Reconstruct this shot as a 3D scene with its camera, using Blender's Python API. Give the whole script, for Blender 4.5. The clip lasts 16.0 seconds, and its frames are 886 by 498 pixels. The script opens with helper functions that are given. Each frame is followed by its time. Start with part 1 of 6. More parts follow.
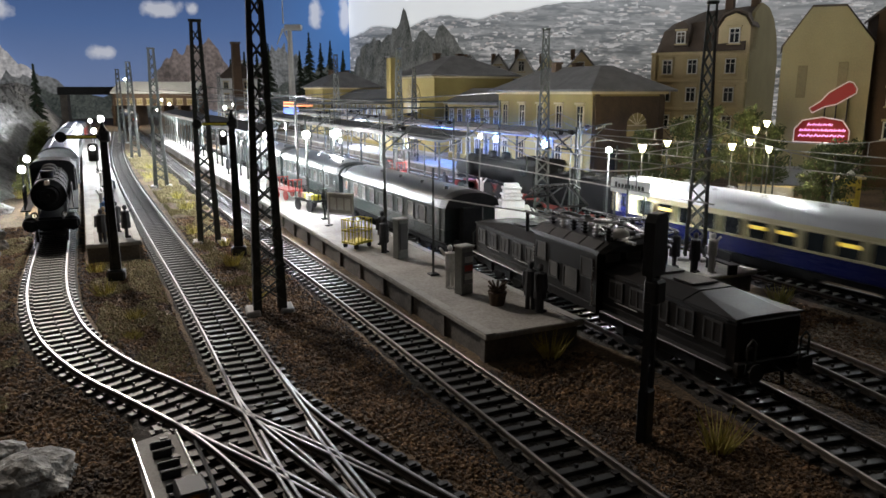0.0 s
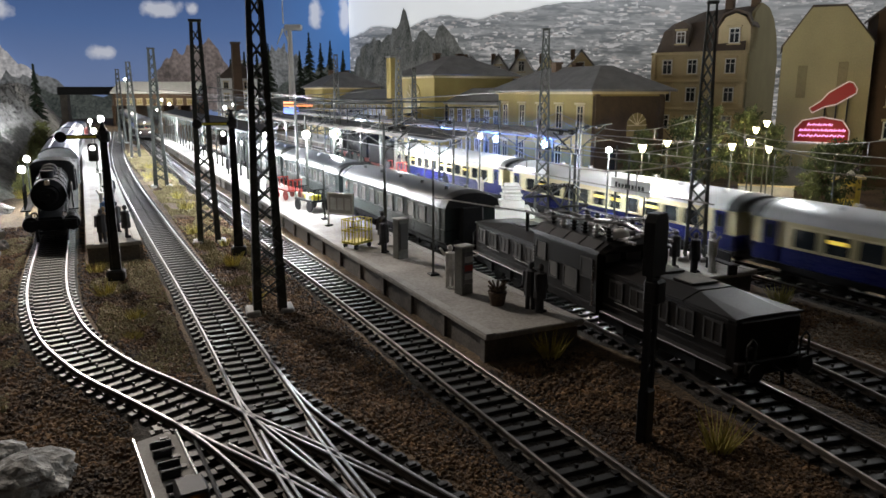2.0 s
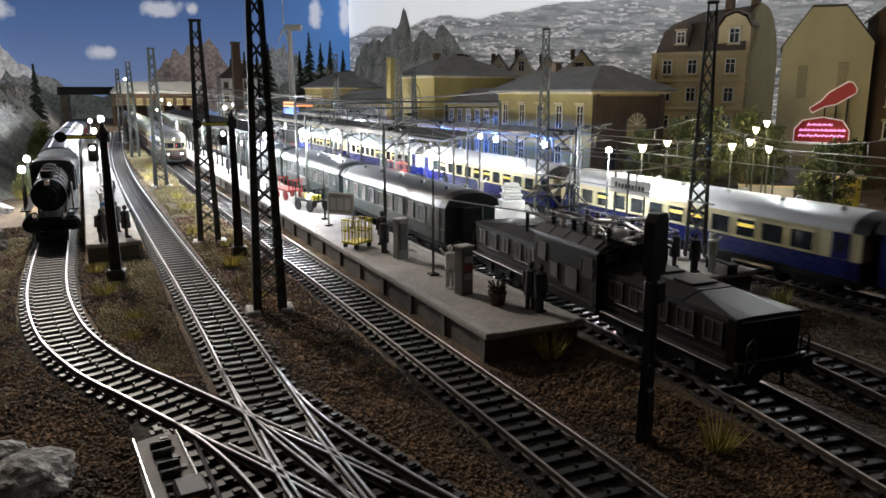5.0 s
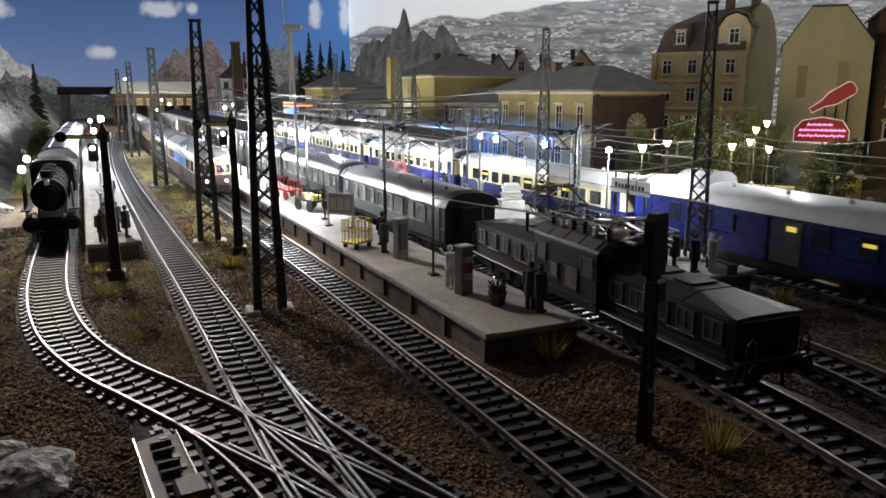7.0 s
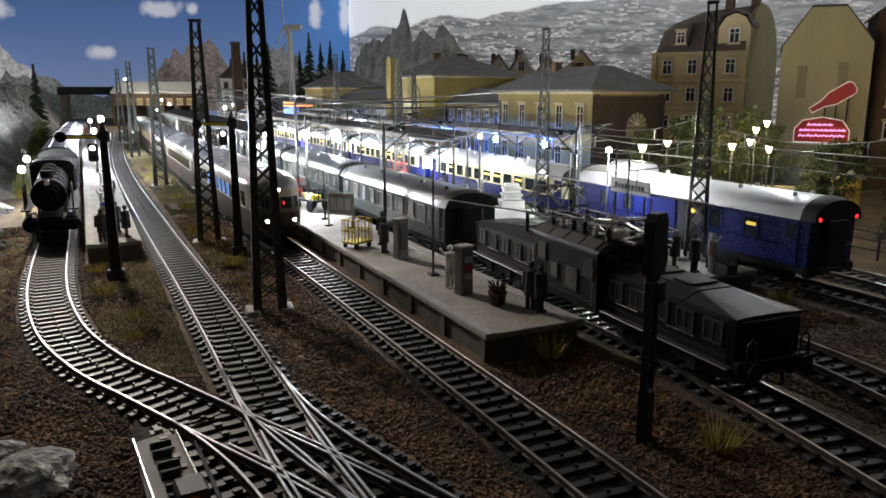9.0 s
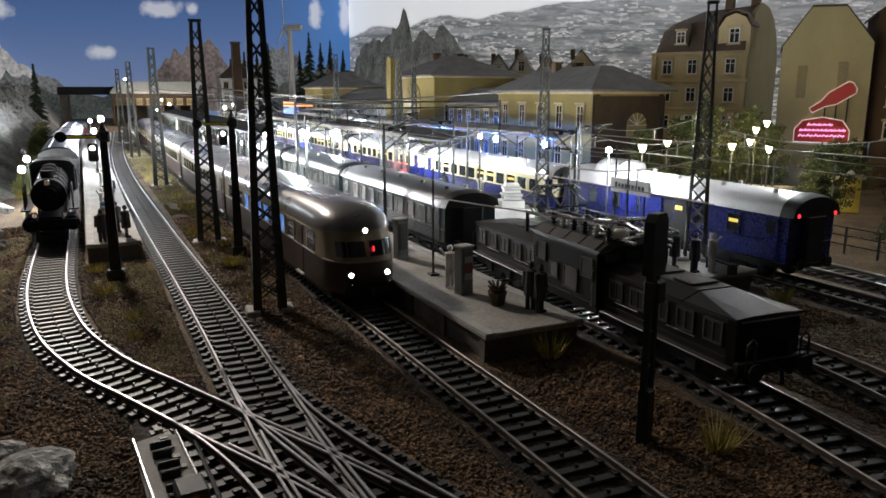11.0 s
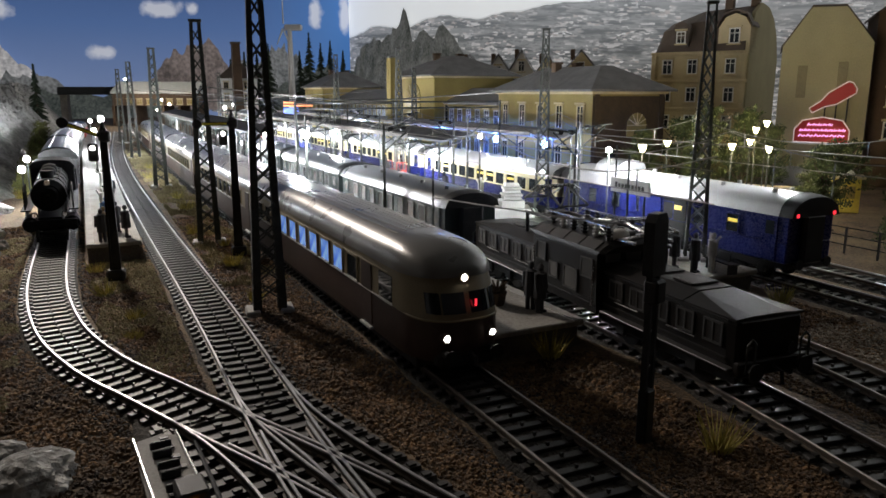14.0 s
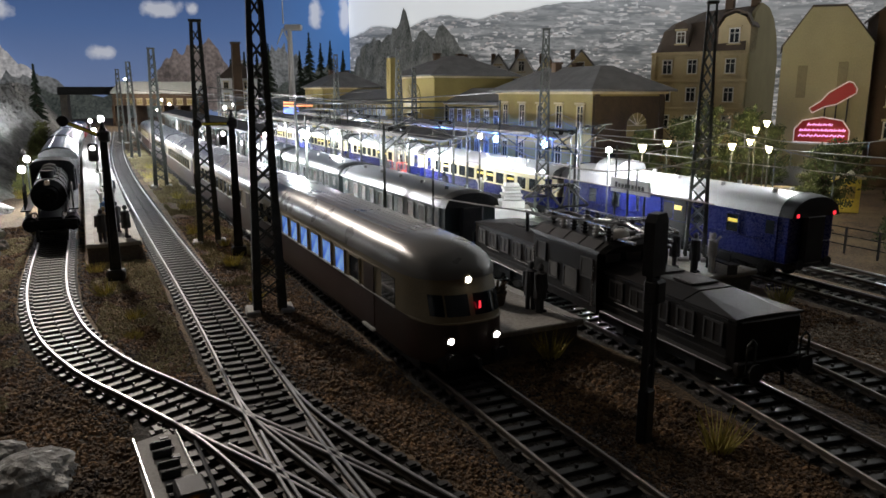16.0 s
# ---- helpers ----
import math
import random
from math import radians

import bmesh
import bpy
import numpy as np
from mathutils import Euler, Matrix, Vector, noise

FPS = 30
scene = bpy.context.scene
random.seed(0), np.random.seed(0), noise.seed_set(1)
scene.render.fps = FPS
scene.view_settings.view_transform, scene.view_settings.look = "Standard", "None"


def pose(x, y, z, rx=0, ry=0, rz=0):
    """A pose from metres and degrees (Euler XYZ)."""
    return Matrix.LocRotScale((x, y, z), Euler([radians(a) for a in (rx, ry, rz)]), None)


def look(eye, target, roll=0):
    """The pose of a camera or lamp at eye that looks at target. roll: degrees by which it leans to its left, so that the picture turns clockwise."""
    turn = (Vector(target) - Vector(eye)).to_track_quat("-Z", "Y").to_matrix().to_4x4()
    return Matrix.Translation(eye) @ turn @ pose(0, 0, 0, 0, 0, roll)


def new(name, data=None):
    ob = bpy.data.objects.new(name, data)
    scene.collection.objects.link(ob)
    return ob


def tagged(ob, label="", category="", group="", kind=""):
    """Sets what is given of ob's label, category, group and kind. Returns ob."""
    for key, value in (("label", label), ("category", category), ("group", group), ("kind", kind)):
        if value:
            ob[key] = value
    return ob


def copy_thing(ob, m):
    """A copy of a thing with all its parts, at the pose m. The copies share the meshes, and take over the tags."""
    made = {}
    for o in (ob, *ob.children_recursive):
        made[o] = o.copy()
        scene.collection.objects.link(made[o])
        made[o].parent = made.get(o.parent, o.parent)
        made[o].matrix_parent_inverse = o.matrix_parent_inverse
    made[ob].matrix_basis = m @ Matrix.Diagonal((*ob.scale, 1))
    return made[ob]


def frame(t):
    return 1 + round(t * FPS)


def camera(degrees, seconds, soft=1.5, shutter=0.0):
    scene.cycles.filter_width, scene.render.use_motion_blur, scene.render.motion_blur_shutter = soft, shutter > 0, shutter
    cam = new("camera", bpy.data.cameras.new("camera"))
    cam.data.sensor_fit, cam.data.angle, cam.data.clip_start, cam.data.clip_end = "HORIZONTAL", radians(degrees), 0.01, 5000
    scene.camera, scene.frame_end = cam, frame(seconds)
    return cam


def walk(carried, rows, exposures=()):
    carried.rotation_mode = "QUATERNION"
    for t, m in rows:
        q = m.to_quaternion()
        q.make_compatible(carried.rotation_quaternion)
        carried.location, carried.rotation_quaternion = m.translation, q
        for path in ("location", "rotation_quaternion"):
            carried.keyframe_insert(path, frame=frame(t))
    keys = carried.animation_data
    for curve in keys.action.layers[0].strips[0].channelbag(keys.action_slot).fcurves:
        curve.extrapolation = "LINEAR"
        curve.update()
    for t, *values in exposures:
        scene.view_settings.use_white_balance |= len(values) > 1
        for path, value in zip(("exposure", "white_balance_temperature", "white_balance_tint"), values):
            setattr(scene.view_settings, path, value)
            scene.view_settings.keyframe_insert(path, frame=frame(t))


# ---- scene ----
# The place is a model railway in 1:87; sizes below are written in prototype metres and brought to model size by K.
K = 1.0 / 87.0
cam = camera(62.58, 16.0, soft=1.6, shutter=0.8)
EYE = pose(0, 0, 8.25 * K, 90 - 12.1, 0, -26.0)
walk(cam, [(0.0, EYE), (16.0, EYE)], exposures=[(0.0, 0.15), (13.0, 0.12), (16.0, 0.06)])

# ---------------------------------------------------------------- world and lights
world = bpy.data.worlds.new("dark_room")
scene.world = world
world.use_nodes = True
world.node_tree.nodes["Background"].inputs[0].default_value = (1.0, 0.9, 0.8, 1)
world.node_tree.nodes["Background"].inputs[1].default_value = 0.0


def point(x, y, z, watts, col, size=0.25):
    la = bpy.data.lights.new("lamp_light", "POINT")
    la.energy, la.color, la.shadow_soft_size = watts, col, size * K
    ob = new("lamp_light", la)
    ob.location = (x * K, y * K, z * K)
    return ob


WHITE, BLUE, WARM = (0.92, 0.96, 1.0), (0.06, 0.2, 1.0), (1.0, 0.84, 0.52)
point(12.2, 46.5, 5.2, .55, WHITE)
point(12.6, 58.5, 4.4, .4, WHITE)
point(18.9, 59.6, 4.7, .22, WHITE)
for yy, w in ((72, .9), (92, 1.0), (118, 1.3)):
    point(13.0, yy, 4.2, w, WHITE)
for yy, w in ((57, .55), (76, .7), (98, .95), (125, 1.2)):
    point(24.2, yy, 3.8, w, WHITE)
for yy, w in ((53, .15), (62, .26), (73, .42)):
    point(35.6, yy, 4.0, w, BLUE)
point(35.6, 100, 4.0, .8, (0.6, 0.7, 1.0))
STREET = [(30.2, 34.5, 5.0), (37.1, 39.8, 4.8), (39.6, 36.3, 4.7), (41.9, 35.2, 4.5), (45.9, 39.9, 5.5), (48.3, 41.0, 5.9), (45.6, 40.1, 4.6)]
for x, y, z in STREET:
    point(x - .62, y - .7, z - .1, .065, WARM)
point(25.4, 31.2, 5.0, .36, WHITE)
# added light with no lamp of its own, to brighten the express roofs
point(30.3, 24.5, 6.2, .12, WHITE)
point(25.7, 46, 5.0, .2, WHITE)
point(10.5, 202, 11.0, .9, (1.0, .93, .8))
point(1.27, 61.7, 5.9, .16, WHITE)
point(0.9, 78, 4.3, 1.0, WHITE)
point(0.9, 106, 4.3, 1.6, WHITE)
point(-4.5, 61, 3.8, .5, WHITE)
# unseen fill light added high beside the layout for dim overall light
la = bpy.data.lights.new("fill_light", "AREA")
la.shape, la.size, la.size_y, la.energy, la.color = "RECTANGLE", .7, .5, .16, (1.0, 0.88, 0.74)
ob = new("fill_light", la)
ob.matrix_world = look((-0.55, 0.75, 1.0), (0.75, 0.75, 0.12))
# unseen spot added to brighten the station quarter, high over the layout's far side
la = bpy.data.lights.new("unseen_spot", "SPOT")
la.energy, la.color, la.shadow_soft_size = 3.8, (1.0, 0.88, 0.72), .06
la.spot_size, la.spot_blend = radians(50), .8
ob = new("unseen_spot", la)
ob.matrix_world = look((-0.45, 1.05, 0.75), (0.66, 0.80, 0.10))
# unseen spot above the left edge of the layout, placed to match shadow directions
la = bpy.data.lights.new("unseen_spot", "SPOT")
la.energy, la.color, la.shadow_soft_size = 16.0, (1.0, 0.89, 0.79), .03
la.spot_size, la.spot_blend = radians(41), 1.0
ob = new("unseen_spot", la)
ob.matrix_world = look((-0.05, 0.92, 0.40), (0.005, 0.41, 0))


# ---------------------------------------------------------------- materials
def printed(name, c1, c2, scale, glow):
    """Part of the printed backdrop, emitting its own colour in place of light on it."""
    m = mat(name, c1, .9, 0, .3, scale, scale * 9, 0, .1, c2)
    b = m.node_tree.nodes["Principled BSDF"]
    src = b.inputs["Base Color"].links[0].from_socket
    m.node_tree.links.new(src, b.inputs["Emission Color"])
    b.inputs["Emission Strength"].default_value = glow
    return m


def mat(name, col, rough=.6, metal=0.0, var=.3, scale=1.2, fine=14.0, bump=.15, dist=.03, col2=None, rand=0.0, spec=.5):
    m = bpy.data.materials.new(name)
    m.use_nodes = True
    nt = m.node_tree
    n, ln = nt.nodes, nt.links
    b = n["Principled BSDF"]
    tc = n.new("ShaderNodeTexCoord")
    mp = n.new("ShaderNodeMapping")
    mp.inputs["Scale"].default_value = (87, 87, 87)
    ln.new(tc.outputs["Object"], mp.inputs[0])
    n1, n2 = n.new("ShaderNodeTexNoise"), n.new("ShaderNodeTexNoise")
    n1.inputs["Scale"].default_value, n2.inputs["Scale"].default_value = scale, fine
    n1.inputs["Detail"].default_value, n2.inputs["Detail"].default_value = 4, 3
    ln.new(mp.outputs[0], n1.inputs["Vector"])
    ln.new(mp.outputs[0], n2.inputs["Vector"])
    ad = n.new("ShaderNodeMath")
    ad.operation = "MULTIPLY_ADD"
    ad.inputs[1].default_value = .5
    ln.new(n2.outputs["Fac"], ad.inputs[0])
    hm = n.new("ShaderNodeMath")
    hm.operation = "MULTIPLY"
    hm.inputs[1].default_value = .5
    ln.new(n1.outputs["Fac"], hm.inputs[0])
    ln.new(hm.outputs[0], ad.inputs[2])
    rmp = n.new("ShaderNodeValToRGB")
    rmp.color_ramp.elements[0].position, rmp.color_ramp.elements[1].position = .36, .64
    c2 = col2 or tuple(min(1, c * (1 + var)) for c in col)
    rmp.color_ramp.elements[0].color = (*[c * (1 - var) for c in col], 1)
    rmp.color_ramp.elements[1].color = (*c2, 1)
    ln.new(ad.outputs[0], rmp.inputs[0])
    out = rmp.outputs[0]
    if rand:
        oi = n.new("ShaderNodeObjectInfo" if rand > 0 else "ShaderNodeNewGeometry")
        hs = n.new("ShaderNodeHueSaturation")
        mr = n.new("ShaderNodeMapRange")
        mr.inputs["To Min"].default_value, mr.inputs["To Max"].default_value = 1 - abs(rand), 1 + abs(rand)
        ln.new(oi.outputs["Random" if rand > 0 else "Random Per Island"], mr.inputs["Value"])
        ln.new(mr.outputs[0], hs.inputs["Value"])
        ln.new(out, hs.inputs["Color"])
        out = hs.outputs[0]
    ln.new(out, b.inputs["Base Color"])
    rr = n.new("ShaderNodeMapRange")
    rr.inputs["To Min"].default_value, rr.inputs["To Max"].default_value = max(.05, rough - .12), min(1, rough + .12)
    ln.new(n2.outputs["Fac"], rr.inputs["Value"])
    ln.new(rr.outputs[0], b.inputs["Roughness"])
    b.inputs["Metallic"].default_value = metal
    b.inputs["Specular IOR Level"].default_value = spec
    if bump:
        bp = n.new("ShaderNodeBump")
        bp.inputs["Strength"].default_value, bp.inputs["Distance"].default_value = bump, dist * K
        ln.new(n2.outputs["Fac"], bp.inputs["Height"])
        ln.new(bp.outputs[0], b.inputs["Normal"])
    return m


def emit(name, col, strength, base=None):
    m = bpy.data.materials.new(name)
    m.use_nodes = True
    b = m.node_tree.nodes["Principled BSDF"]
    b.inputs["Base Color"].default_value = (*(base or [min(1, c * .6 + .1) for c in col]), 1)
    b.inputs["Emission Color"].default_value = (*col, 1)
    b.inputs["Emission Strength"].default_value = strength
    return m


def lit_pane(name, dark, bright, strength):
    """A lit compartment behind glass, unevenly bright."""
    m = mat(name, bright, .15, 0, .2, .9, 2.5, 0, .01, bright)
    nt = m.node_tree
    b = nt.nodes["Principled BSDF"]
    ramp = next(n for n in nt.nodes if n.bl_idname == "ShaderNodeValToRGB")
    ramp.color_ramp.elements[0].color = (*dark, 1)
    nt.links.new(ramp.outputs[0], b.inputs["Emission Color"])
    b.inputs["Emission Strength"].default_value = strength
    return m


def glass(name, col=(.02, .025, .03), rough=.08):
    m = bpy.data.materials.new(name)
    m.use_nodes = True
    b = m.node_tree.nodes["Principled BSDF"]
    b.inputs["Base Color"].default_value = (*col, 1)
    b.inputs["Roughness"].default_value = rough
    b.inputs["Coat Weight"].default_value = .5
    return m


M = dict(
    earth=mat("brown_turf", (.085, .055, .034), .95, 0, .7, .3, 9, 1.0, .12, (.22, .15, .085)),
    crumb=mat("turf_crumbs", (.10, .054, .028), .95, 0, .7, .35, 1.4, .3, .03, (.27, .165, .085), -.5),
    crumb_dark=mat("dark_turf_crumbs", (.085, .052, .036), .95, 0, .5, .2, 2, .3, .03, (.17, .115, .075), -.4),
    gravel=mat("tan_gravel", (.20, .165, .12), .95, 0, .5, .4, 3, .4, .03, (.40, .34, .26), -.45),
    ballast=mat("ballast", (.022, .019, .017), .95, 0, .5, .5, 10, 1, .1, (.07, .06, .05)),
    shoulder=mat("ballast_chips", (.045, .037, .032), .95, 0, .5, .5, 5, .4, .03, (.10, .082, .07), -.4),
    sleeper=mat("sleeper_plastic", (.017, .016, .015), .5, 0, .35, 2, 20, .3, .02, (.045, .042, .04), .2, .5),
    web=mat("rail_web", (.09, .07, .055), .6, .3, .3, 2, 20, .2, .01),
    rail=mat("rail_steel", (.44, .44, .45), .38, 1, .25, 2, 30, .1, .01),
    dull=mat("dull_rail_steel", (.24, .215, .19), .42, .9, .25, 2, 30, .1, .01),
    paving=mat("platform_paving", (.33, .31, .28), .85, 0, .28, .5, 9, .6, .03, (.42, .40, .37)),
    cabinet=mat("cabinet_paint", (.19, .195, .18), .5, .1, .25, .8, 10, .1, .01),
    edge=mat("platform_edge", (.14, .125, .11), .8, 0, .35, .7, 9, .4, .03),
    wire=mat("wire_steel", (.24, .23, .22), .4, .7, .2, 2, 20, 0),
    # paler copy of the mast colour, with light on the slim masts put in
    lit_mast=mat("lit_mast_paint", (.10, .105, .095), .5, .2, .35, 1.5, 18, .2, .02),
    mast=mat("mast_paint", (.045, .05, .045), .5, .2, .35, 1.5, 18, .2, .02),
    iron=mat("black_iron", (.018, .018, .019), .5, .0, .4, 2, 18, .2, .02, spec=.25),
    concrete=mat("concrete", (.36, .35, .33), .85, 0, .2, .8, 14, .3, .03),
    green_side=mat("coach_green", (.024, .034, .034), .3, 0, .2, 1, 20, .05, .01),
    silver_roof=mat("silver_roof", (.48, .48, .49), .38, .25, .1, .8, 16, .08, .01),
    grey_roof=mat("grey_roof", (.085, .087, .09), .34, .1, .15, .8, 16, .08, .01),
    blue_side=mat("coach_blue", (.006, .011, .10), .28, 0, .2, 1, 18, .03, .01),
    cream_side=mat("coach_cream", (.62, .55, .33), .38, 0, .12, 1, 18, .03, .01),
    brown_side=mat("railcar_brown", (.048, .028, .022), .42, 0, .2, 1, 18, .05, .01),
    tan_side=mat("railcar_tan", (.24, .20, .125), .42, 0, .14, 1, 18, .05, .01),
    railcar_roof=mat("railcar_roof", (.21, .205, .20), .3, .35, .05, .5, .7, 0, .01),
    loco=mat("loco_green_grey", (.011, .009, .008), .5, 0, .3, 1, 18, .1, .01, spec=.2),
    pale_rim=mat("window_rim_grey", (.2, .205, .2), .4, .2, .2, 1, 18, .05, .01),
    loco_trim=mat("loco_trim", (.075, .072, .07), .4, .2, .3, 1, 18, .1, .01),
    loco_roof=mat("loco_roof", (.021, .018, .017), .5, 0, .25, 1, 18, .1, .01, spec=.3),
    steam=mat("steam_black", (.009, .009, .010), .7, 0, .4, 1.5, 18, .1, .01, spec=.05),
    red=mat("loco_red", (.30, .03, .022), .45, 0, .25, 1, 18, .1, .01),
    chrome=mat("bright_metal", (.75, .75, .76), .25, 1, .1, 2, 20, 0),
    white=mat("white_paint", (.75, .74, .7), .6, 0, .1, 1, 18, .1, .01),
    yellow=mat("yellow_paint", (.62, .52, .04), .5, 0, .15, 1, 18, .1, .01),
    ochre=mat("yellow_plaster", (.29, .225, .075), .85, 0, .18, .35, 8, .25, .02),
    brick=mat("brown_brick", (.10, .062, .036), .85, 0, .3, .5, 9, .3, .03),
    yellow_wall=mat("yellow_kiosk_paint", (.55, .42, .06), .6, 0, .15, .6, 8, .1, .01),
    sand=mat("sandstone", (.56, .46, .27), .85, 0, .18, .4, 8, .25, .02),
    sand2=mat("beige_plaster", (.34, .295, .16), .88, 0, .12, .3, 8, .2, .02),
    blind=mat("recess_shade_plaster", (.24, .205, .11), .9, 0, .15, .4, 8, .2, .02),
    slate=mat("slate_roof", (.17, .165, .165), .75, 0, .25, .8, 8, .5, .04),
    slate_brown=mat("brown_roof", (.10, .075, .058), .8, 0, .25, .8, 8, .5, .04),
    # paler bluish copy of the canopy colour, for light on platform 3's roof
    canopy_lit=mat("lit_canopy_sheet", (.36, .38, .42), .6, 0, .2, .6, 8, .2, .03),
    canopy=mat("canopy_felt", (.13, .135, .145), .75, 0, .2, .6, 8, .3, .03),
    pale_post=mat("pale_post", (.6, .6, .58), .5, 0, .15, 1, 14, .1, .01),
    bark=mat("bark", (.09, .06, .04), .9, 0, .4, 2, 12, .8, .05),
    # shade of the pavilion's end wall, put into a darker colour
    pav_shade=mat("shaded_wall_brown", (.075, .05, .028), .85, 0, .3, .5, 9, .3, .03),
    leaf=mat("foliage", (.030, .048, .016), .85, 0, .5, .6, 6, .5, .05, (.085, .105, .03)),
    bush=mat("yellow_green_foliage", (.10, .11, .03), .9, 0, .5, .6, 6, .5, .05, (.22, .22, .07)),
    pine=mat("dark_foliage", (.02, .035, .02), .9, 0, .5, .6, 6, .5, .05, (.04, .06, .03)),
    flock=mat("pale_straw_flock", (.24, .20, .10), .9, 0, .35, .3, 4, .2, .02, (.38, .33, .18)),
    straw=mat("straw_grass", (.46, .38, .09), .8, 0, .4, 1, 9, .2, .02, (.62, .54, .15)),
    rock=mat("grey_rock", (.20, .195, .185), .9, 0, .45, .3, 3, 1, .25, (.46, .45, .43)),
    # the printed cutouts below glow, standing in for light on the backdrop
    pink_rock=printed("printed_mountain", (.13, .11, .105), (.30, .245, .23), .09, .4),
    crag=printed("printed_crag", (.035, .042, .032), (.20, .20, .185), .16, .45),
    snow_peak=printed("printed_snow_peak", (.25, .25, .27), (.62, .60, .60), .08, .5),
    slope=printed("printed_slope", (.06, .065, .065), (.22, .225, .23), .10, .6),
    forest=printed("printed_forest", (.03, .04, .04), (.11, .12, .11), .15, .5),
    window=glass("dark_window"), glass=glass("cabinet_glass", (.12, .12, .12), .15),
    curtain=glass("curtained_window", (.30, .24, .10), .2),
    lit=emit("lit_window", (1, .72, .08), .55), lit_blue=lit_pane("blue_lit_window", (.05, .16, .75), (.30, .55, 1), .45),
    lamp=emit("white_bulb", (1, .98, .94), 40), lamp_warm=emit("warm_bulb", (1, .82, .42), 30),
    lamp_blue=emit("blue_bulb", (.25, .45, 1), 22), tail=emit("red_tail_light", (1, .03, .05), 1.6),
    head=emit("headlamp", (1, .95, .86), 12), orange=emit("amber_lamp", (1, .38, .04), 2.2),
    neon_red=emit("red_neon", (.8, .06, .045), .06, (.30, .022, .018)), neon_pink=emit("pink_neon", (1, .42, .85), 1.0),
    neon_blue=emit("pale_neon", (.95, .75, .7), .35),
    orange_board=emit("orange_board", (1, .28, .06), .7), blue_board=emit("blue_board", (.08, .18, 1), .9),
    cloth=mat("figure_dark_cloth", (.04, .04, .045), .8, 0, .3, 2, 20, .2, .01),
    cloth_tan=mat("figure_tan_cloth", (.22, .16, .10), .8, 0, .3, 2, 20, .2, .01),
    cloth_white=mat("figure_pale_cloth", (.6, .58, .55), .8, 0, .2, 2, 20, .2, .01),
    cloth_blue=mat("figure_blue_cloth", (.10, .2, .45), .8, 0, .2, 2, 20, .2, .01),
)


# ---------------------------------------------------------------- building blocks
def box(bm, c, s, bev=0.0, rot=None):
    m = Matrix.Translation(c) @ (rot or Matrix()) @ Matrix.Diagonal((*s, 1))
    r = bmesh.ops.create_cube(bm, size=1, matrix=m)
    if bev:
        es = list({e for v in r["verts"] for e in v.link_edges})
        bmesh.ops.bevel(bm, geom=es, offset=bev, segments=1, affect="EDGES")


def cyl(bm, a, b, r1, r2=None, n=10):
    a, b = Vector(a), Vector(b)
    d = b - a
    m = Matrix.Translation((a + b) / 2) @ d.to_track_quat("Z", "Y").to_matrix().to_4x4()
    bmesh.ops.create_cone(bm, cap_ends=True, segments=n, radius1=r1, radius2=r1 if r2 is None else r2, depth=d.length, matrix=m)


def tube(bm, pts, r, n=5):
    rings = []
    for i, p in enumerate(pts):
        d = Vector(pts[min(i + 1, len(pts) - 1)]) - Vector(pts[max(i - 1, 0)])
        q = d.to_track_quat("Z", "Y")
        rings.append([Vector(p) + q @ Vector((math.cos(k * 6.2832 / n) * r, math.sin(k * 6.2832 / n) * r, 0)) for k in range(n)])
    loft(bm, rings)


def ball(bm, c, r, sub=2, sc=(1, 1, 1)):
    bmesh.ops.create_icosphere(bm, subdivisions=sub, radius=r, matrix=Matrix.Translation(c) @ Matrix.Diagonal((*sc, 1)))


def loft(bm, rings, caps=True):
    vs = [[bm.verts.new(p) for p in r] for r in rings]
    for a, b in zip(vs, vs[1:]):
        for i in range(len(a)):
            j = (i + 1) % len(a)
            bm.faces.new((a[i], a[j], b[j], b[i]))
    if caps:
        bm.faces.new(vs[0][::-1])
        bm.faces.new(vs[-1])
    bmesh.ops.recalc_face_normals(bm, faces=bm.faces)


def prism_y(bm, prof, y0, y1):
    loft(bm, [[(x, y0, z) for x, z in prof], [(x, y1, z) for x, z in prof]])


def prism_x(bm, prof, x0, x1):
    loft(bm, [[(x0, y, z) for y, z in prof], [(x1, y, z) for y, z in prof]])


def finish(bm, name, material, smooth=False):
    me = bpy.data.meshes.new(name)
    bmesh.ops.scale(bm, vec=(K, K, K), verts=bm.verts)
    bm.to_mesh(me)
    bm.free()
    me.materials.append(material)
    if smooth:
        me.shade_smooth()
        me.set_sharp_from_angle(angle=radians(35))
    return me


def part(name, bm, material, parent, label="", smooth=False):
    ob = new(name, finish(bm, name, material, smooth))
    ob.parent = parent
    if label:
        tagged(ob, label)
    return ob


def put(name, mesh, parent, x=0, y=0, z=0, rz=0.0, label=""):
    ob = new(name, mesh)
    ob.parent = parent
    ob.location, ob.rotation_euler = (x * K, y * K, z * K), (0, 0, radians(rz))
    if label:
        tagged(ob, label)
    return ob


def thing(name, x, y, z, rz, label, category, group="", kind=""):
    ob = new(name)
    ob.empty_display_size = .01
    ob.matrix_basis = at(x, y, z, rz)
    return tagged(ob, label, category, group, kind)


def at(x, y, z=0.0, rz=0.0, rx=0.0, ry=0.0):
    return pose(x * K, y * K, z * K, rx, ry, rz)


def single(name, bm, material, x, y, z, rz, label, category, group="", kind="", smooth=False):
    ob = new(name, finish(bm, name, material, smooth))
    ob.matrix_basis = at(x, y, z, rz)
    return tagged(ob, label, category, group, kind)


GZ = -0.36          # level of the ground below the rail heads


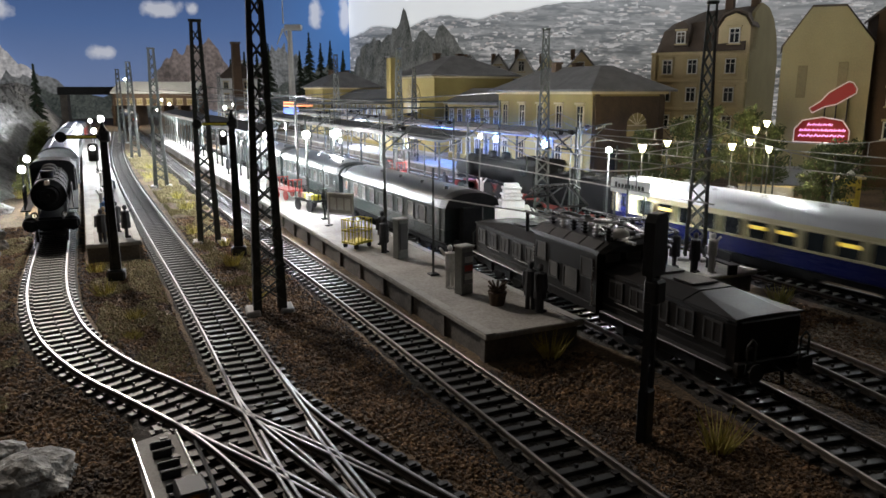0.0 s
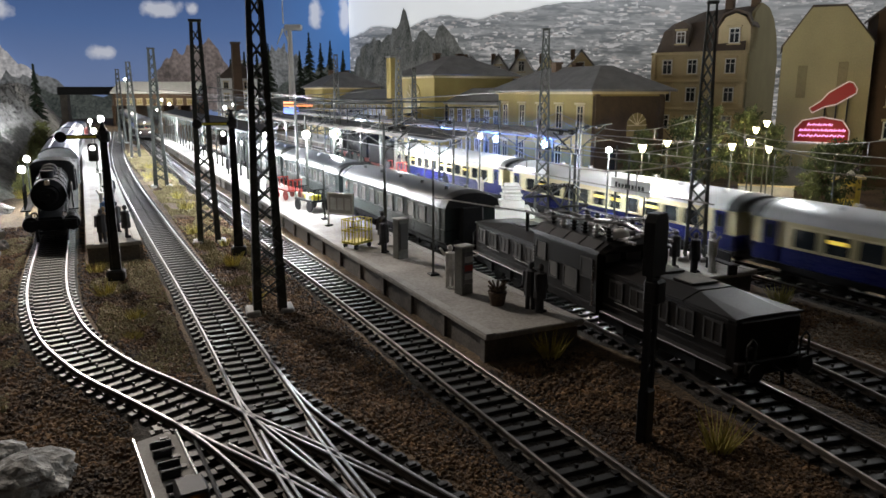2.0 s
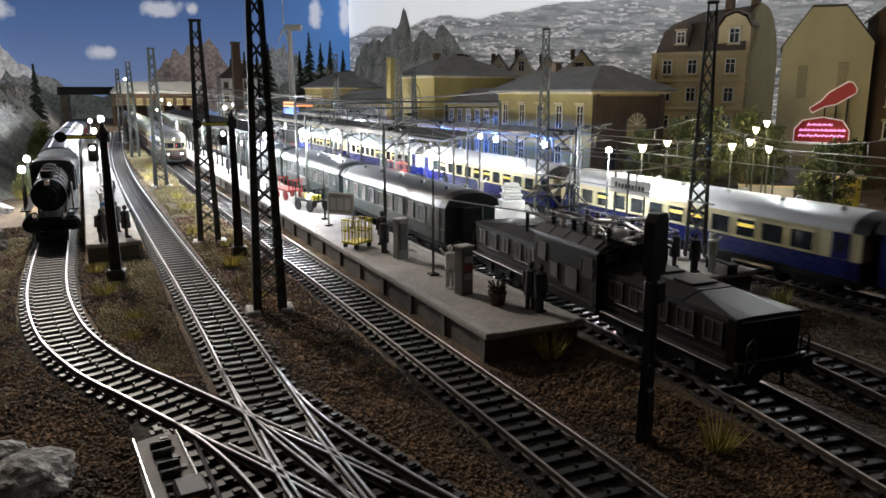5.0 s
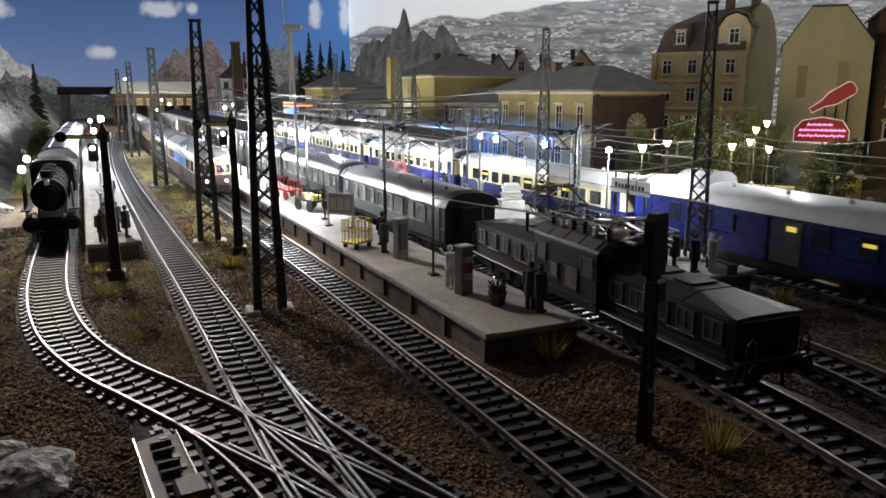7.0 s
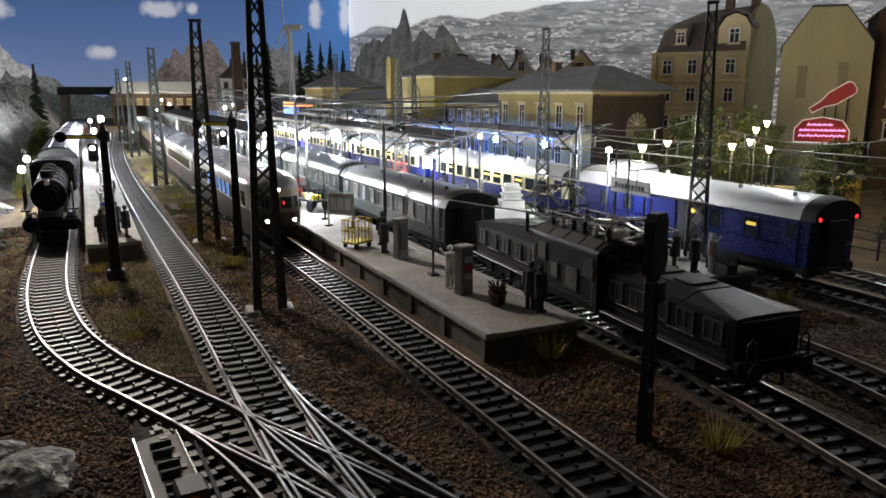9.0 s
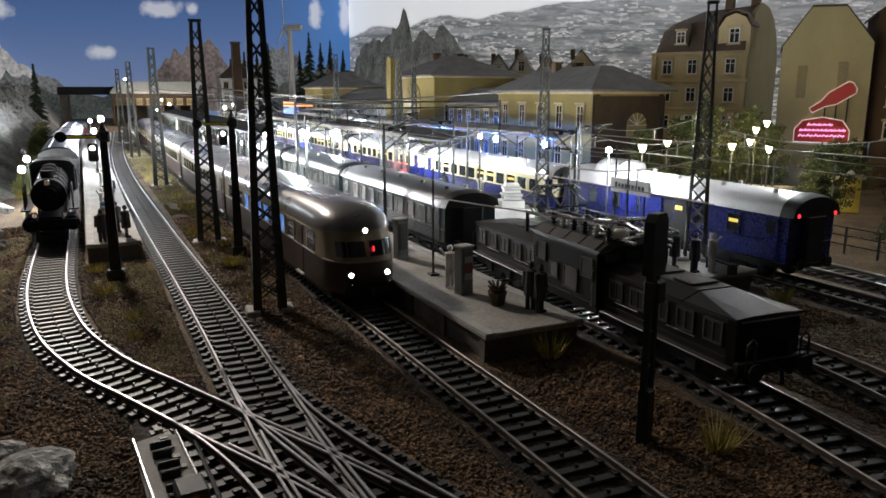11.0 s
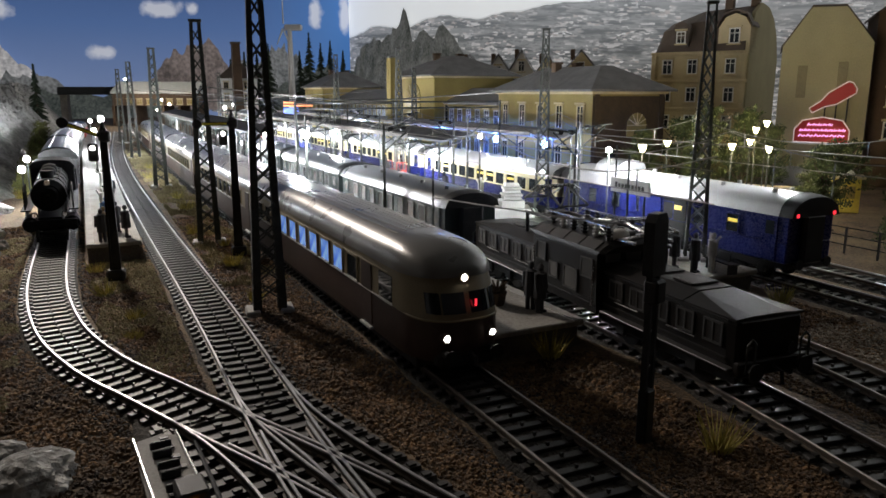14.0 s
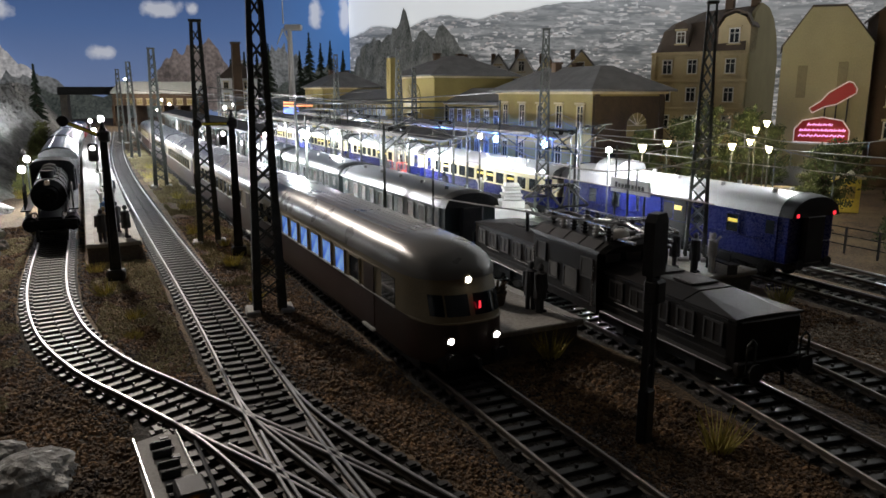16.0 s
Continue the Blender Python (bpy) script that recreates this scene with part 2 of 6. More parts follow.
# ---------------------------------------------------------------- ground
def ground_height(x, y):
    h = .10 * noise.noise((x * .35, y * .35, 0)) + .05 * noise.noise((x * 1.4, y * 1.4, 3))
    if x < -4.5 and y > 20:
        k = min(1, (-4.5 - x) / 10) * min(1, (y - 20) / 30)
        h += k * k * (1.5 + 1.2 * noise.noise((x * .15, y * .1, 7)))
    flat = min(1, max(0, (x - 26) / 4))
    return h * (1 - flat)


bm = bmesh.new()
xs = list(np.concatenate([np.linspace(-70, -8, 16), np.linspace(-7.5, 30, 110), np.linspace(32, 105, 20)]))
ys = list(np.concatenate([np.linspace(-140, 6, 24), np.linspace(6.4, 50, 130), np.linspace(52, 296, 60)]))
grid = [[bm.verts.new((x, y, GZ + ground_height(x, y) - .03)) for x in xs] for y in ys]
for a, b in zip(grid, grid[1:]):
    for i in range(len(xs) - 1):
        bm.faces.new((a[i], a[i + 1], b[i + 1], b[i]))
ground = single("ground", bm, M["earth"], 0, 0, 0, 0, "brown scenic turf ground of the layout", "ground", kind="structure", smooth=True)


# ---------------------------------------------------------------- tracks
def smooth_path(pts, step=.3):
    p = np.array([pts[0] + (pts[0] - pts[1]) if 0 else 2 * np.array(pts[0]) - np.array(pts[1]), *pts, 2 * np.array(pts[-1]) - np.array(pts[-2])], float)
    out = []
    for i in range(1, len(p) - 2):
        n = max(2, int(np.hypot(*(p[i + 1] - p[i])) / .15))
        for t in np.linspace(0, 1, n, endpoint=False):
            a = 2 * p[i] + (p[i + 1] - p[i - 1]) * t + (2 * p[i - 1] - 5 * p[i] + 4 * p[i + 1] - p[i + 2]) * t * t + (3 * p[i] - p[i - 1] - 3 * p[i + 1] + p[i + 2]) * t ** 3
            out.append(a / 2)
    out = np.array([*out, p[-2]])
    s = np.concatenate([[0], np.cumsum(np.hypot(*np.diff(out, axis=0).T))])
    q = np.arange(0, s[-1], step)
    return np.stack([np.interp(q, s, out[:, 0]), np.interp(q, s, out[:, 1])], 1)


def normals(p):
    d = np.gradient(p, axis=0)
    d /= np.hypot(d[:, 0], d[:, 1])[:, None]
    return np.stack([d[:, 1], -d[:, 0]], 1), d


WEB = [(-.06, -.22), (.06, -.22), (.06, -.195), (.016, -.17), (.016, -.05), (-.016, -.05), (-.016, -.17), (-.06, -.195)]
HEAD = [(-.036, -.06), (.036, -.06), (.038, -.012), (.026, 0), (-.026, 0), (-.038, -.012)]


def rail_mesh(p, off, parent, name="rail", head="rail"):
    nn, _ = normals(p)
    bm = bmesh.new()
    loft(bm, [[(q[0] + n[0] * (off + u), q[1] + n[1] * (off + u), w) for u, w in WEB] for q, n in zip(p, nn)])
    web = part(name, bm, M["web"], parent, "rusty rail web and foot")
    bm = bmesh.new()
    loft(bm, [[(q[0] + n[0] * (off + u), q[1] + n[1] * (off + u), w) for u, w in HEAD] for q, n in zip(p, nn)])
    part("rail_head", bm, M[head], web, "polished bright rail head" if head == "rail" else "dull worn rail head")
    return web


def sleeper_mesh(length=2.2):
    bm = bmesh.new()
    box(bm, (0, 0, -.28), (length, .23, .13), .015)
    for sx in (-1, 1):
        box(bm, (sx * .745, 0, -.19), (.36, .17, .06))
    box(bm, (0, 0, -.17), (.07, .07, .1))
    return finish(bm, "sleeper", M["sleeper"])


SLEEPER = sleeper_mesh()


def track(name, pts, label, split=160, sleepers=True, head="rail"):
    t = thing(name, 0, 0, 0, 0, label, "railway track", kind="structure")
    p = smooth_path(pts)
    for off in (-.7175 - .045, .7175 + .045):
        rail_mesh(p, off, t, "rail", head)
    nn, dd = normals(p)
    if sleepers:
        q = np.arange(0, len(p) - 1, 2)
        rest = bmesh.new()
        for c, i in enumerate(q):
            a = math.degrees(math.atan2(dd[i][1], dd[i][0])) - 90
            if c < split:
                put("sleeper", SLEEPER, t, p[i][0], p[i][1], 0, a)
            else:
                box(rest, (p[i][0], p[i][1], -.28), (2.2, .23, .13), 0, Matrix.Rotation(radians(a), 4, "Z"))
        if len(q) > split:
            tagged(part("sleeper_row", rest, M["sleeper"], t), kind="stuff")
        else:
            rest.free()
    bm = bmesh.new()
    ids = list(range(0, len(p), 3))
    rings = []
    for i in ids:
        w = 1.08 + .1 * noise.noise((p[i][0], p[i][1], 1))
        rings.append([(p[i][0] + nn[i][0] * u, p[i][1] + nn[i][1] * u, z) for u, z in ((-w - .3, GZ - .2), (-w, GZ + .03), (w, GZ + .03), (w + .3, GZ - .2))])
    loft(bm, rings)
    part("trackbed", bm, M["ballast"], t, "dark ballast bed")
    return t


track("track_1", [(2.15, 18.9), (1.1, 21.2), (-.2, 24.1), (-1.3, 28.0), (-1.9, 32.8), (-2.1, 38), (-2.1, 46), (-2.1, 60), (-2.0, 90), (-1, 150), (1, 200)], "curved railway track with bright rails and dark sleepers", 110)
track("track_2", [(3.9, 19.2), (3.92, 26), (3.85, 34), (3.6, 50), (3.4, 76), (3.7, 100), (4.5, 124), (7, 180)], "straight railway track with dark sleepers beside the masts", 170)
track("track_3", [(9.3, 6.5), (9.5, 11.5), (9.57, 20), (9.5, 30), (9.3, 45), (9.2, 70), (9.3, 100), (9.75, 125), (10.05, 150), (10.2, 172), (10.4, 215), (10.8, 280)], "main railway track with worn rails along the platform", 190, True, "dull")
track("track_4", [(14.9, 5), (15.5, 8.5), (16.1, 12), (16.6, 16), (16.85, 20), (16.9, 30), (16.9, 60), (16.9, 140)], "railway track under the electric locomotive", 60, True, "dull")
track("track_5", [(18.6, 6), (19.5, 9), (20.2, 12), (20.7, 15), (20.95, 19), (20.95, 30), (20.95, 140)], "railway track between the platforms", 50, True, "dull")
track("track_6", [(28.2, -135), (28.2, 9), (28.2, 25), (28.2, 40), (28.2, 200)], "railway track of the blue express train", 300)
track("track_7", [(30.6, 9), (31.6, 16), (32.0, 25), (32.0, 40), (32.0, 150)], "railway track beside the station street", 20)

# double slip where tracks 1 and 2 cross
slip = thing("double_slip_switch", 0, 0, 0, 0, "double slip switch with bright crossing rails and dark sleepers", "railway switch", kind="structure")
ROUTES = [[(2.15, 18.9), (2.9, 17.3), (3.7, 15.6), (4.65, 13.4), (5.6, 11.2), (6.6, 8.8)],
          [(3.9, 19.2), (3.9, 16), (4.0, 13), (4.15, 10), (4.3, 7)],
          [(2.15, 18.9), (2.75, 17.2), (3.2, 15.4), (3.5, 13.4), (3.75, 11), (4.0, 8)],
          [(3.9, 22.0), (3.98, 19.2), (4.2, 17.2), (4.7, 15.0), (5.35, 12.7), (6.2, 10.2)]]
for r in ROUTES:
    p = smooth_path(r, .25)
    for off in (-.7625, .7625):
        rail_mesh(p, off, slip)
    if r is ROUTES[0] or r is ROUTES[1]:
        for off in (-.60, .60):
            rail_mesh(p[8:26], off, slip, "check_rail")
for i in range(22):
    y = 19.0 - i * .56
    xa = 2.0 + (19 - y) * .14
    xb = 4.0 + (19 - y) * .23
    bm = bmesh.new()
    box(bm, (0, 0, -.28), (xb - xa + 2.4, .26, .13))
    for k in range(7):
        box(bm, (-(xb - xa + 2) / 2 + k * (xb - xa + 2) / 6, 0, -.19), (.2, .16, .07))
    ob = part("sleeper", bm, M["sleeper"], slip)
    ob.location, ob.rotation_euler = ((xa + xb) / 2 * K, y * K, 0), (0, 0, radians(8))
bm = bmesh.new()
loft(bm, [[(.2 + (20 - y) * .12, y, GZ - .2), (.5 + (20 - y) * .12, y, GZ + .045), (5.1 + (20 - y) * .22, y, GZ + .045), (5.4 + (20 - y) * .22, y, GZ - .2)] for y in (20, 17, 14, 11, 8, 5.5)])
part("trackbed", bm, M["ballast"], slip, "dark ballast bed")


# ---------------------------------------------------------------- room and backdrop
def backdrop_mat(name, kind):
    m = bpy.data.materials.new(name)
    m.use_nodes = True
    nt = m.node_tree
    n, ln = nt.nodes, nt.links
    b = n["Principled BSDF"]
    b.inputs["Roughness"].default_value = .7
    tc, mp, sep = n.new("ShaderNodeTexCoord"), n.new("ShaderNodeMapping"), n.new("ShaderNodeSeparateXYZ")
    mp.inputs["Scale"].default_value = (87, 87, 87)
    ln.new(tc.outputs["Object"], mp.inputs[0])
    ln.new(mp.outputs[0], sep.inputs[0])
    ns = n.new("ShaderNodeTexNoise")
    ns.inputs["Scale"].default_value, ns.inputs["Detail"].default_value = .045, 6
    wide = n.new("ShaderNodeMapping")
    wide.inputs["Scale"].default_value = (87 * .8, 87, 87 * 2.0)
    wide.inputs["Location"].default_value = (7, 0, 11)
    ln.new(tc.outputs["Object"], wide.inputs[0])
    ln.new(wide.outputs[0], ns.inputs["Vector"])
    hz = n.new("ShaderNodeMapRange")
    cr = n.new("ShaderNodeValToRGB")
    ln.new(sep.outputs["Z"], hz.inputs["Value"])
    ln.new(hz.outputs[0], cr.inputs[0])
    e = cr.color_ramp.elements
    mix = n.new("ShaderNodeMix")
    mix.data_type = "RGBA"
    if kind == "sky":
        hz.inputs["From Min"].default_value, hz.inputs["From Max"].default_value = -30, 14
        e[0].color, e[1].color = (.13, .18, .32, 1), (.034, .070, .185, 1)
        mid = cr.color_ramp.elements.new(.5)
        mid.color = (.065, .12, .27, 1)

        def calc(op, a, c, third=None):
            q = n.new("ShaderNodeMath")
            q.operation = op
            for i, v in enumerate((a, c, third)):
                if v is None:
                    continue
                if isinstance(v, (int, float)):
                    q.inputs[i].default_value = v
                else:
                    ln.new(v, q.inputs[i])
            return q.outputs[0]
        # the sky colour turns a stronger blue towards the corner of the room
        side = n.new("ShaderNodeMapRange")
        side.inputs["From Min"].default_value, side.inputs["From Max"].default_value = 45, 88
        ln.new(sep.outputs["X"], side.inputs["Value"])
        pale = n.new("ShaderNodeMix")
        pale.data_type = "RGBA"
        ln.new(side.outputs[0], pale.inputs["Factor"])
        ln.new(cr.outputs[0], pale.inputs["A"])
        pale.inputs["B"].default_value = (.045, .14, .36, 1)
        puffs = None
        for cx, cz, rx, rz in ((14.5, -1.8, 6.5, 2.8), (25.5, -1.6, 2.3, 2.2), (-6.5, -17.5, 4.2, 2.4), (-38, -4.5, 4.5, 3.0), (72, -1, 2.6, 5), (84, 0, 2.2, 7)):
            d = calc("SQRT", calc("ADD", calc("POWER", calc("DIVIDE", calc("SUBTRACT", sep.outputs["X"], cx), rx), 2), calc("POWER", calc("DIVIDE", calc("SUBTRACT", sep.outputs["Z"], cz), rz), 2)), 0)
            puffs = d if puffs is None else calc("MINIMUM", puffs, d)
        fray = n.new("ShaderNodeTexNoise")
        fray.inputs["Scale"].default_value, fray.inputs["Detail"].default_value = .22, 6
        ln.new(mp.outputs[0], fray.inputs["Vector"])
        th = n.new("ShaderNodeMapRange")
        th.inputs["From Min"].default_value, th.inputs["From Max"].default_value = 1.25, .65
        ln.new(calc("MULTIPLY_ADD", fray.outputs["Fac"], 1.6, calc("SUBTRACT", puffs, .8)), th.inputs["Value"])
        ln.new(calc("MULTIPLY", th.outputs[0], .8), mix.inputs["Factor"])
        ln.new(pale.outputs["Result"], mix.inputs["A"])
        mix.inputs["B"].default_value = (.50, .51, .56, 1)
    else:
        # printed hillside town: rows of pale roofs and walls on grey-green slopes below a white sky
        def math_node(op, a, c=None, val=None, val2=None):
            q = n.new("ShaderNodeMath")
            q.operation = op
            ln.new(a, q.inputs[0])
            if c is not None:
                ln.new(c, q.inputs[1])
            if val is not None:
                q.inputs[1].default_value = val
            if val2 is not None:
                q.inputs[2].default_value = val2
            return q.outputs[0]
        far = math_node("MULTIPLY_ADD", sep.outputs["Y"], None, .9, 169.8)
        up = math_node("ADD", sep.outputs["Z"], None, 31.75)
        ele = math_node("DIVIDE", up, far)
        run = math_node("LOGARITHM", far, None, 2.718)
        cb = n.new("ShaderNodeCombineXYZ")
        ln.new(run, cb.inputs[0])
        ln.new(ele, cb.inputs[1])
        def coords(sx, sy):
            q = n.new("ShaderNodeMapping")
            q.inputs["Scale"].default_value = (sx, sy, 1)
            ln.new(cb.outputs[0], q.inputs[0])
            return q.outputs[0]
        def noise_at(sx, sy, det=5):
            q = n.new("ShaderNodeTexNoise")
            q.inputs["Scale"].default_value, q.inputs["Detail"].default_value = 1, det
            ln.new(coords(sx, sy), q.inputs["Vector"])
            return q.outputs["Fac"]
        def band(src, lo, hi):
            q = n.new("ShaderNodeMapRange")
            q.inputs["From Min"].default_value, q.inputs["From Max"].default_value = lo, hi
            ln.new(src, q.inputs["Value"])
            return q.outputs[0]
        def blend(fac, a, c):
            q = n.new("ShaderNodeMix")
            q.data_type = "RGBA"
            ln.new(fac, q.inputs["Factor"])
            for sock, v in (("A", a), ("B", c)):
                if isinstance(v, tuple):
                    q.inputs[sock].default_value = (*v, 1)
                else:
                    ln.new(v, q.inputs[sock])
            return q.outputs["Result"]
        land = blend(band(noise_at(9, 120), .42, .58), (.085, .09, .085), (.27, .27, .265))
        land = blend(band(noise_at(26, 260, 5), .54, .66), land, (.34, .335, .33))
        vo = n.new("ShaderNodeTexVoronoi")
        vo.distance = "CHEBYCHEV"
        vo.inputs["Scale"].default_value = 1
        ln.new(coords(48, 260), vo.inputs["Vector"])
        bw = n.new("ShaderNodeSeparateColor")
        ln.new(vo.outputs["Color"], bw.inputs[0])
        spots = math_node("MULTIPLY", band(bw.outputs[0], .74, .80), band(noise_at(9, 60, 2), .44, .54))
        roofs = blend(bw.outputs[1], (.46, .44, .43), (.66, .64, .63))
        land = blend(spots, land, roofs)
        # smaller houses, and a few broad blocks with terracotta tints
        vf = n.new("ShaderNodeTexVoronoi")
        vf.distance = "CHEBYCHEV"
        vf.inputs["Scale"].default_value = 1
        ln.new(coords(120, 470), vf.inputs["Vector"])
        bf = n.new("ShaderNodeSeparateColor")
        ln.new(vf.outputs["Color"], bf.inputs[0])
        small = math_node("MULTIPLY", band(bf.outputs[0], .70, .74), band(noise_at(8, 50, 2), .46, .54))
        land = blend(small, land, blend(bf.outputs[1], (.44, .38, .35), (.74, .73, .72)))
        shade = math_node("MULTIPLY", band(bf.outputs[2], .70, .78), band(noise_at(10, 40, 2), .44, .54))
        land = blend(math_node("MULTIPLY", shade, None, .55), land, (.07, .075, .075))
        haze = band(ele, .02, .13)
        land = blend(math_node("MULTIPLY", haze, None, .42), land, (.46, .49, .53))
        tilt = math_node("MULTIPLY_ADD", run, None, .065, -.065 * 5.4)
        rdg = math_node("ADD", math_node("ADD", ele, tilt), math_node("MULTIPLY", noise_at(5, 1), None, .05))
        out = blend(band(rdg, .121, .124), land, (.98, 1.0, 1.0))
        mix = n.new("ShaderNodeMix")
        mix.data_type = "RGBA"
        mix.inputs["Factor"].default_value = 0.0
        ln.new(out, mix.inputs["A"])
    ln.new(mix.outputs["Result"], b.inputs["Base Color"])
    # the print emits its own colour in place of light falling on it
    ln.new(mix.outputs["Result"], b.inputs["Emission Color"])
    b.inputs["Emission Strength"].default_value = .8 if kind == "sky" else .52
    return m


def wall(name, c, s, material, label):
    bm = bmesh.new()
    box(bm, (0, 0, 0), s)
    return single(name, bm, material, *c, 0, label, "wall", kind="structure")


SKY, TOWN = backdrop_mat("glowing_sky_print", "sky"), backdrop_mat("glowing_town_print", "town")
PLASTER = mat("room_plaster", (.35, .32, .29), .9, 0, .1, .05, 1, .1, .05)
wall("backdrop_end", (15, 296, 40), (172, 4, 100), SKY, "printed blue sky backdrop with small clouds")
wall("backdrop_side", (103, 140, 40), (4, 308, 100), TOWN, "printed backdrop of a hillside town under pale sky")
# unseen walls and ceiling, added to close the room for bounced light
wall("wall_west", (-73, 140, 40), (4, 308, 180), PLASTER, "plain dim plaster wall")
wall("wall_south", (15, -150, 0), (176, 4, 260), PLASTER, "plain dim plaster wall behind the layout")
wall("ceiling", (15, 80, 132), (180, 470, 4), PLASTER, "plain dim ceiling of the room")


def ridge(name, x0, x1, base, top, y, seed, material, label, rot=0.0, jag=1.0, cx=None):
    """A mountain range cut out in low relief, in front of the backdrop."""
    bm = bmesh.new()
    n = 46
    rnd = random.Random(seed)
    fr, bk = [], []
    for i in range(n):
        u = i / (n - 1)
        env = math.sin(math.pi * u) ** .6
        h = base + (top - base) * env * (.72 + .35 * noise.noise((u * 4, seed, 0)) + jag * .16 * noise.noise((u * 17, seed, 2)) + jag * .05 * rnd.uniform(-1, 1))
        x = x0 + (x1 - x0) * u
        col = []
        for k in range(7):
            v = k / 6
            col.append(bm.verts.new((x + jag * .4 * rnd.uniform(-1, 1), -2.4 * (1 - v) ** 1.5 + .9 * noise.noise((x * .4, v * 5, seed)), base + (h - base) * v)))
        fr.append(col)
    for a, b in zip(fr, fr[1:]):
        for k in range(6):
            bm.faces.new((a[k], b[k], b[k + 1], a[k + 1]))
    ob = single(name, bm, material, cx or 0, y, 0, rot, label, "mountain", kind="structure")
    return ob


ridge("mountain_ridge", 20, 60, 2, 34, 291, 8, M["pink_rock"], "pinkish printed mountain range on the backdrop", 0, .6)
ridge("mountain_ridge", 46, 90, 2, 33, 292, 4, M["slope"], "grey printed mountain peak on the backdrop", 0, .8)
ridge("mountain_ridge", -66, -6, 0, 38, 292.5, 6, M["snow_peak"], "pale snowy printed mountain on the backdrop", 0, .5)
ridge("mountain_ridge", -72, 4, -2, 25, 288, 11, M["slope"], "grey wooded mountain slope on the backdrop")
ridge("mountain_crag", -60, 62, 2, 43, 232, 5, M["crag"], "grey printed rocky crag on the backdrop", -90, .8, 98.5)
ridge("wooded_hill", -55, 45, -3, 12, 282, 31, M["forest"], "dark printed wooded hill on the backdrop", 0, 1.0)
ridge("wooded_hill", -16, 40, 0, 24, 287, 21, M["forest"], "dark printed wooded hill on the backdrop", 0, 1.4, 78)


# ---------------------------------------------------------------- masts, signals, wires
def lattice_mast(h=12.5, wb=.66, wt=.30, leg=.33, paint="mast"):
    t = thing("catenary_mast", 0, 0, 0, 0, "tall dark lattice steel catenary mast on concrete feet", "mast", "catenary masts")
    for sx in (-1, 1):
        for sy in (-1, 1):
            bm = bmesh.new()
            loft(bm, [[(sx * (wb - a), sy * (wb * .55 - b), 0) for a, b in ((0, 0), (leg, 0), (leg, .05), (.05, .05), (.05, leg * .8), (0, leg * .8))],
                      [(sx * (wt - a), sy * (wt * .6 - b), h) for a, b in ((0, 0), (leg * .58, 0), (leg * .58, .05), (.05, .05), (.05, leg * .5), (0, leg * .5))]])
            part("leg", bm, M[paint], t)
    n = 15
    for face in range(4):
        bm = bmesh.new()
        for i in range(n):
            z0, z1 = .5 + i * (h - .9) / n, .5 + (i + 1) * (h - .9) / n
            w0, w1 = wb + (wt - wb) * z0 / h - .1, wb + (wt - wb) * z1 / h - .1
            for s in ((1, -1) if face < 2 else ((1,) if i % 2 else (-1,))):
                if face < 2:
                    sy = (1, -1)[face]
                    a, b = (-s * w0, sy * (w0 * .55 + .04), z0), (s * w1, sy * (w1 * .55 + .04), z1)
                else:
                    sx = (1, -1)[face - 2]
                    a, b = (sx * (w0 + .05), -s * w0 * .55, z0), (sx * (w1 + .05), s * w1 * .55, z1)
                cyl(bm, a, b, .035, None, 4)
        part("lattice", bm, M[paint], t)
    bm = bmesh.new()
    box(bm, (0, 0, h), (wt * 2 + .1, wt * 1.3 + .1, .14), .03)
    part("cap", bm, M[paint], t)
    for sx in (-1, 1):
        bm = bmesh.new()
        box(bm, (sx * wb, 0, .04), (.55, 1.15, .3), .06)
        part("foot", bm, M["concrete"], t, "grey concrete foot")
    return t


mast0 = lattice_mast()
mast0.matrix_basis = at(6.1, 28.4, GZ, -8)
for x, y, r in [(6.07, 43.7, -8), (6.1, 72.5, -8), (6.0, 106, -8), (6.1, 140, -8)]:
    copy_thing(mast0, at(x, y, GZ, r))
slim0 = lattice_mast(11.5, .50, .21, .14, "lit_mast")
slim0.matrix_basis = at(26.4, 39.5, .6, -30)
for x, y, r in [(25.2, 24.8, -40), (25.8, 62, -10), (24.5, 76, -10), (37, 84, -10), (19, 116, 0)]:
    copy_thing(slim0, at(x, y, .6 if y < 80 else GZ, r))


def wire(name, pts, r, material=None, label="thin bare steel overhead contact wire", group="overhead wires"):
    bm = bmesh.new()
    tube(bm, pts, r)
    return single(name, bm, material or M["wire"], 0, 0, 0, 0, label, "wire", group)


def catenary(x, y0, y1, zc=5.7, zm=7.0, step=14.0, r=.027):
    n = int((y1 - y0) / step)
    wire("contact_wire", [(x, y0, zc), (x, y1, zc)], r)
    for i in range(n):
        a, b = y0 + i * step, y0 + (i + 1) * step
        pts = [(x, a + (b - a) * u, zm - 1.0 * (1 - (2 * u - 1) ** 2)) for u in np.linspace(0, 1, 9)]
        wire("messenger_wire", pts, r * .9)
        wire("dropper", [(pts[2]), (x, pts[2][1], zc)], .025)
        wire("dropper", [(pts[6]), (x, pts[6][1], zc)], .025)


catenary(16.9, 16, 110, 4.95, 6.4)
catenary(20.95, 20, 112, 5.4, 6.6)
catenary(28.2, 12, 124, 4.95, 6.4)
catenary(32.0, 18, 124, 5.4, 6.8)
# cable path chosen to fit the camera's view, its far end guessed
wire("lamp_cable", [(12.95, 27.5, 3.95), (13.2, 22.5, 4.2), (14.0, 19.2, 4.25), (16.6, 18.8, 3.85)], .03, None, "bare steel cable placed to fit the camera's view")
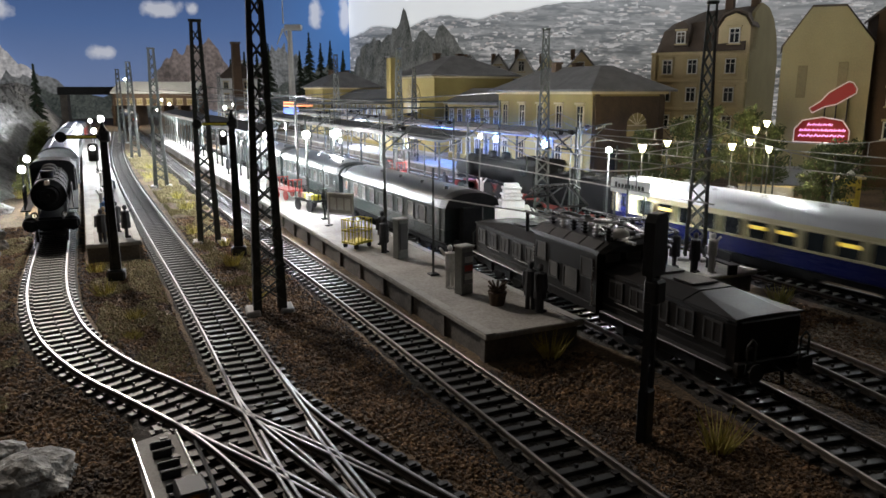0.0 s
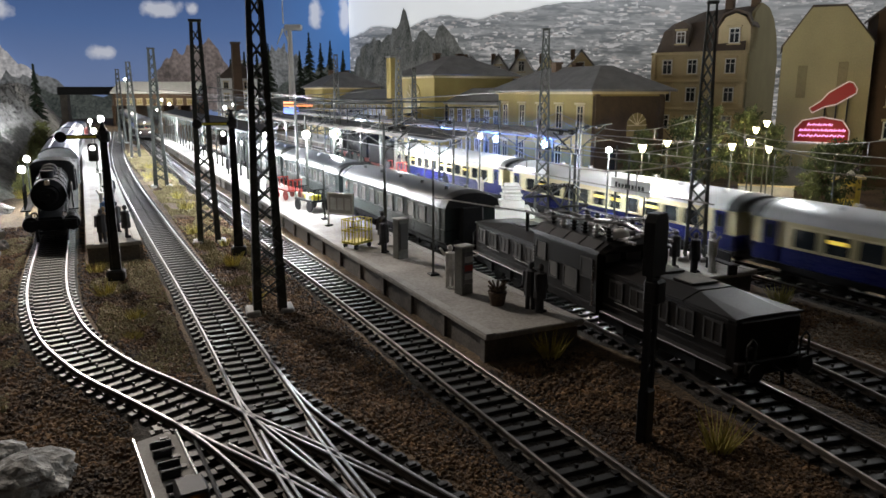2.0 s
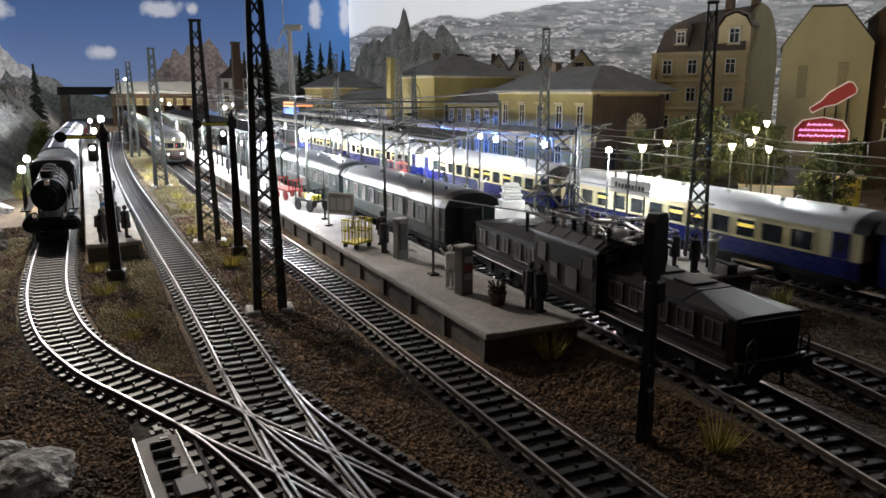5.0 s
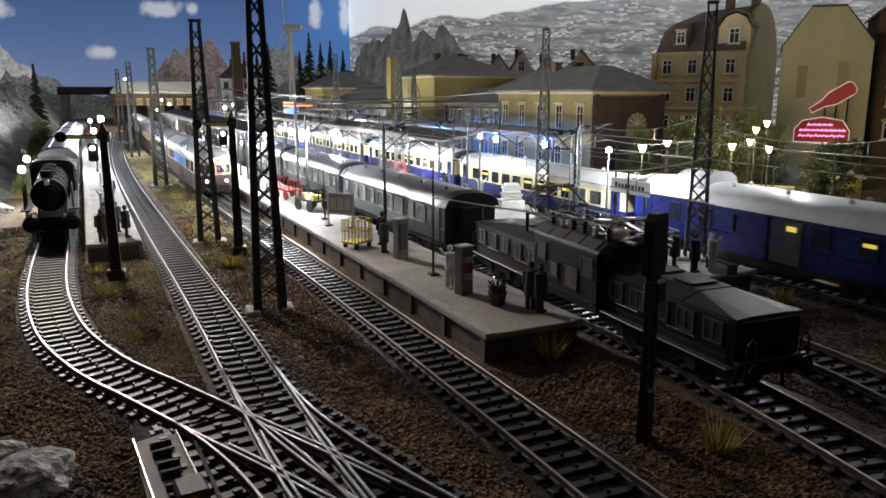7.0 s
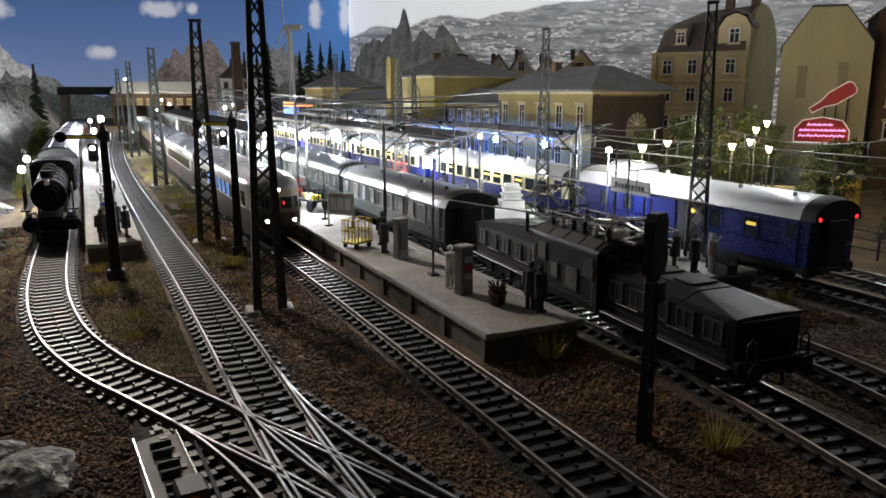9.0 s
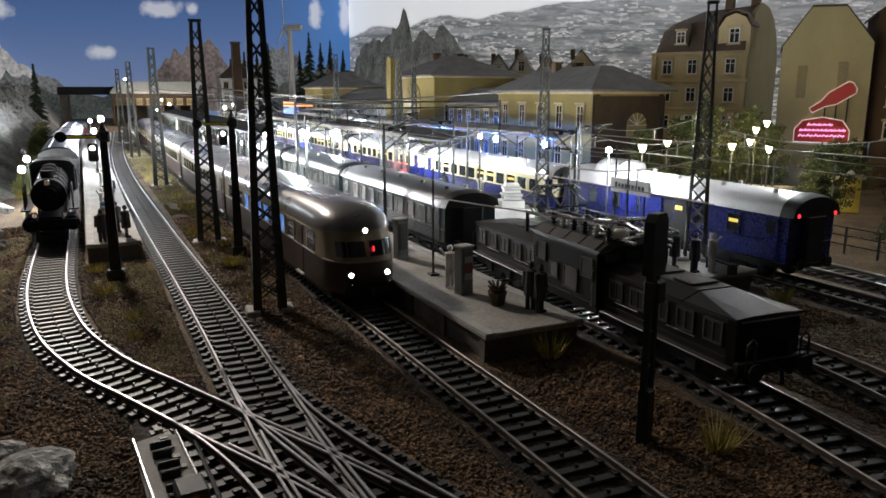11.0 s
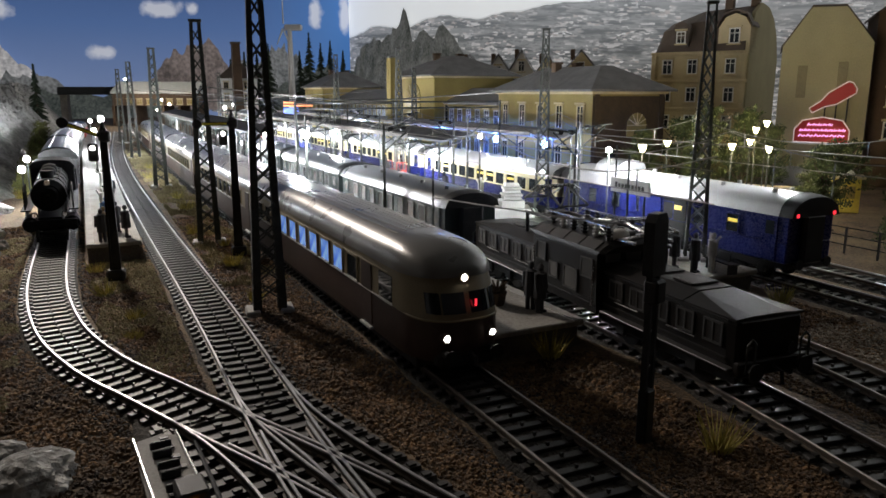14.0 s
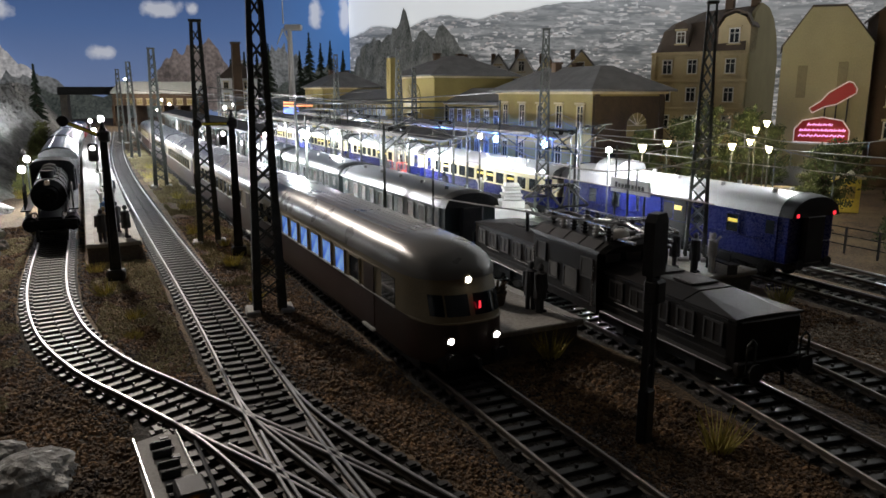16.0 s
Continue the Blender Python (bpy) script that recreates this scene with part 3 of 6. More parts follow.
for y in (43.7, 72.5, 106):
    wire("cross_span", [(6.1, y, 8.6), (15, y - 1, 7.7), (26, y - 3, 8.4)], .04, None, "thin cross span wire between masts", "cross spans")


def bracket_pole(x, y, reach, h=6.9):
    """A slim pole with a cantilever that holds the contact wire."""
    t = thing("catenary_pole", x, y, GZ, 0, "slim dark pole with a cantilever over the track", "mast", "catenary poles")
    bm = bmesh.new()
    cyl(bm, (0, 0, 0), (0, 0, h), .10, .07, 8)
    part("pole", bm, M["mast"], t)
    bm = bmesh.new()
    tube(bm, [(0, 0, h - .3), (reach, 0, h - .1)], .05)
    part("top_tube", bm, M["mast"], t)
    bm = bmesh.new()
    tube(bm, [(0, 0, h - 1.5), (reach * .8, 0, h - .25)], .05)
    part("strut", bm, M["mast"], t)
    bm = bmesh.new()
    tube(bm, [(reach * .2, 0, h - 1.15), (reach * 1.05, 0, h - 1.0)], .04)
    part("registration_arm", bm, M["mast"], t)
    for u in (.12, .5):
        bm = bmesh.new()
        cyl(bm, (reach * u, 0, h - .28), (reach * (u + .14), 0, h - .25), .12, .12, 8)
        part("insulator", bm, M["iron"], t)
    return t


for y in (31, 45, 59, 73):
    bracket_pole(22.75, y, -1.8)
    bracket_pole(25.95, y + 4, 2.25)
for y in (38, 54, 70, 86):
    bracket_pole(14.9, y, 2.0)
for y in (57, 82, 110):
    t = thing("catenary_gantry", 0, y, 0, 0, "long dark gantry beam across the platform tracks", "gantry", "gantries")
    bm = bmesh.new()
    for dz in (0, .5):
        tube(bm, [(15.0, 0, 7.0 + dz), (33.2, 0, 7.0 + dz)], .07)
    part("beam", bm, M["mast"], t)
    for x in (15.0, 33.4):
        bm = bmesh.new()
        cyl(bm, (x, 0, GZ), (x, 0, 7.6), .12, .1, 8)
        part("post", bm, M["mast"], t)


def semaphore(h, arm_deg, label):
    t = thing("semaphore_signal", 0, 0, 0, 0, label, "railway signal", "semaphore signals")
    bm = bmesh.new()
    for sx in (-1, 1):
        loft(bm, [[(sx * .2 + a, b, 0) for a, b in ((-.05, -.1), (.05, -.1), (.05, .1), (-.05, .1))], [(sx * .1 + a, b, h) for a, b in ((-.04, -.08), (.04, -.08), (.04, .08), (-.04, .08))]])
    for i in range(12):
        z = .3 + i * (h - .6) / 12
        w = .2 - .1 * z / h
        cyl(bm, (-w if i % 2 else w, 0, z), (w if i % 2 else -w, 0, z + (h - .6) / 12), .04, None, 4)
    loft(bm, [[(-.15, -.03, .2), (.15, -.03, .2), (.15, .03, .2), (-.15, .03, .2)], [(-.07, -.03, h), (.07, -.03, h), (.07, .03, h), (-.07, .03, h)]])
    part("post", bm, M["iron"], t)
    bm = bmesh.new()
    box(bm, (0, 0, .3), (.8, .7, .5), .08)
    part("base", bm, M["iron"], t)
    bm = bmesh.new()
    box(bm, (.05, 0, h - .35), (.5, .4, .5), .08)
    cyl(bm, (0, 0, h), (0, 0, h + .35), .12, .04)
    part("head", bm, M["iron"], t)
    bm = bmesh.new()
    box(bm, (-.45, -.12, h - 1.05), (.42, .3, .8), .06)
    part("lamp_box", bm, M["iron"], t)
    bm = bmesh.new()
    ball(bm, (-.45, -.3, h - .85), .11, 2)
    part("lamp_lens", bm, M["head"], t, "small white lit lens")
    arm = new("arm")
    arm.parent = t
    bm = bmesh.new()
    box(bm, (-.85, 0, 0), (1.5, .08, .18), .02)
    cyl(bm, (-1.7, -.05, 0), (-1.7, .05, 0), .24, None, 20)
    me = finish(bm, "arm", M["iron"])
    scene.collection.objects.unlink(arm)
    bpy.data.objects.remove(arm)
    arm = new("arm", me)
    arm.parent = t
    arm.location = (0, -.2 * K, (h - .35) * K)
    arm.rotation_euler = (0, radians(arm_deg), 0)
    bm = bmesh.new()
    box(bm, (-.85, -.06, 0), (1.2, .02, .09))
    part("stripe", bm, M["yellow"], arm, "yellow stripe")
    return t, arm


sig_left, sig_left_arm = semaphore(7.05, 0, "dark semaphore signal with disc-ended arm")
sig_left.matrix_basis = at(.78, 36.4, GZ, -10)
sig_two, sig_two_arm = semaphore(7.4, 0, "dark semaphore signal with level arm and yellow stripe")
sig_two.matrix_basis = at(6.95, 39.3, GZ, -10)

t = thing("light_signal", 11.95, 13.0, GZ, 18, "black colour light signal seen from behind on a lattice post", "railway signal")
bm = bmesh.new()
for sx in (-1, 1):
    box(bm, (sx * .15, 0, 2.3), (.09, .16, 4.6))
for i in range(9):
    cyl(bm, (-.15 if i % 2 else .15, 0, .3 + i * .45), (.15 if i % 2 else -.15, 0, .75 + i * .45), .03, None, 4)
part("post", bm, M["iron"], t)
bm = bmesh.new()
box(bm, (0, 0, .7), (.36, .3, 1.5), .04)
part("base", bm, M["iron"], t)
bm = bmesh.new()
prism_y(bm, [(-.28, 4.35), (.28, 4.35), (.31, 4.5), (.31, 5.65), (.2, 5.85), (-.2, 5.85), (-.31, 5.65), (-.31, 4.5)], -.14, .14)
part("signal_head", bm, M["iron"], t)
bm = bmesh.new()
box(bm, (0, -.05, 3.95), (.44, .4, .6), .06)
part("relay_box", bm, M["iron"], t)


# ---------------------------------------------------------------- platforms
def platform(name, xl, xr, y0, y1, top, label, panel=3.0):
    t = thing(name, 0, 0, 0, 0, label, "platform", kind="structure")
    bm = bmesh.new()
    box(bm, ((xl + xr) / 2, (y0 + y1) / 2, top - .1), (xr - xl, y1 - y0, .2), .04)
    part("slab", bm, M["paving"], t, "pale grey paved top")
    bm = bmesh.new()
    box(bm, ((xl + xr) / 2, (y0 + y1) / 2 + .1, (GZ + top - .2) / 2 - .1), (xr - xl - .3, y1 - y0 - .2, top - .2 - GZ + .2))
    part("core", bm, M["edge"], t, "dark concrete side")
    bm = bmesh.new()
    box(bm, (0, 0, 0), (.12, .3, top - .2 - GZ + .1))
    post = finish(bm, "side_post", M["edge"])
    n = min(44, int((y1 - y0) / panel))
    for i in range(n):
        put("side_post", post, t, xl + .1, y0 + .3 + i * panel, (GZ + top - .2) / 2)
    bm = bmesh.new()
    box(bm, (0, 0, 0), (.36, panel - .03, .05), .012)
    kerb = finish(bm, "edge_slab", M["concrete"])
    for i in range(n):
        put("edge_slab", kerb, t, xl + .2, y0 + panel * (i + .5), top + .006)
        put("edge_slab", kerb, t, xr - .2, y0 + panel * (i + .5), top + .006)
    return t


platform("platform_1", 11.05, 14.95, 19.5, 150, .6, "long pale station platform with dark concrete sides")
platform("platform_2", 22.2, 26.2, 22.0, 150, .6, "island platform with pale paving")
platform("platform_3", 33.9, 38.4, 44.0, 150, .5, "station platform lit blue under its canopy")
platform("platform_left", -.42, 2.25, 40.9, 160, .6, "narrow side platform brightly lit with small figures")


def canopy(xc, w, y0, y1, z, label, mat_roof, lamp_mat, step=6.0):
    t = thing("platform_canopy", xc, y0, .6, 0, label, "canopy", "platform canopies")
    ln = y1 - y0
    for s in (-1, 1):
        bm = bmesh.new()
        loft(bm, [[(0, y, z - .25), (s * w / 2, y, z + .25), (s * w / 2, y, z + .4), (0, y, z - .08)] for y in (0, ln)])
        part("roof_wing", bm, mat_roof, t)
        bm = bmesh.new()
        box(bm, (s * w / 2, ln / 2, z + .3), (.08, ln, .3))
        part("fascia", bm, M["edge"], t)
    n = int(ln / step)
    bm = bmesh.new()
    box(bm, (0, 0, z / 2 - .1), (.16, .16, z - .2), .02)
    for sx in (-1, 1):
        cyl(bm, (0, 0, z * .72), (sx * w * .36, 0, z + .05), .05, None, 5)
    col = finish(bm, "column", M["mast"])
    bm = bmesh.new()
    box(bm, (0, 0, 0), (.2, 1.4, .1), .03)
    tube = finish(bm, "light_tube", lamp_mat)
    for i in range(n + 1):
        put("column", col, t, 0, .5 + i * step * .98)
        put("light_tube", tube, t, w * .22, 2.6 + i * step * .98, z - .12)
    return t


canopy(13.0, 4.0, 63, 140, 4.4, "grey platform canopy with bright lamps on iron columns", M["canopy"], M["lamp"], 3.4)
canopy(24.3, 5.6, 50, 140, 4.2, "grey platform canopy with bright lamps on iron columns", M["canopy"], M["lamp"])
canopy(36.1, 5.4, 52, 140, 4.0, "platform canopy lit from below in blue", M["canopy_lit"], M["lamp_blue"])


# ---------------------------------------------------------------- railway vehicles
def wheelset_mesh(r=.5):
    bm = bmesh.new()
    for s in (-1, 1):
        cyl(bm, (s * .66, 0, r), (s * .79, 0, r), r, None, 18)
        cyl(bm, (s * .79, 0, r), (s * .83, 0, r), r * .35, None, 8)
    cyl(bm, (-.66, 0, r), (.66, 0, r), .09, None, 6)
    return finish(bm, "wheelset", M["iron"])


WHEELSET = wheelset_mesh()


def bogie_mesh(material):
    bm = bmesh.new()
    for s in (-1, 1):
        box(bm, (s * .98, 0, .58), (.14, 3.2, .26), .05)
        for y in (-1.25, 1.25):
            box(bm, (s * 1.02, y, .5), (.2, .42, .42), .06)
        box(bm, (s * 1.0, 0, .42), (.18, .9, .3), .05)
    box(bm, (0, 0, .62), (1.9, .5, .2))
    return finish(bm, "bogie", material)


BOGIE = bogie_mesh(M["iron"])


def running_gear(t, ys):
    for y in ys:
        b = put("bogie", BOGIE, t, 0, y, 0)
        for d in (-1.25, 1.25):
            put("wheelset", WHEELSET, b, 0, d, 0)


def roof_profile(w, ze, zt, n=11, pw=2.4):
    out = []
    for i in range(n):
        u = -1 + 2 * i / (n - 1)
        out.append((u * w, ze + (zt - ze) * (1 - abs(u) ** pw) ** (1 / pw) if abs(u) < 1 else ze))
    return out


def coach(name, L, low, high, roof, label, nwin, group, win_mat, wz=(1.95, 2.75), split=1.85, lit=(), door_mat=None, w=1.42, ze=3.05, zt=3.95, win_w=.9, lit_mat=None, frames=None, strip=None):
    """A passenger coach, its middle at the origin, standing on rails at z 0."""
    t = thing(name, 0, 0, 0, 0, label, "railway coach", group)
    bm = bmesh.new()
    box(bm, (0, 0, (.95 + split) / 2), (2 * w, L - .5, split - .95), .05)
    part("lower_body", bm, low, t)
    bm = bmesh.new()
    box(bm, (0, 0, (split + ze) / 2), (2 * w - .02, L - .5, ze - split), .01)
    part("upper_body", bm, high, t)
    bm = bmesh.new()
    pr = roof_profile(w + .06, ze - .04, zt, 23, 2.1)
    rings = []
    for y, k in ((-L / 2 + .12, .72), (-L / 2 + .6, .97), (-L / 2 + 1.2, 1), (L / 2 - 1.2, 1), (L / 2 - .6, .97), (L / 2 - .12, .72)):
        rings.append([(x, y, ze - .04 + (z - ze + .04) * k) for x, z in pr])
    loft(bm, rings)
    part("roof", bm, roof, t, smooth=True)
    bm = bmesh.new()
    cyl(bm, (0, 0, -.12), (0, 0, .1), .13, .1, 8)
    vent = finish(bm, "roof_vent", roof)
    for i in range(int(L / 3)):
        for s in (-.55, .55):
            put("roof_vent", vent, t, s, -L / 2 + 1.8 + i * 3, zt)
    bm = bmesh.new()
    box(bm, (0, 0, .82), (2 * w - .3, L - .6, .26))
    box(bm, (0, 0, .62), (2.0, L * .28, .5), .06)
    part("underframe", bm, M["iron"], t)
    for s in (-1, 1):
        for z, h in ((split + .02, .035), (ze - .06, .05)):
            bm = bmesh.new()
            box(bm, (s * (w + .02), 0, z), (.03, L - .7, h))
            part("waist_strip" if z < 2.5 else "gutter", bm, strip or frames or high, t)
    for e in (-1, 1):
        bm = bmesh.new()
        loft(bm, [[(x * 1.015, e * (L / 2 - y), ze - .06 + (z - ze + .06) * k) for x, z in pr] for y, k in ((.72, 1.03), (.3, 1.0), (.02, .9))])
        part("roof_end_hood", bm, M["iron"], t, "black curved roof end", True)
    pitch = (L - 4.4) / nwin
    bm = bmesh.new()
    box(bm, (0, 0, 0), (.03, win_w, wz[1] - wz[0]), .01)
    pane = finish(bm, "pane", win_mat)
    bm = bmesh.new()
    box(bm, (0, 0, .12), (.05, win_w * .8, .16), .01)
    pane_lit = finish(bm, "pane", lit_mat or M["lit"])
    bm = bmesh.new()
    h = wz[1] - wz[0]
    for dz in (-1, 1):
        box(bm, (0, 0, dz * (h / 2 + .03)), (.05, win_w + .12, .06))
        box(bm, (0, dz * (win_w / 2 + .03), 0), (.05, .06, h))
    rim = finish(bm, "window_rim", frames or high)
    for i in range(nwin):
        for s in (-1, 1):
            y = -L / 2 + 2.2 + pitch * (i + .5)
            pn = put("pane", pane, t, s * (w - .005), y, sum(wz) / 2)
            if i in lit:
                # glowing bar on the pane stands in for the lit part of the window
                put("lit_lamp_shade", pane_lit, pn, 0, 0, 0, 0, "glowing yellow bar on the window pane")
            put("window_rim", rim, t, s * (w + .012), y, sum(wz) / 2)
    bm = bmesh.new()
    box(bm, (0, 0, 0), (.05, .8, ze - 1.1), .02)
    door = finish(bm, "door", door_mat or low)
    bm = bmesh.new()
    box(bm, (0, 0, 0), (.04, .45, .6), .01)
    dwin = finish(bm, "door_window", win_mat)
    for s in (-1, 1):
        for e in (-1, 1):
            d = put("door", door, t, s * (w + .01), e * (L / 2 - 1.15), .45 + ze / 2)
            put("door_window", dwin, d, s * .02, 0, (ze - 1.1) / 2 - .47)
    for e in (-1, 1):
        bm = bmesh.new()
        box(bm, (0, e * (L / 2 - .12), .47 + ze / 2), (1.3, .3, ze - .85), .12)
        part("gangway", bm, M["iron"], t)
        for s in (-1, 1):
            bm = bmesh.new()
            cyl(bm, (s * .88, e * (L / 2 - .3), .95), (s * .88, e * (L / 2 + .05), .95), .09, None, 8)
            cyl(bm, (s * .88, e * (L / 2 + .05), .95), (s * .88, e * (L / 2 + .1), .95), .24, None, 14)
            part("buffer", bm, M["iron"], t)
    running_gear(t, (-L / 2 + 3.0, L / 2 - 3.0))
    return t


# green coaches behind the electric locomotive
g0 = coach("green_coach", 16.2, M["green_side"], M["green_side"], M["grey_roof"], "dark green old express coach with grey roof", 8, "green coaches", M["glass"], frames=M["pale_rim"], win_w=.75, strip=M["pale_rim"], wz=(1.75, 2.5), split=1.62, ze=2.78, zt=3.52)
g0.matrix_basis = at(16.9, 39.4)
for y in (56.0, 72.6, 89.2):
    copy_thing(g0, at(16.9, y))

# blue express train
EXPRESS = []
c0 = coach("cream_blue_coach", 20.6, M["blue_side"], M["cream_side"], M["silver_roof"], "cream and blue express coach with silver roof", 11, "express coaches", M["window"], lit=(2, 4, 5, 9), win_w=1.1, frames=M["cream_side"], wz=(1.82, 2.6), split=1.72, ze=2.9, zt=3.62)
EXPRESS.append((c0, 10.55))
for k in (1, 2, 3):
    EXPRESS.append((copy_thing(c0, at(28.2, 0)), 10.55 + 21.15 * k))
bag = coach("blue_luggage_coach", 17.0, M["blue_side"], M["blue_side"], M["silver_roof"], "dark blue luggage coach with silver roof and red tail lights", 6, "express coaches", M["window"], lit=(0,), win_w=.7, lit_mat=M["lit"], frames=M["blue_side"])
bm = bmesh.new()
prism_y(bm, roof_profile(1.2, 3.5, 4.45), 3.6, 5.6)
part("roof_lookout", bm, M["silver_roof"], bag, "raised silver lookout on the roof")
for s in (-1, 1):
    bm = bmesh.new()
    cyl(bm, (s * 1.15, -8.5, 3.1), (s * 1.15, -8.3, 3.1), .09, None, 12)
    part("tail_light", bm, M["tail"], bag, "glowing red tail light")
for s in (-1, 1):
    # flat black panel stands for shade inside the doorway, a glowing pane for its light
    bm = bmesh.new()
    box(bm, (s * 1.43, -1.5, 1.95), (.05, 1.6, 1.95), .02)
    opening = part("open_doorway", bm, M["iron"], bag, "flat black panel for the dark inside of the open doorway")
    bm = bmesh.new()
    box(bm, (s * 1.455, -1.75, 2.55), (.03, .5, .22), .01)
    part("inner_lamp", bm, M["lit"], opening, "small yellow glowing pane for the lit interior")
    bm = bmesh.new()
    box(bm, (s * 1.46, .3, 1.95), (.06, 1.7, 2.0), .02)
    part("sliding_door", bm, M["blue_side"], bag)
    bm = bmesh.new()
    cyl(bm, (s * 1.5, -3.2, 2.98), (s * 1.5, 1.4, 2.98), .04, None, 6)
    part("door_rail", bm, M["iron"], bag)
EXPRESS.append((bag, -8.5))


def steam_loco(name, label, frame_mat, tender=True):
    """Front at +y, middle of the engine at the origin."""
    t = thing(name, 0, 0, 0, 0, label, "locomotive")
    bm = bmesh.new()
    cyl(bm, (0, -3.0, 2.6), (0, 5.6, 2.6), .9, None, 28)
    cyl(bm, (0, 5.6, 2.6), (0, 5.85, 2.6), .88, .6, 28)
    for y in (-2, 0, 2, 4):
        cyl(bm, (0, y - .04, 2.6), (0, y + .04, 2.6), .93, None, 28)
    for sx in (-1, 1):
        cyl(bm, (sx * .55, -2.6, 3.38), (sx * .55, 4.2, 3.38), .04, None, 6)
    part("boiler", bm, M["steam"], t, smooth=True)
    bm = bmesh.new()
    cyl(bm, (0, 5.85, 2.6), (0, 5.98, 2.6), .55, .42, 20)
    cyl(bm, (0, 5.98, 2.6), (0, 6.1, 2.6), .08)
    for z in (2.35, 2.85):
        box(bm, (.1, 5.99, z), (.9, .05, .06))
    part("smokebox_door", bm, M["steam"], t)
    bm = bmesh.new()
    cyl(bm, (0, 4.6, 3.3), (0, 4.6, 3.9), .3, .36, 16)
    part("chimney", bm, M["steam"], t)
    for y, r in ((2.4, .42), (.4, .45)):
        bm = bmesh.new()
        cyl(bm, (0, y, 3.3), (0, y, 3.75), r, r * .9, 16)
        ball(bm, (0, y, 3.75), r * .9, 2, (1, 1, .5))
        part("dome", bm, M["steam"], t, smooth=True)
    bm = bmesh.new()
    box(bm, (0, -4.2, 2.45), (2.6, 2.4, 2.0), .05)
    part("cab", bm, M["steam"], t)
    bm = bmesh.new()
    prism_y(bm, roof_profile(1.4, 3.4, 3.9), -5.6, -2.9)
    part("cab_roof", bm, M["steam"], t)
    for s in (-1, 1):
        bm = bmesh.new()
        box(bm, (s * 1.31, -4.1, 2.95), (.04, .8, .6), .01)
        part("cab_window", bm, M["window"], t)
        bm = bmesh.new()
        prism_x(bm, [(3.7, 2.0), (6.0, 1.9), (6.05, 2.9), (5.6, 3.15), (3.9, 3.15)], s * 1.2 - .03, s * 1.2 + .03)
        part("smoke_deflector", bm, M["steam"], t)
        bm = bmesh.new()
        cyl(bm, (s * 1.05, 4.0, .95), (s * 1.05, 5.5, .95), .42, None, 16)
        part("cylinder", bm, M["steam"], t)
        bm = bmesh.new()
        box(bm, (s * 1.2, 1.0, 1.78), (.5, 9.5, .06))
        part("running_board", bm, M["steam"], t)
        bm = bmesh.new()
        box(bm, (s * .95, 0, .62), (.08, 4.6, .16), .02)
        part("side_rod", bm, M["chrome"], t, "bright steel side rod")
        bm = bmesh.new()
        cyl(bm, (s * .88, 6.2, 1.05), (s * .88, 6.7, 1.05), .1, None, 8)
        cyl(bm, (s * .88, 6.7, 1.05), (s * .88, 6.76, 1.05), .26, None, 16)
        part("buffer", bm, M["steam"], t)
        bm = bmesh.new()
        cyl(bm, (s * .75, 6.3, 1.62), (s * .75, 6.5, 1.62), .17, None, 14)
        part("lamp_housing", bm, M["steam"], t)
        bm = bmesh.new()
        cyl(bm, (s * .75, 6.5, 1.62), (s * .75, 6.53, 1.62), .13, None, 14)
        part("lamp_glass", bm, M["chrome"], t, "clear headlamp glass")
    bm = bmesh.new()
    cyl(bm, (0, 5.7, 3.35), (0, 5.95, 3.35), .15, None, 14)
    part("top_lamp", bm, M["chrome"], t, "clear headlamp glass")
    bm = bmesh.new()
    box(bm, (0, 6.2, 1.05), (2.7, .16, .5), .03)
    part("buffer_beam", bm, frame_mat, t)
    bm = bmesh.new()
    box(bm, (0, .4, 1.15), (1.2, 11.4, .55), .03)
    part("engine_frame", bm, frame_mat, t, "red frame" if frame_mat is M["red"] else "")
    big = wheelset_mesh(.85)
    for y in (-2.2, -.2, 1.8):
        put("driving_wheelset", big, t, 0, y, 0)
    for y in (4.4, 5.8, -4.4):
        put("wheelset", WHEELSET, t, 0, y, 0)
    if tender:
        bm = bmesh.new()
        box(bm, (0, -9.7, 2.1), (2.75, 7.0, 1.9), .1)
        part("tender_tank", bm, M["steam"], t)
        bm = bmesh.new()
        for i in range(60):
            ball(bm, (random.uniform(-.9, .9), random.uniform(-11.5, -7.2), 3.05 + random.uniform(-.05, .25)), random.uniform(.15, .3), 1)
        part("coal", bm, M["iron"], t, "black coal load")
        bm = bmesh.new()
        box(bm, (0, -9.7, 1.0), (2.2, 6.8, .5), .05)
        part("tender_frame", bm, frame_mat, t)
        for y in (-12, -10.4, -8.8, -7.2):
            put("wheelset", WHEELSET, t, 0, y, 0)
    return t


exp_loco = steam_loco("express_steam_locomotive", "black steam locomotive with red frame hauling the express", M["red"])
EXPRESS.append((exp_loco, 84.6 + 13.4))

left_loco = steam_loco("steam_locomotive", "black steam locomotive waiting beside the side platform", M["steam"])
left_loco.matrix_basis = at(-2.1, 52.0, 0, 180)
s0 = coach("silver_coach", 19.0, M["grey_roof"], M["grey_roof"], M["silver_roof"], "pale silver-roofed coach behind the steam locomotive", 9, "silver coaches", M["window"])
s0.matrix_basis = at(-2.05, 76.0)
for y in (95.8, 115.5):
    copy_thing(s0, at(-1.95 + (y - 97) * .02, y, 0, -1.5))


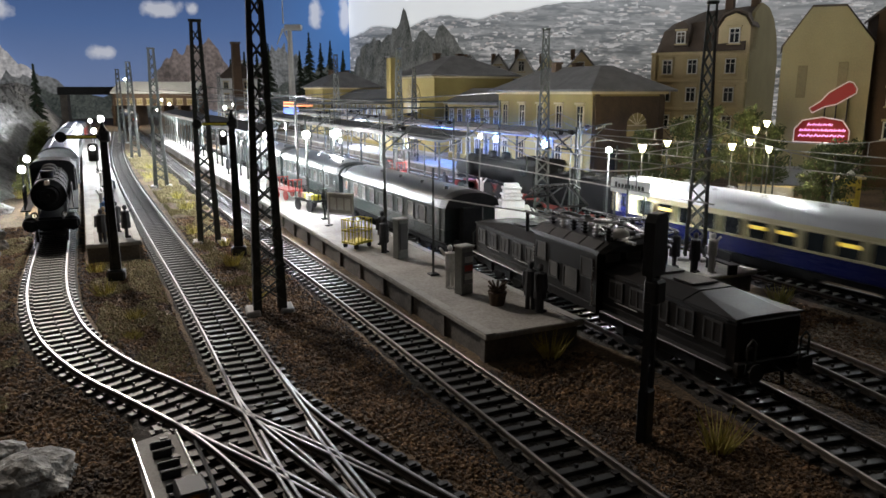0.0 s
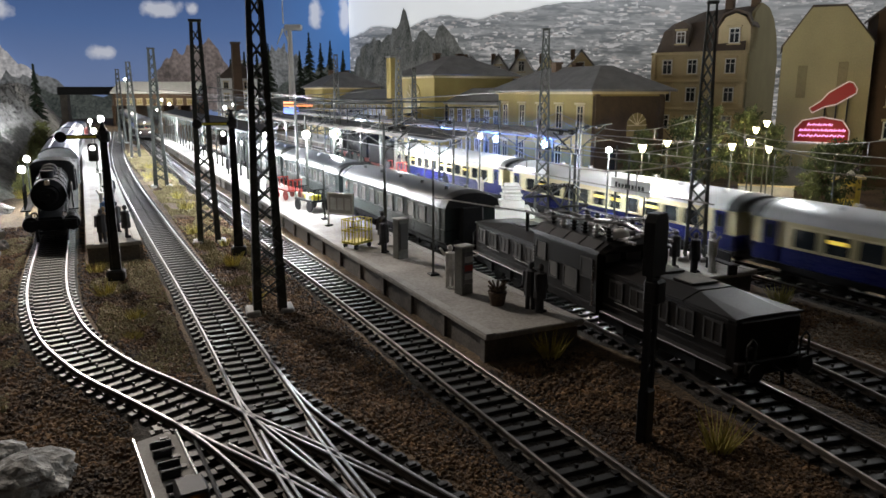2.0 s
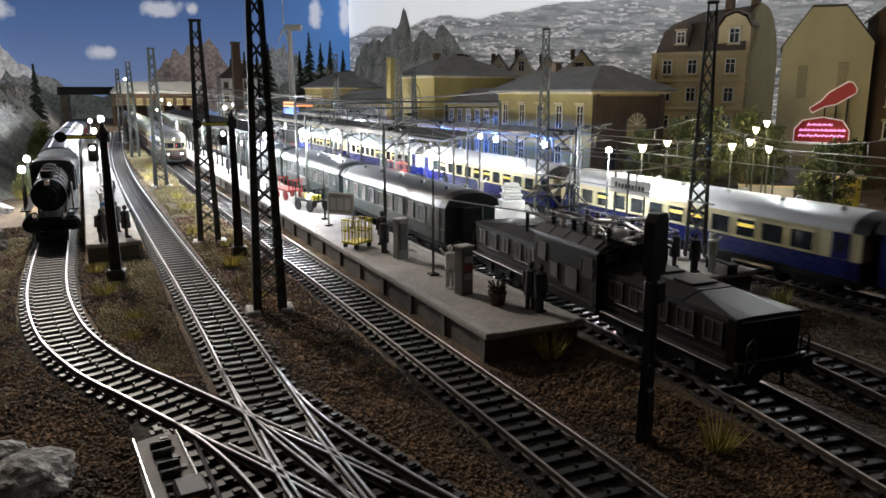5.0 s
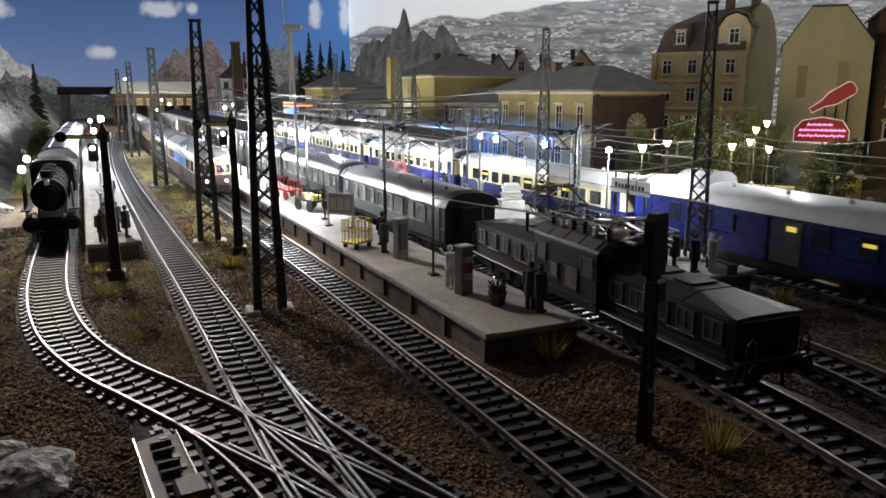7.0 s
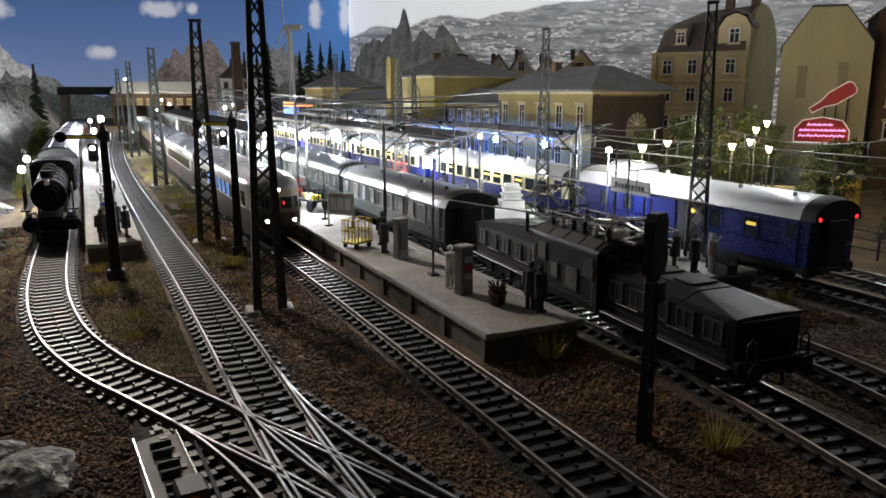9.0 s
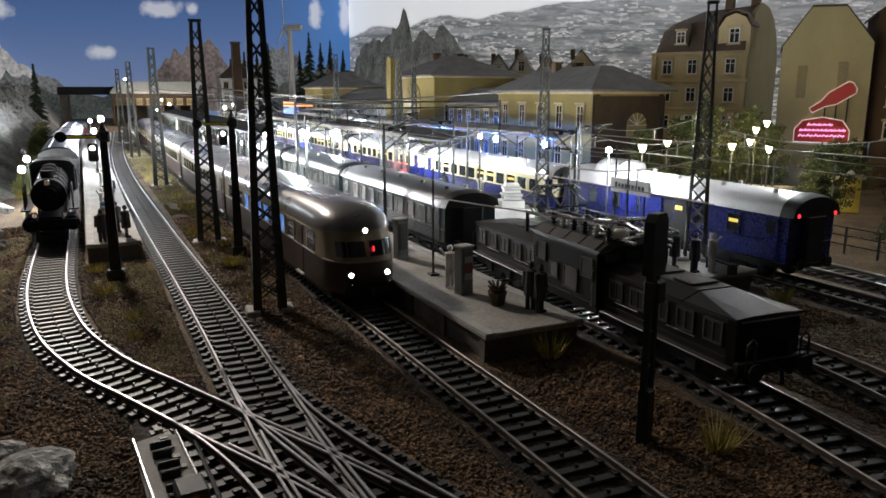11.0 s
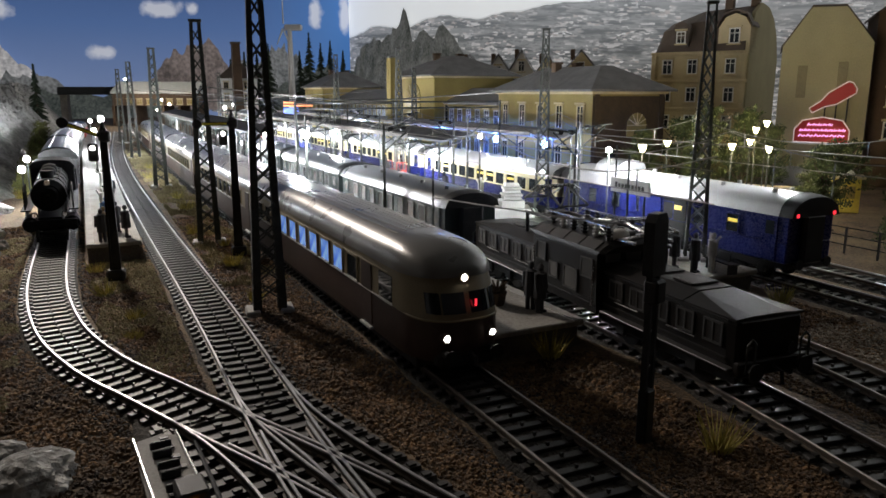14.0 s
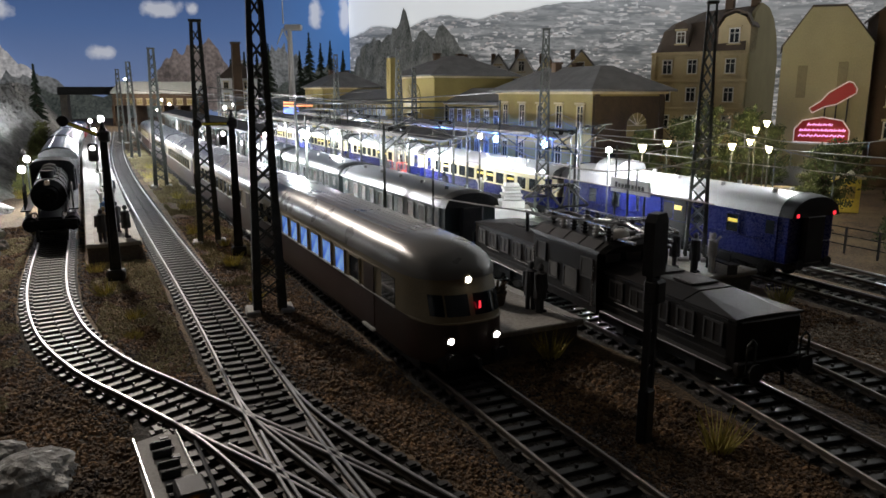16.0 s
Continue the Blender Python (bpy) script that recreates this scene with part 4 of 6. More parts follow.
# red railbus waiting far down the side track
t = thing("red_railbus", -1.0, 139, 0, -2, "small red railbus with two lit headlamps", "railcar")
bm = bmesh.new()
box(bm, (0, 6, 1.6), (2.7, 12, 1.8), .2)
part("body", bm, M["red"], t)
bm = bmesh.new()
prism_y(bm, roof_profile(1.38, 2.45, 3.2), .1, 11.9)
part("roof", bm, M["grey_roof"], t)
for s in (-1, 1):
    bm = bmesh.new()
    box(bm, (s * .6, -.02, 2.05), (.95, .08, .7), .02)
    part("windscreen", bm, M["window"], t)
    bm = bmesh.new()
    ball(bm, (s * .85, -.05, 1.25), .2, 2, (1, .4, 1))
    part("headlamp", bm, M["head"], t, "lit white headlamp")
for y in (2.5, 9.5):
    put("wheelset", WHEELSET, t, 0, y, 0)

# silver-roofed railcar
def nose_plan(w, tip, deep, n=21, a0=-90.0, a1=90.0):
    """Rounded end in plan: from one side over the tip to the other."""
    out = []
    for i in range(n):
        a = radians(a0 + (a1 - a0) * i / (n - 1))
        sx, cy = math.sin(a), max(0.0, math.cos(a))
        out.append((w * math.copysign(abs(sx) ** .72, sx), tip + deep * (1 - cy ** .8)))
    return out


def railcar(nose=True, L=25.0, label="", name="railcar"):
    """A railcar section with its front end at y 0, reaching back to +L."""
    t = thing(name, 0, 0, 0, 0, label, "railcar", "railcar sections")
    w, ze, zt, sp = 1.45, 3.0, 3.95, 1.8
    lo, hi, rf = bmesh.new(), bmesh.new(), bmesh.new()

    def ring(z, tip, k=1.0, deep=1.9):
        if nose:
            front = nose_plan(w * k, tip, deep)
        else:
            front = [(-w * k, .3), (w * k, .3)]
        return [(x, y, z) for x, y in front] + [(w * k, L - .3, z), (-w * k, L - .3, z)]

    loft(lo, [ring(.5, .12, .96), ring(.8, -.16), ring(1.2, -.22), ring(sp, -.18)])
    loft(hi, [ring(sp, -.17, .995), ring(2.0, -.12, .995), ring(2.6, .1, .992), ring(ze, .3, .985)])
    rings = []
    for i in range(11):
        h = math.sin(i / 10 * math.pi / 2 * .985)
        k = (1 - h ** 2.3) ** (1 / 2.3)
        rings.append(ring(ze + (zt - ze) * h, .26 + 2.1 * (1 - (1 - h * h) ** .5), max(.04, k * 1.02), 1.9))
    loft(rf, rings)
    part("lower_body", lo, M["brown_side"], t, "dark brown lower body", True)
    part("upper_body", hi, M["tan_side"], t, "tan window band", True)
    part("roof", rf, M["railcar_roof"], t, "ribbed silver-grey roof", True)
    for x in (-.75, -.5, -.25, 0, .25, .5, .75):
        bm = bmesh.new()
        z = ze + (zt - ze) * (1 - abs(x / (w + .03)) ** 2.3) ** (1 / 2.3)
        box(bm, (x, (2.9 + L) / 2, z + .005), (.05, L - 3.6, .035))
        part("roof_rib", bm, M["railcar_roof"], t)
    bm = bmesh.new()
    box(bm, (0, L / 2, .45), (2.5, L - 1.6, .5), .05)
    part("skirt", bm, M["iron"], t)
    y0 = 4.6 if nose else 2.2
    n = int((L - y0 - 1.5) / 1.55)
    bm = bmesh.new()
    box(bm, (0, 0, 0), (.04, .92, .78), .01)
    pane = finish(bm, "pane", M["window"])
    bm = bmesh.new()
    box(bm, (0, 0, 0), (.04, 1.0, .8), .01)
    pane_lit = finish(bm, "pane", M["lit_blue"])
    bm = bmesh.new()
    box(bm, (0, 0, 0), (.07, 1.1, .06))
    sill = finish(bm, "window_sill", M["pale_post"])
    rim = bmesh.new()
    for d in (-1, 1):
        box(rim, (0, d * .53, 0), (.06, .06, .92))
        box(rim, (0, 0, d * .43), (.06, 1.0, .06))
    rim = finish(rim, "window_rim", M["tan_side"])
    for i in range(n):
        for s in (-1, 1):
            y = y0 + 1.2 + i * 1.55
            p = put("pane", pane_lit if nose and 0 < i < 7 else pane, t, s * (w - .005), y, 2.3)
            put("window_rim", rim, p, s * .012)
            put("window_sill", sill, p, s * .03, 0, -.43)
    bm = bmesh.new()
    box(bm, (0, 0, 0), (.05, .95, 2.1), .02)
    door = finish(bm, "door", M["brown_side"])
    for s in (-1, 1):
        put("door", door, t, s * w, y0 - .2 if nose else 1.2, 1.75)
    bm = bmesh.new()
    box(bm, (0, 0, 0), (.12, 1.0, .07))
    step = finish(bm, "step", M["pale_post"])
    for s in (-1, 1):
        put("step", step, t, s * (w + .04), y0 - .2 if nose else 1.2, .58)
    if nose:
        for s in (-1, 1):
            bm = bmesh.new()
            box(bm, (s * (w - .012), 2.75, 2.3), (.05, 1.1, .85), .02)
            part("cab_side_window", bm, M["window"], t)
            bm = bmesh.new()
            box(bm, (s * (w + .02), 2.75, 1.84), (.05, 1.15, .06))
            part("cab_sill", bm, M["pale_post"], t)
            bm = bmesh.new()
            cyl(bm, (s * .75, -.2, 1.35), (s * .75, .25, 1.35), .15, None, 14)
            part("lamp_ring", bm, M["brown_side"], t)
            bm = bmesh.new()
            ball(bm, (s * .75, -.2, 1.35), .10, 2, (1, .4, 1))
            part("headlamp", bm, M["head"], t, "lit white headlamp")
            bm = bmesh.new()
            cyl(bm, (s * .75, -.45, .85), (s * .75, .1, .85), .11, None, 8)
            cyl(bm, (s * .75, -.5, .85), (s * .75, -.45, .85), .22, None, 12)
            part("buffer", bm, M["iron"], t)
        for a0, a1 in ((-24, -1.2), (1.2, 24), (27, 46), (-46, -27)):
            bm = bmesh.new()
            lowp, topp = nose_plan(w, -.12, 1.9, 7, a0, a1), nose_plan(w * .993, .09, 1.9, 7, a0, a1)
            loft(bm, [[(p[0], p[1] - .018, 2.02), (q[0], q[1] - .018, 2.6), (q[0], q[1] + .05, 2.6), (p[0], p[1] + .05, 2.02)] for p, q in zip(lowp, topp)])
            part("windscreen", bm, M["window"], t)
        bm = bmesh.new()
        cyl(bm, (.2, -.16, 2.22), (.2, -.16, 2.42), .03, None, 6)
        part("red_cab_lamp", bm, M["tail"], t, "small red lamp in the cab window")
        bm = bmesh.new()
        rim_lo = nose_plan(w + .012, -.175, 1.9, 25, -78, 78)
        tube(bm, [(x, y - .01, 1.82) for x, y in rim_lo], .035)
        part("nose_moulding", bm, M["tan_side"], t, "tan moulding round the nose")
        bm = bmesh.new()
        cyl(bm, (0, .18, 3.0), (0, .9, 3.02), .15, .13, 14)
        part("top_lamp_ring", bm, M["tan_side"], t)
        bm = bmesh.new()
        ball(bm, (0, .18, 3.0), .10, 2, (1, .4, 1))
        part("headlamp", bm, M["head"], t, "lit white headlamp")
        bm = bmesh.new()
        tube(bm, [(0, -.2, .85), (0, -.55, .8), (0, -.6, .55)], .06)
        part("coupling", bm, M["iron"], t)
        bm = bmesh.new()
        box(bm, (0, .15, .62), (1.9, .5, .5), .1)
        part("front_skirt", bm, M["iron"], t)
    for s in (-1, 1):
        for z in (1.83, 2.78):
            bm = bmesh.new()
            box(bm, (s * (w + .012), (2.3 + L) / 2, z), (.03, L - 2.8, .04))
            part("trim_strip", bm, M["tan_side"] if z > 2 else M["pale_post"], t)
    running_gear(t, (3.6, L - 3.4))
    return t


RAILCAR = [(railcar(True, 22.0, "brown and tan railcar with rounded nose and silver roof", "railcar"), 0.0)]
mid = railcar(False, 22.0, "brown and tan railcar trailer with silver roof", "railcar_trailer")
RAILCAR.append((mid, 22.15))
for k in range(2, 5):
    RAILCAR.append((copy_thing(mid, at(9.6, 0)), 22.15 * k))


# electric locomotive with two hoods
def electric_loco():
    t = thing("electric_locomotive", 0, 0, 0, 0, "dark weathered articulated electric locomotive with long hoods and folded pantographs", "locomotive")
    LH, CB = 8.25, 2.15
    for e in (-1, 1):
        bm = bmesh.new()
        hp = [(-1.16, .8), (1.16, .8), (1.19, 2.2), (1.12, 2.34), (-1.12, 2.34), (-1.19, 2.2)]
        loft(bm, [[(x * k, e * y, .8 + (z - .8) * q) for x, z in hp] for y, k, q in ((CB - .05, 1, 1), (LH - .35, 1, 1), (LH - .08, .97, .98), (LH, .9, .94))])
        part("hood", bm, M["loco"], t)
        # shallow roof in two lengths, the outer one falling to the nose
        for a, b, za, zb in ((CB + .02, LH - 2.15, 2.62, 2.60), (LH - 2.1, LH - .05, 2.58, 2.40)):
            bm = bmesh.new()
            loft(bm, [[(-1.2, e * y, 2.30), (1.2, e * y, 2.30), (1.2, e * y, 2.36), (.62, e * y, z), (-.62, e * y, z), (-1.2, e * y, 2.36)] for y, z in ((a, za), (b, zb))])
            part("hood_roof", bm, M["loco_roof"], t)
        for y in (CB + 1.6, CB + 3.1):
            bm = bmesh.new()
            box(bm, (0, e * y, 2.645), (1.0, .9, .06), .02)
            part("roof_hatch", bm, M["loco_roof"], t)
        for s in (-1, 1):
            # framed louvre windows along the hood
            for i in range(5):
                y = CB + .75 + i * 1.12
                bm = bmesh.new()
                box(bm, (s * 1.19, e * y, 1.82), (.03, .62, .55), .01)
                grille = part("louvre", bm, M["glass"] if e > 0 else M["loco_roof"], t)
                bm = bmesh.new()
                for d in (-1, 1):
                    box(bm, (s * 1.205, e * y + d * .34, 1.82), (.04, .07, .66))
                    box(bm, (s * 1.205, e * y, 1.82 + d * .30), (.04, .7, .07))
                box(bm, (s * 1.205, e * y, 1.82), (.04, .05, .55))
                part("louvre_frame", bm, M["loco_trim"], grille)
            for z in (1.22, 2.27):
                bm = bmesh.new()
                box(bm, (s * 1.2, e * (CB + 2.9), z), (.04, 5.7, .05))
                part("hood_rib", bm, M["loco_roof"], t)
            bm = bmesh.new()
            box(bm, (s * 1.28, e * (CB + 3.1), .98), (.28, 5.9, .06), .02)
            part("footboard", bm, M["loco_trim"], t)
            for y in (CB + 1.4, CB + 4.0):
                bm = bmesh.new()
                cyl(bm, (s * 1.26, e * (y - .6), 1.45), (s * 1.26, e * (y + .6), 1.45), .025, None, 6)
                part("handrail", bm, M["chrome"], t)
            bm = bmesh.new()
            cyl(bm, (s * .72, e * (LH - .1), 1.4), (s * .72, e * (LH + .14), 1.4), .16, .18, 12)
            part("lamp_housing", bm, M["loco_roof"], t)
            bm = bmesh.new()
            cyl(bm, (s * .88, e * LH, 1.0), (s * .88, e * (LH + .42), 1.0), .1, None, 8)
            cyl(bm, (s * .88, e * (LH + .42), 1.0), (s * .88, e * (LH + .48), 1.0), .26, None, 14)
            part("buffer", bm, M["iron"], t)
            bm = bmesh.new()
            tube(bm, [(s * 1.1, e * (LH + .3), .95), (s * 1.1, e * (LH + .32), 1.75), (s * .95, e * (LH + .32), 1.9), (s * .8, e * (LH + .32), 1.75), (s * .8, e * (LH + .3), .95)], .035, 6)
            part("end_handrail", bm, M["mast"], t)
        bm = bmesh.new()
        box(bm, (0, e * (LH + .1), 1.0), (2.5, .2, .42), .03)
        part("buffer_beam", bm, M["loco"], t)
        bm = bmesh.new()
        tube(bm, [(0, e * (LH + .2), 1.0), (0, e * (LH + .5), .95), (0, e * (LH + .55), .6)], .05)
        part("coupling_hook", bm, M["iron"], t)
        for y in (3.2, 4.8, 6.6):
            put("wheelset", BIG_WHEELSET, t, 0, e * y, 0)
        for s in (-1, 1):
            bm = bmesh.new()
            box(bm, (s * 1.02, e * 5.0, .7), (.16, 6.4, .42), .05)
            part("bogie_frame", bm, M["iron"], t)
            for y in (3.2, 4.8, 6.6):
                bm = bmesh.new()
                box(bm, (s * 1.12, e * y, .6), (.16, .5, .42), .05)
                part("axle_box", bm, M["iron"], t)
    bm = bmesh.new()
    prism_y(bm, [(-1.45, .85), (1.45, .85), (1.48, 2.9), (1.44, 3.0), (-1.44, 3.0), (-1.48, 2.9)], -CB, CB)
    part("cab_body", bm, M["loco"], t)
    bm = bmesh.new()
    pr = [(-1.53, 2.97), (1.53, 2.97), (1.5, 3.05), (1.12, 3.32), (.7, 3.40), (-.7, 3.40), (-1.12, 3.32), (-1.5, 3.05)]
    loft(bm, [[(x * k, y, 2.97 + (z - 2.97) * q) for x, z in pr] for y, k, q in ((-CB - .3, .9, .55), (-CB - .12, 1, .9), (-CB + .2, 1, 1), (CB - .2, 1, 1), (CB + .12, 1, .9), (CB + .3, .9, .55))])
    part("cab_roof", bm, M["loco_roof"], t)
    for s in (-1, 1):
        for y, w, z, h in ((-1.55, .62, 2.35, .6), (1.55, .62, 2.35, .6), (-.55, .8, 1.75, .7), (.62, .5, 1.8, .5)):
            bm = bmesh.new()
            box(bm, (s * 1.475, y, z), (.04, w, h), .01)
            wn = part("side_window", bm, M["glass"], t)
            bm = bmesh.new()
            for d in (-1, 1):
                box(bm, (s * 1.5, y + d * (w / 2 + .03), z), (.03, .06, h + .1))
                box(bm, (s * 1.5, y, z + d * (h / 2 + .03)), (.03, w + .1, .06))
            part("window_rim", bm, M["loco_trim"], wn)
        for i in range(4):
            bm = bmesh.new()
            box(bm, (s * 1.33, -1.55 + i * 1.03, 3.19), (.46, .96, .035), .012, Matrix.Rotation(radians(s * 35), 4, "Y"))
            part("roof_edge_panel", bm, M["loco_trim"], t)
        for z in (1.15, 2.86):
            bm = bmesh.new()
            box(bm, (s * 1.49, 0, z), (.04, 2 * CB - .1, .05))
            part("side_rib", bm, M["loco_roof"], t)
        for y in (-CB + .15, CB - .15):
            bm = bmesh.new()
            cyl(bm, (s * 1.54, y, 1.1), (s * 1.54, y, 2.5), .03, None, 6)
            part("grab_rail", bm, M["chrome"], t)
    for e in (-1, 1):
        for x in (-.85, 0, .85):
            bm = bmesh.new()
            box(bm, (x, e * (CB + .01), 2.76), (.6, .05, .3), .01)
            part("cab_window", bm, M["glass"], t)
    # roof gear: insulators in two rows, busbars, switch boxes
    for i in range(12):
        y = -2.0 + (i // 2) * .72
        sx = -.95 if i % 2 else .55
        bm = bmesh.new()
        cyl(bm, (sx, y, 3.3), (sx, y, 3.78), .09, .07, 8)
        for k in range(3):
            cyl(bm, (sx, y, 3.42 + k * .11), (sx, y, 3.46 + k * .11), .15, None, 10)
        part("insulator", bm, M["iron"] if i % 3 else M["pale_post"], t)
    for x in (-.95, .55):
        bm = bmesh.new()
        cyl(bm, (x, -2.1, 3.8), (x, 1.9, 3.8), .045, None, 6)
        part("busbar", bm, M["chrome"], t)
    for x, y, w, d in ((-.25, -1.7, .7, .9), (-.2, -.3, .6, .7), (.1, .9, .6, .5)):
        bm = bmesh.new()
        box(bm, (x, y, 3.5), (w, d, .24), .06)
        cyl(bm, (x, y, 3.6), (x, y, 3.72), .16, .12, 10)
        part("switch_box", bm, M["loco_trim"], t)
    bm = bmesh.new()
    ball(bm, (-.55, -CB + .05, 3.52), .30, 2, (1, 1.2, .8))
    part("roof_bell", bm, M["white"], t, "white roof bell", True)
    for y, zt, ky, kz in ((3.1, 4.55, 1.45, 3.95), (-2.1, 3.98, 1.5, 3.82)):
        pm = M["loco_trim"] if y > 0 else M["chrome"]
        bm = bmesh.new()
        box(bm, (0, y, 3.42), (1.6, .1, .14), .02)
        panto = part("pantograph", bm, pm, t)
        for s in (-1, 1):
            bm = bmesh.new()
            box(bm, (s * .75, y, 3.42), (.1, 2.2, .1), .02)
            part("base_rail", bm, pm, panto)
            for d in (-1, 1):
                knee = (s * .62, y + d * ky, kz)
                bm = bmesh.new()
                tube(bm, [(s * .75, y + d * .4, 3.45), knee, (s * .5, y + d * .15, zt)], .045, 6)
                part("arm", bm, pm, panto)
            bm = bmesh.new()
            cyl(bm, (s * .75, y - s * .9, 2.6 if y > 0 else 3.3), (s * .75, y - s * .9, 3.42), .08, None, 8)
            part("support", bm, M["iron"], panto)
        for d in (-1, 1):
            bm = bmesh.new()
            cyl(bm, (-.62, y + d * ky, kz), (.62, y + d * ky, kz), .04, None, 6)
            part("cross_tube", bm, pm, panto)
            bm = bmesh.new()
            cyl(bm, (-.62, y + d * ky, kz), (.5, y + d * .15, zt), .03, None, 5)
            part("brace", bm, pm, panto)
            bm = bmesh.new()
            tube(bm, [(-1.05, y + d * .16, zt - .14), (-.8, y + d * .16, zt + .03), (.8, y + d * .16, zt + .03), (1.05, y + d * .16, zt - .14)], .05, 6)
            part("collector_strip", bm, M["chrome"], panto)
    return t


BIG_WHEELSET = wheelset_mesh(.6)
eloco = electric_loco()
eloco.matrix_basis = at(16.775, 21.3, 0, -3.5)


# ---------------------------------------------------------------- buildings
def window_meshes(w, h, frame_mat, pane_mat):
    bm = bmesh.new()
    box(bm, (0, 0, 0), (w, .06, h))
    pane = finish(bm, "pane", pane_mat)
    bm = bmesh.new()
    for s in (-1, 1):
        box(bm, (s * w / 2, -.05, 0), (.12, .12, h + .12))
        box(bm, (0, -.05, s * h / 2), (w, .12, .12))
    box(bm, (0, -.05, 0), (.07, .08, h))
    box(bm, (0, -.05, h * .18), (w, .08, .07))
    fr = finish(bm, "window_frame", frame_mat)
    bm = bmesh.new()
    box(bm, (0, -.14, -h / 2 - .12), (w + .4, .3, .14), .02)
    sill = finish(bm, "window_sill", M["sand"])
    bm = bmesh.new()
    box(bm, (0, -.12, h / 2 + .2), (w + .45, .24, .2), .03)
    lintel = finish(bm, "lintel", M["sand"])
    return pane, fr, sill, lintel


def add_window(parent, ms, x, y, z, rz):
    w = put("window", ms[0], parent, x, y, z, rz)
    put("window_frame", ms[1], w)
    put("window_sill", ms[2], w)
    put("lintel", ms[3], w)
    return w


def hip_house(name, x, y, w, d, h, ridge_h, wall_mat, roof_mat, label, nx, ny, wz, wh=2.0, ww=1.0, over=.7, arch=None, pane=None):
    """Walls from x, y over w (across the tracks) and d (along them)."""
    t = thing(name, x, y, GZ, 0, label, "building", "station buildings")
    bm = bmesh.new()
    box(bm, (w / 2, d / 2, h / 2), (w, d, h), .05)
    part("wall", bm, wall_mat, t)
    bm = bmesh.new()
    box(bm, (w / 2, d / 2, h - .25), (w + .5, d + .5, .35), .06)
    part("cornice", bm, M["sand"], t)
    bm = bmesh.new()
    box(bm, (w / 2, d / 2, .5), (w + .2, d + .2, 1.0), .05)
    part("plinth", bm, M["concrete"], t)
    bm = bmesh.new()
    k = min(w, d) * .42
    a = [(-over, -over, h), (w + over, -over, h), (w + over, d + over, h), (-over, d + over, h)]
    b = [(k, k, h + ridge_h), (w - k, k, h + ridge_h), (w - k, d - k, h + ridge_h), (k, d - k, h + ridge_h)]
    a0 = [(p[0], p[1], h - .18) for p in a]
    loft(bm, [a0, a, b])
    part("roof", bm, roof_mat, t)
    for i in range(2):
        bm = bmesh.new()
        box(bm, (w * (.35 + .3 * i), d * .6, h + ridge_h * .8), (.8, .8, 1.6), .05)
        box(bm, (w * (.35 + .3 * i), d * .6, h + ridge_h * .8 + .85), (1.0, 1.0, .2), .04)
        part("chimney", bm, M["brick"], t, "brown brick chimney")
    ms = window_meshes(ww, wh, M["sand"], pane or M["window"])
    for i in range(ny):
        for z in wz:
            add_window(t, ms, -.02, d * (i + .5) / ny, z, -90)
    for i in range(nx):
        for z in wz:
            add_window(t, ms, w * (i + .5) / nx, -.02, z, 0)
    if arch:
        face, u, z, r = arch
        bm = bmesh.new()
        pts = [(r * math.cos(a), r * math.sin(a)) for a in np.linspace(0, math.pi, 13)] + [(-r, -r * .9), (r, -r * .9)]
        if face == "x":
            prism_x(bm, [(u + p, z + q) for p, q in pts], -.14, -.02)
        else:
            prism_y(bm, [(u + p, z + q) for p, q in pts], -.14, -.02)
        part("arched_window", bm, M["curtain"], t)
        bm = bmesh.new()
        for k2 in np.linspace(0, math.pi, 7):
            p = (r * math.cos(k2), r * math.sin(k2))
            if face == "x":
                cyl(bm, (-.16, u, z), (-.16, u + p[0], z + p[1]), .05, None, 4)
            else:
                cyl(bm, (u, -.16, z), (u + p[0], -.16, z + p[1]), .05, None, 4)
        part("glazing_bars", bm, M["sand"], t)
    return t


pav = hip_house("station_pavilion", 42, 55, 8.6, 17, 8.9, 2.3, M["ochre"], M["slate"], "yellow station pavilion with grey hipped roof", 0, 5, (6.3, 2.4), 2.2, 1.0, .8, ("y", 5.2, 5.6, 1.15))
bm = bmesh.new()
# dark panel over the ochre end wall, its shade put into the colour
box(bm, (4.3, -.03, 4.5), (8.55, .07, 7.6), .01)
part("side_wall", bm, M["pav_shade"], pav, "side wall coloured dark brown for shade")
for u in (.5, 8.1):
    bm = bmesh.new()
    box(bm, (u, -.08, 4.4), (.5, .14, 8.2), .03)
    part("corner_pier", bm, M["pav_shade"], pav, "corner pier coloured dark brown for shade")
for u in (2.4, 5.2, 7.0):
    bm = bmesh.new()
    box(bm, (u, -.07, 2.0), (.9, .08, 2.6), .02)
    part("doorway", bm, M["window"], pav)
hip_house("station_hall", 40.7, 86, 11.7, 13, 10.9, 2.6, M["ochre"], M["slate"], "yellow central station hall with hipped roof and arched window", 3, 0, (6.0,), 2.2, 1.0, .8, ("x", 6.5, 7.6, 2.4))
hip_house("station_end_building", 40, 132, 11, 12, 9.7, 2.8, M["ochre"], M["slate"], "yellow station end building with grey roof", 3, 4, (6.6, 2.6), 2.0, 1.0)
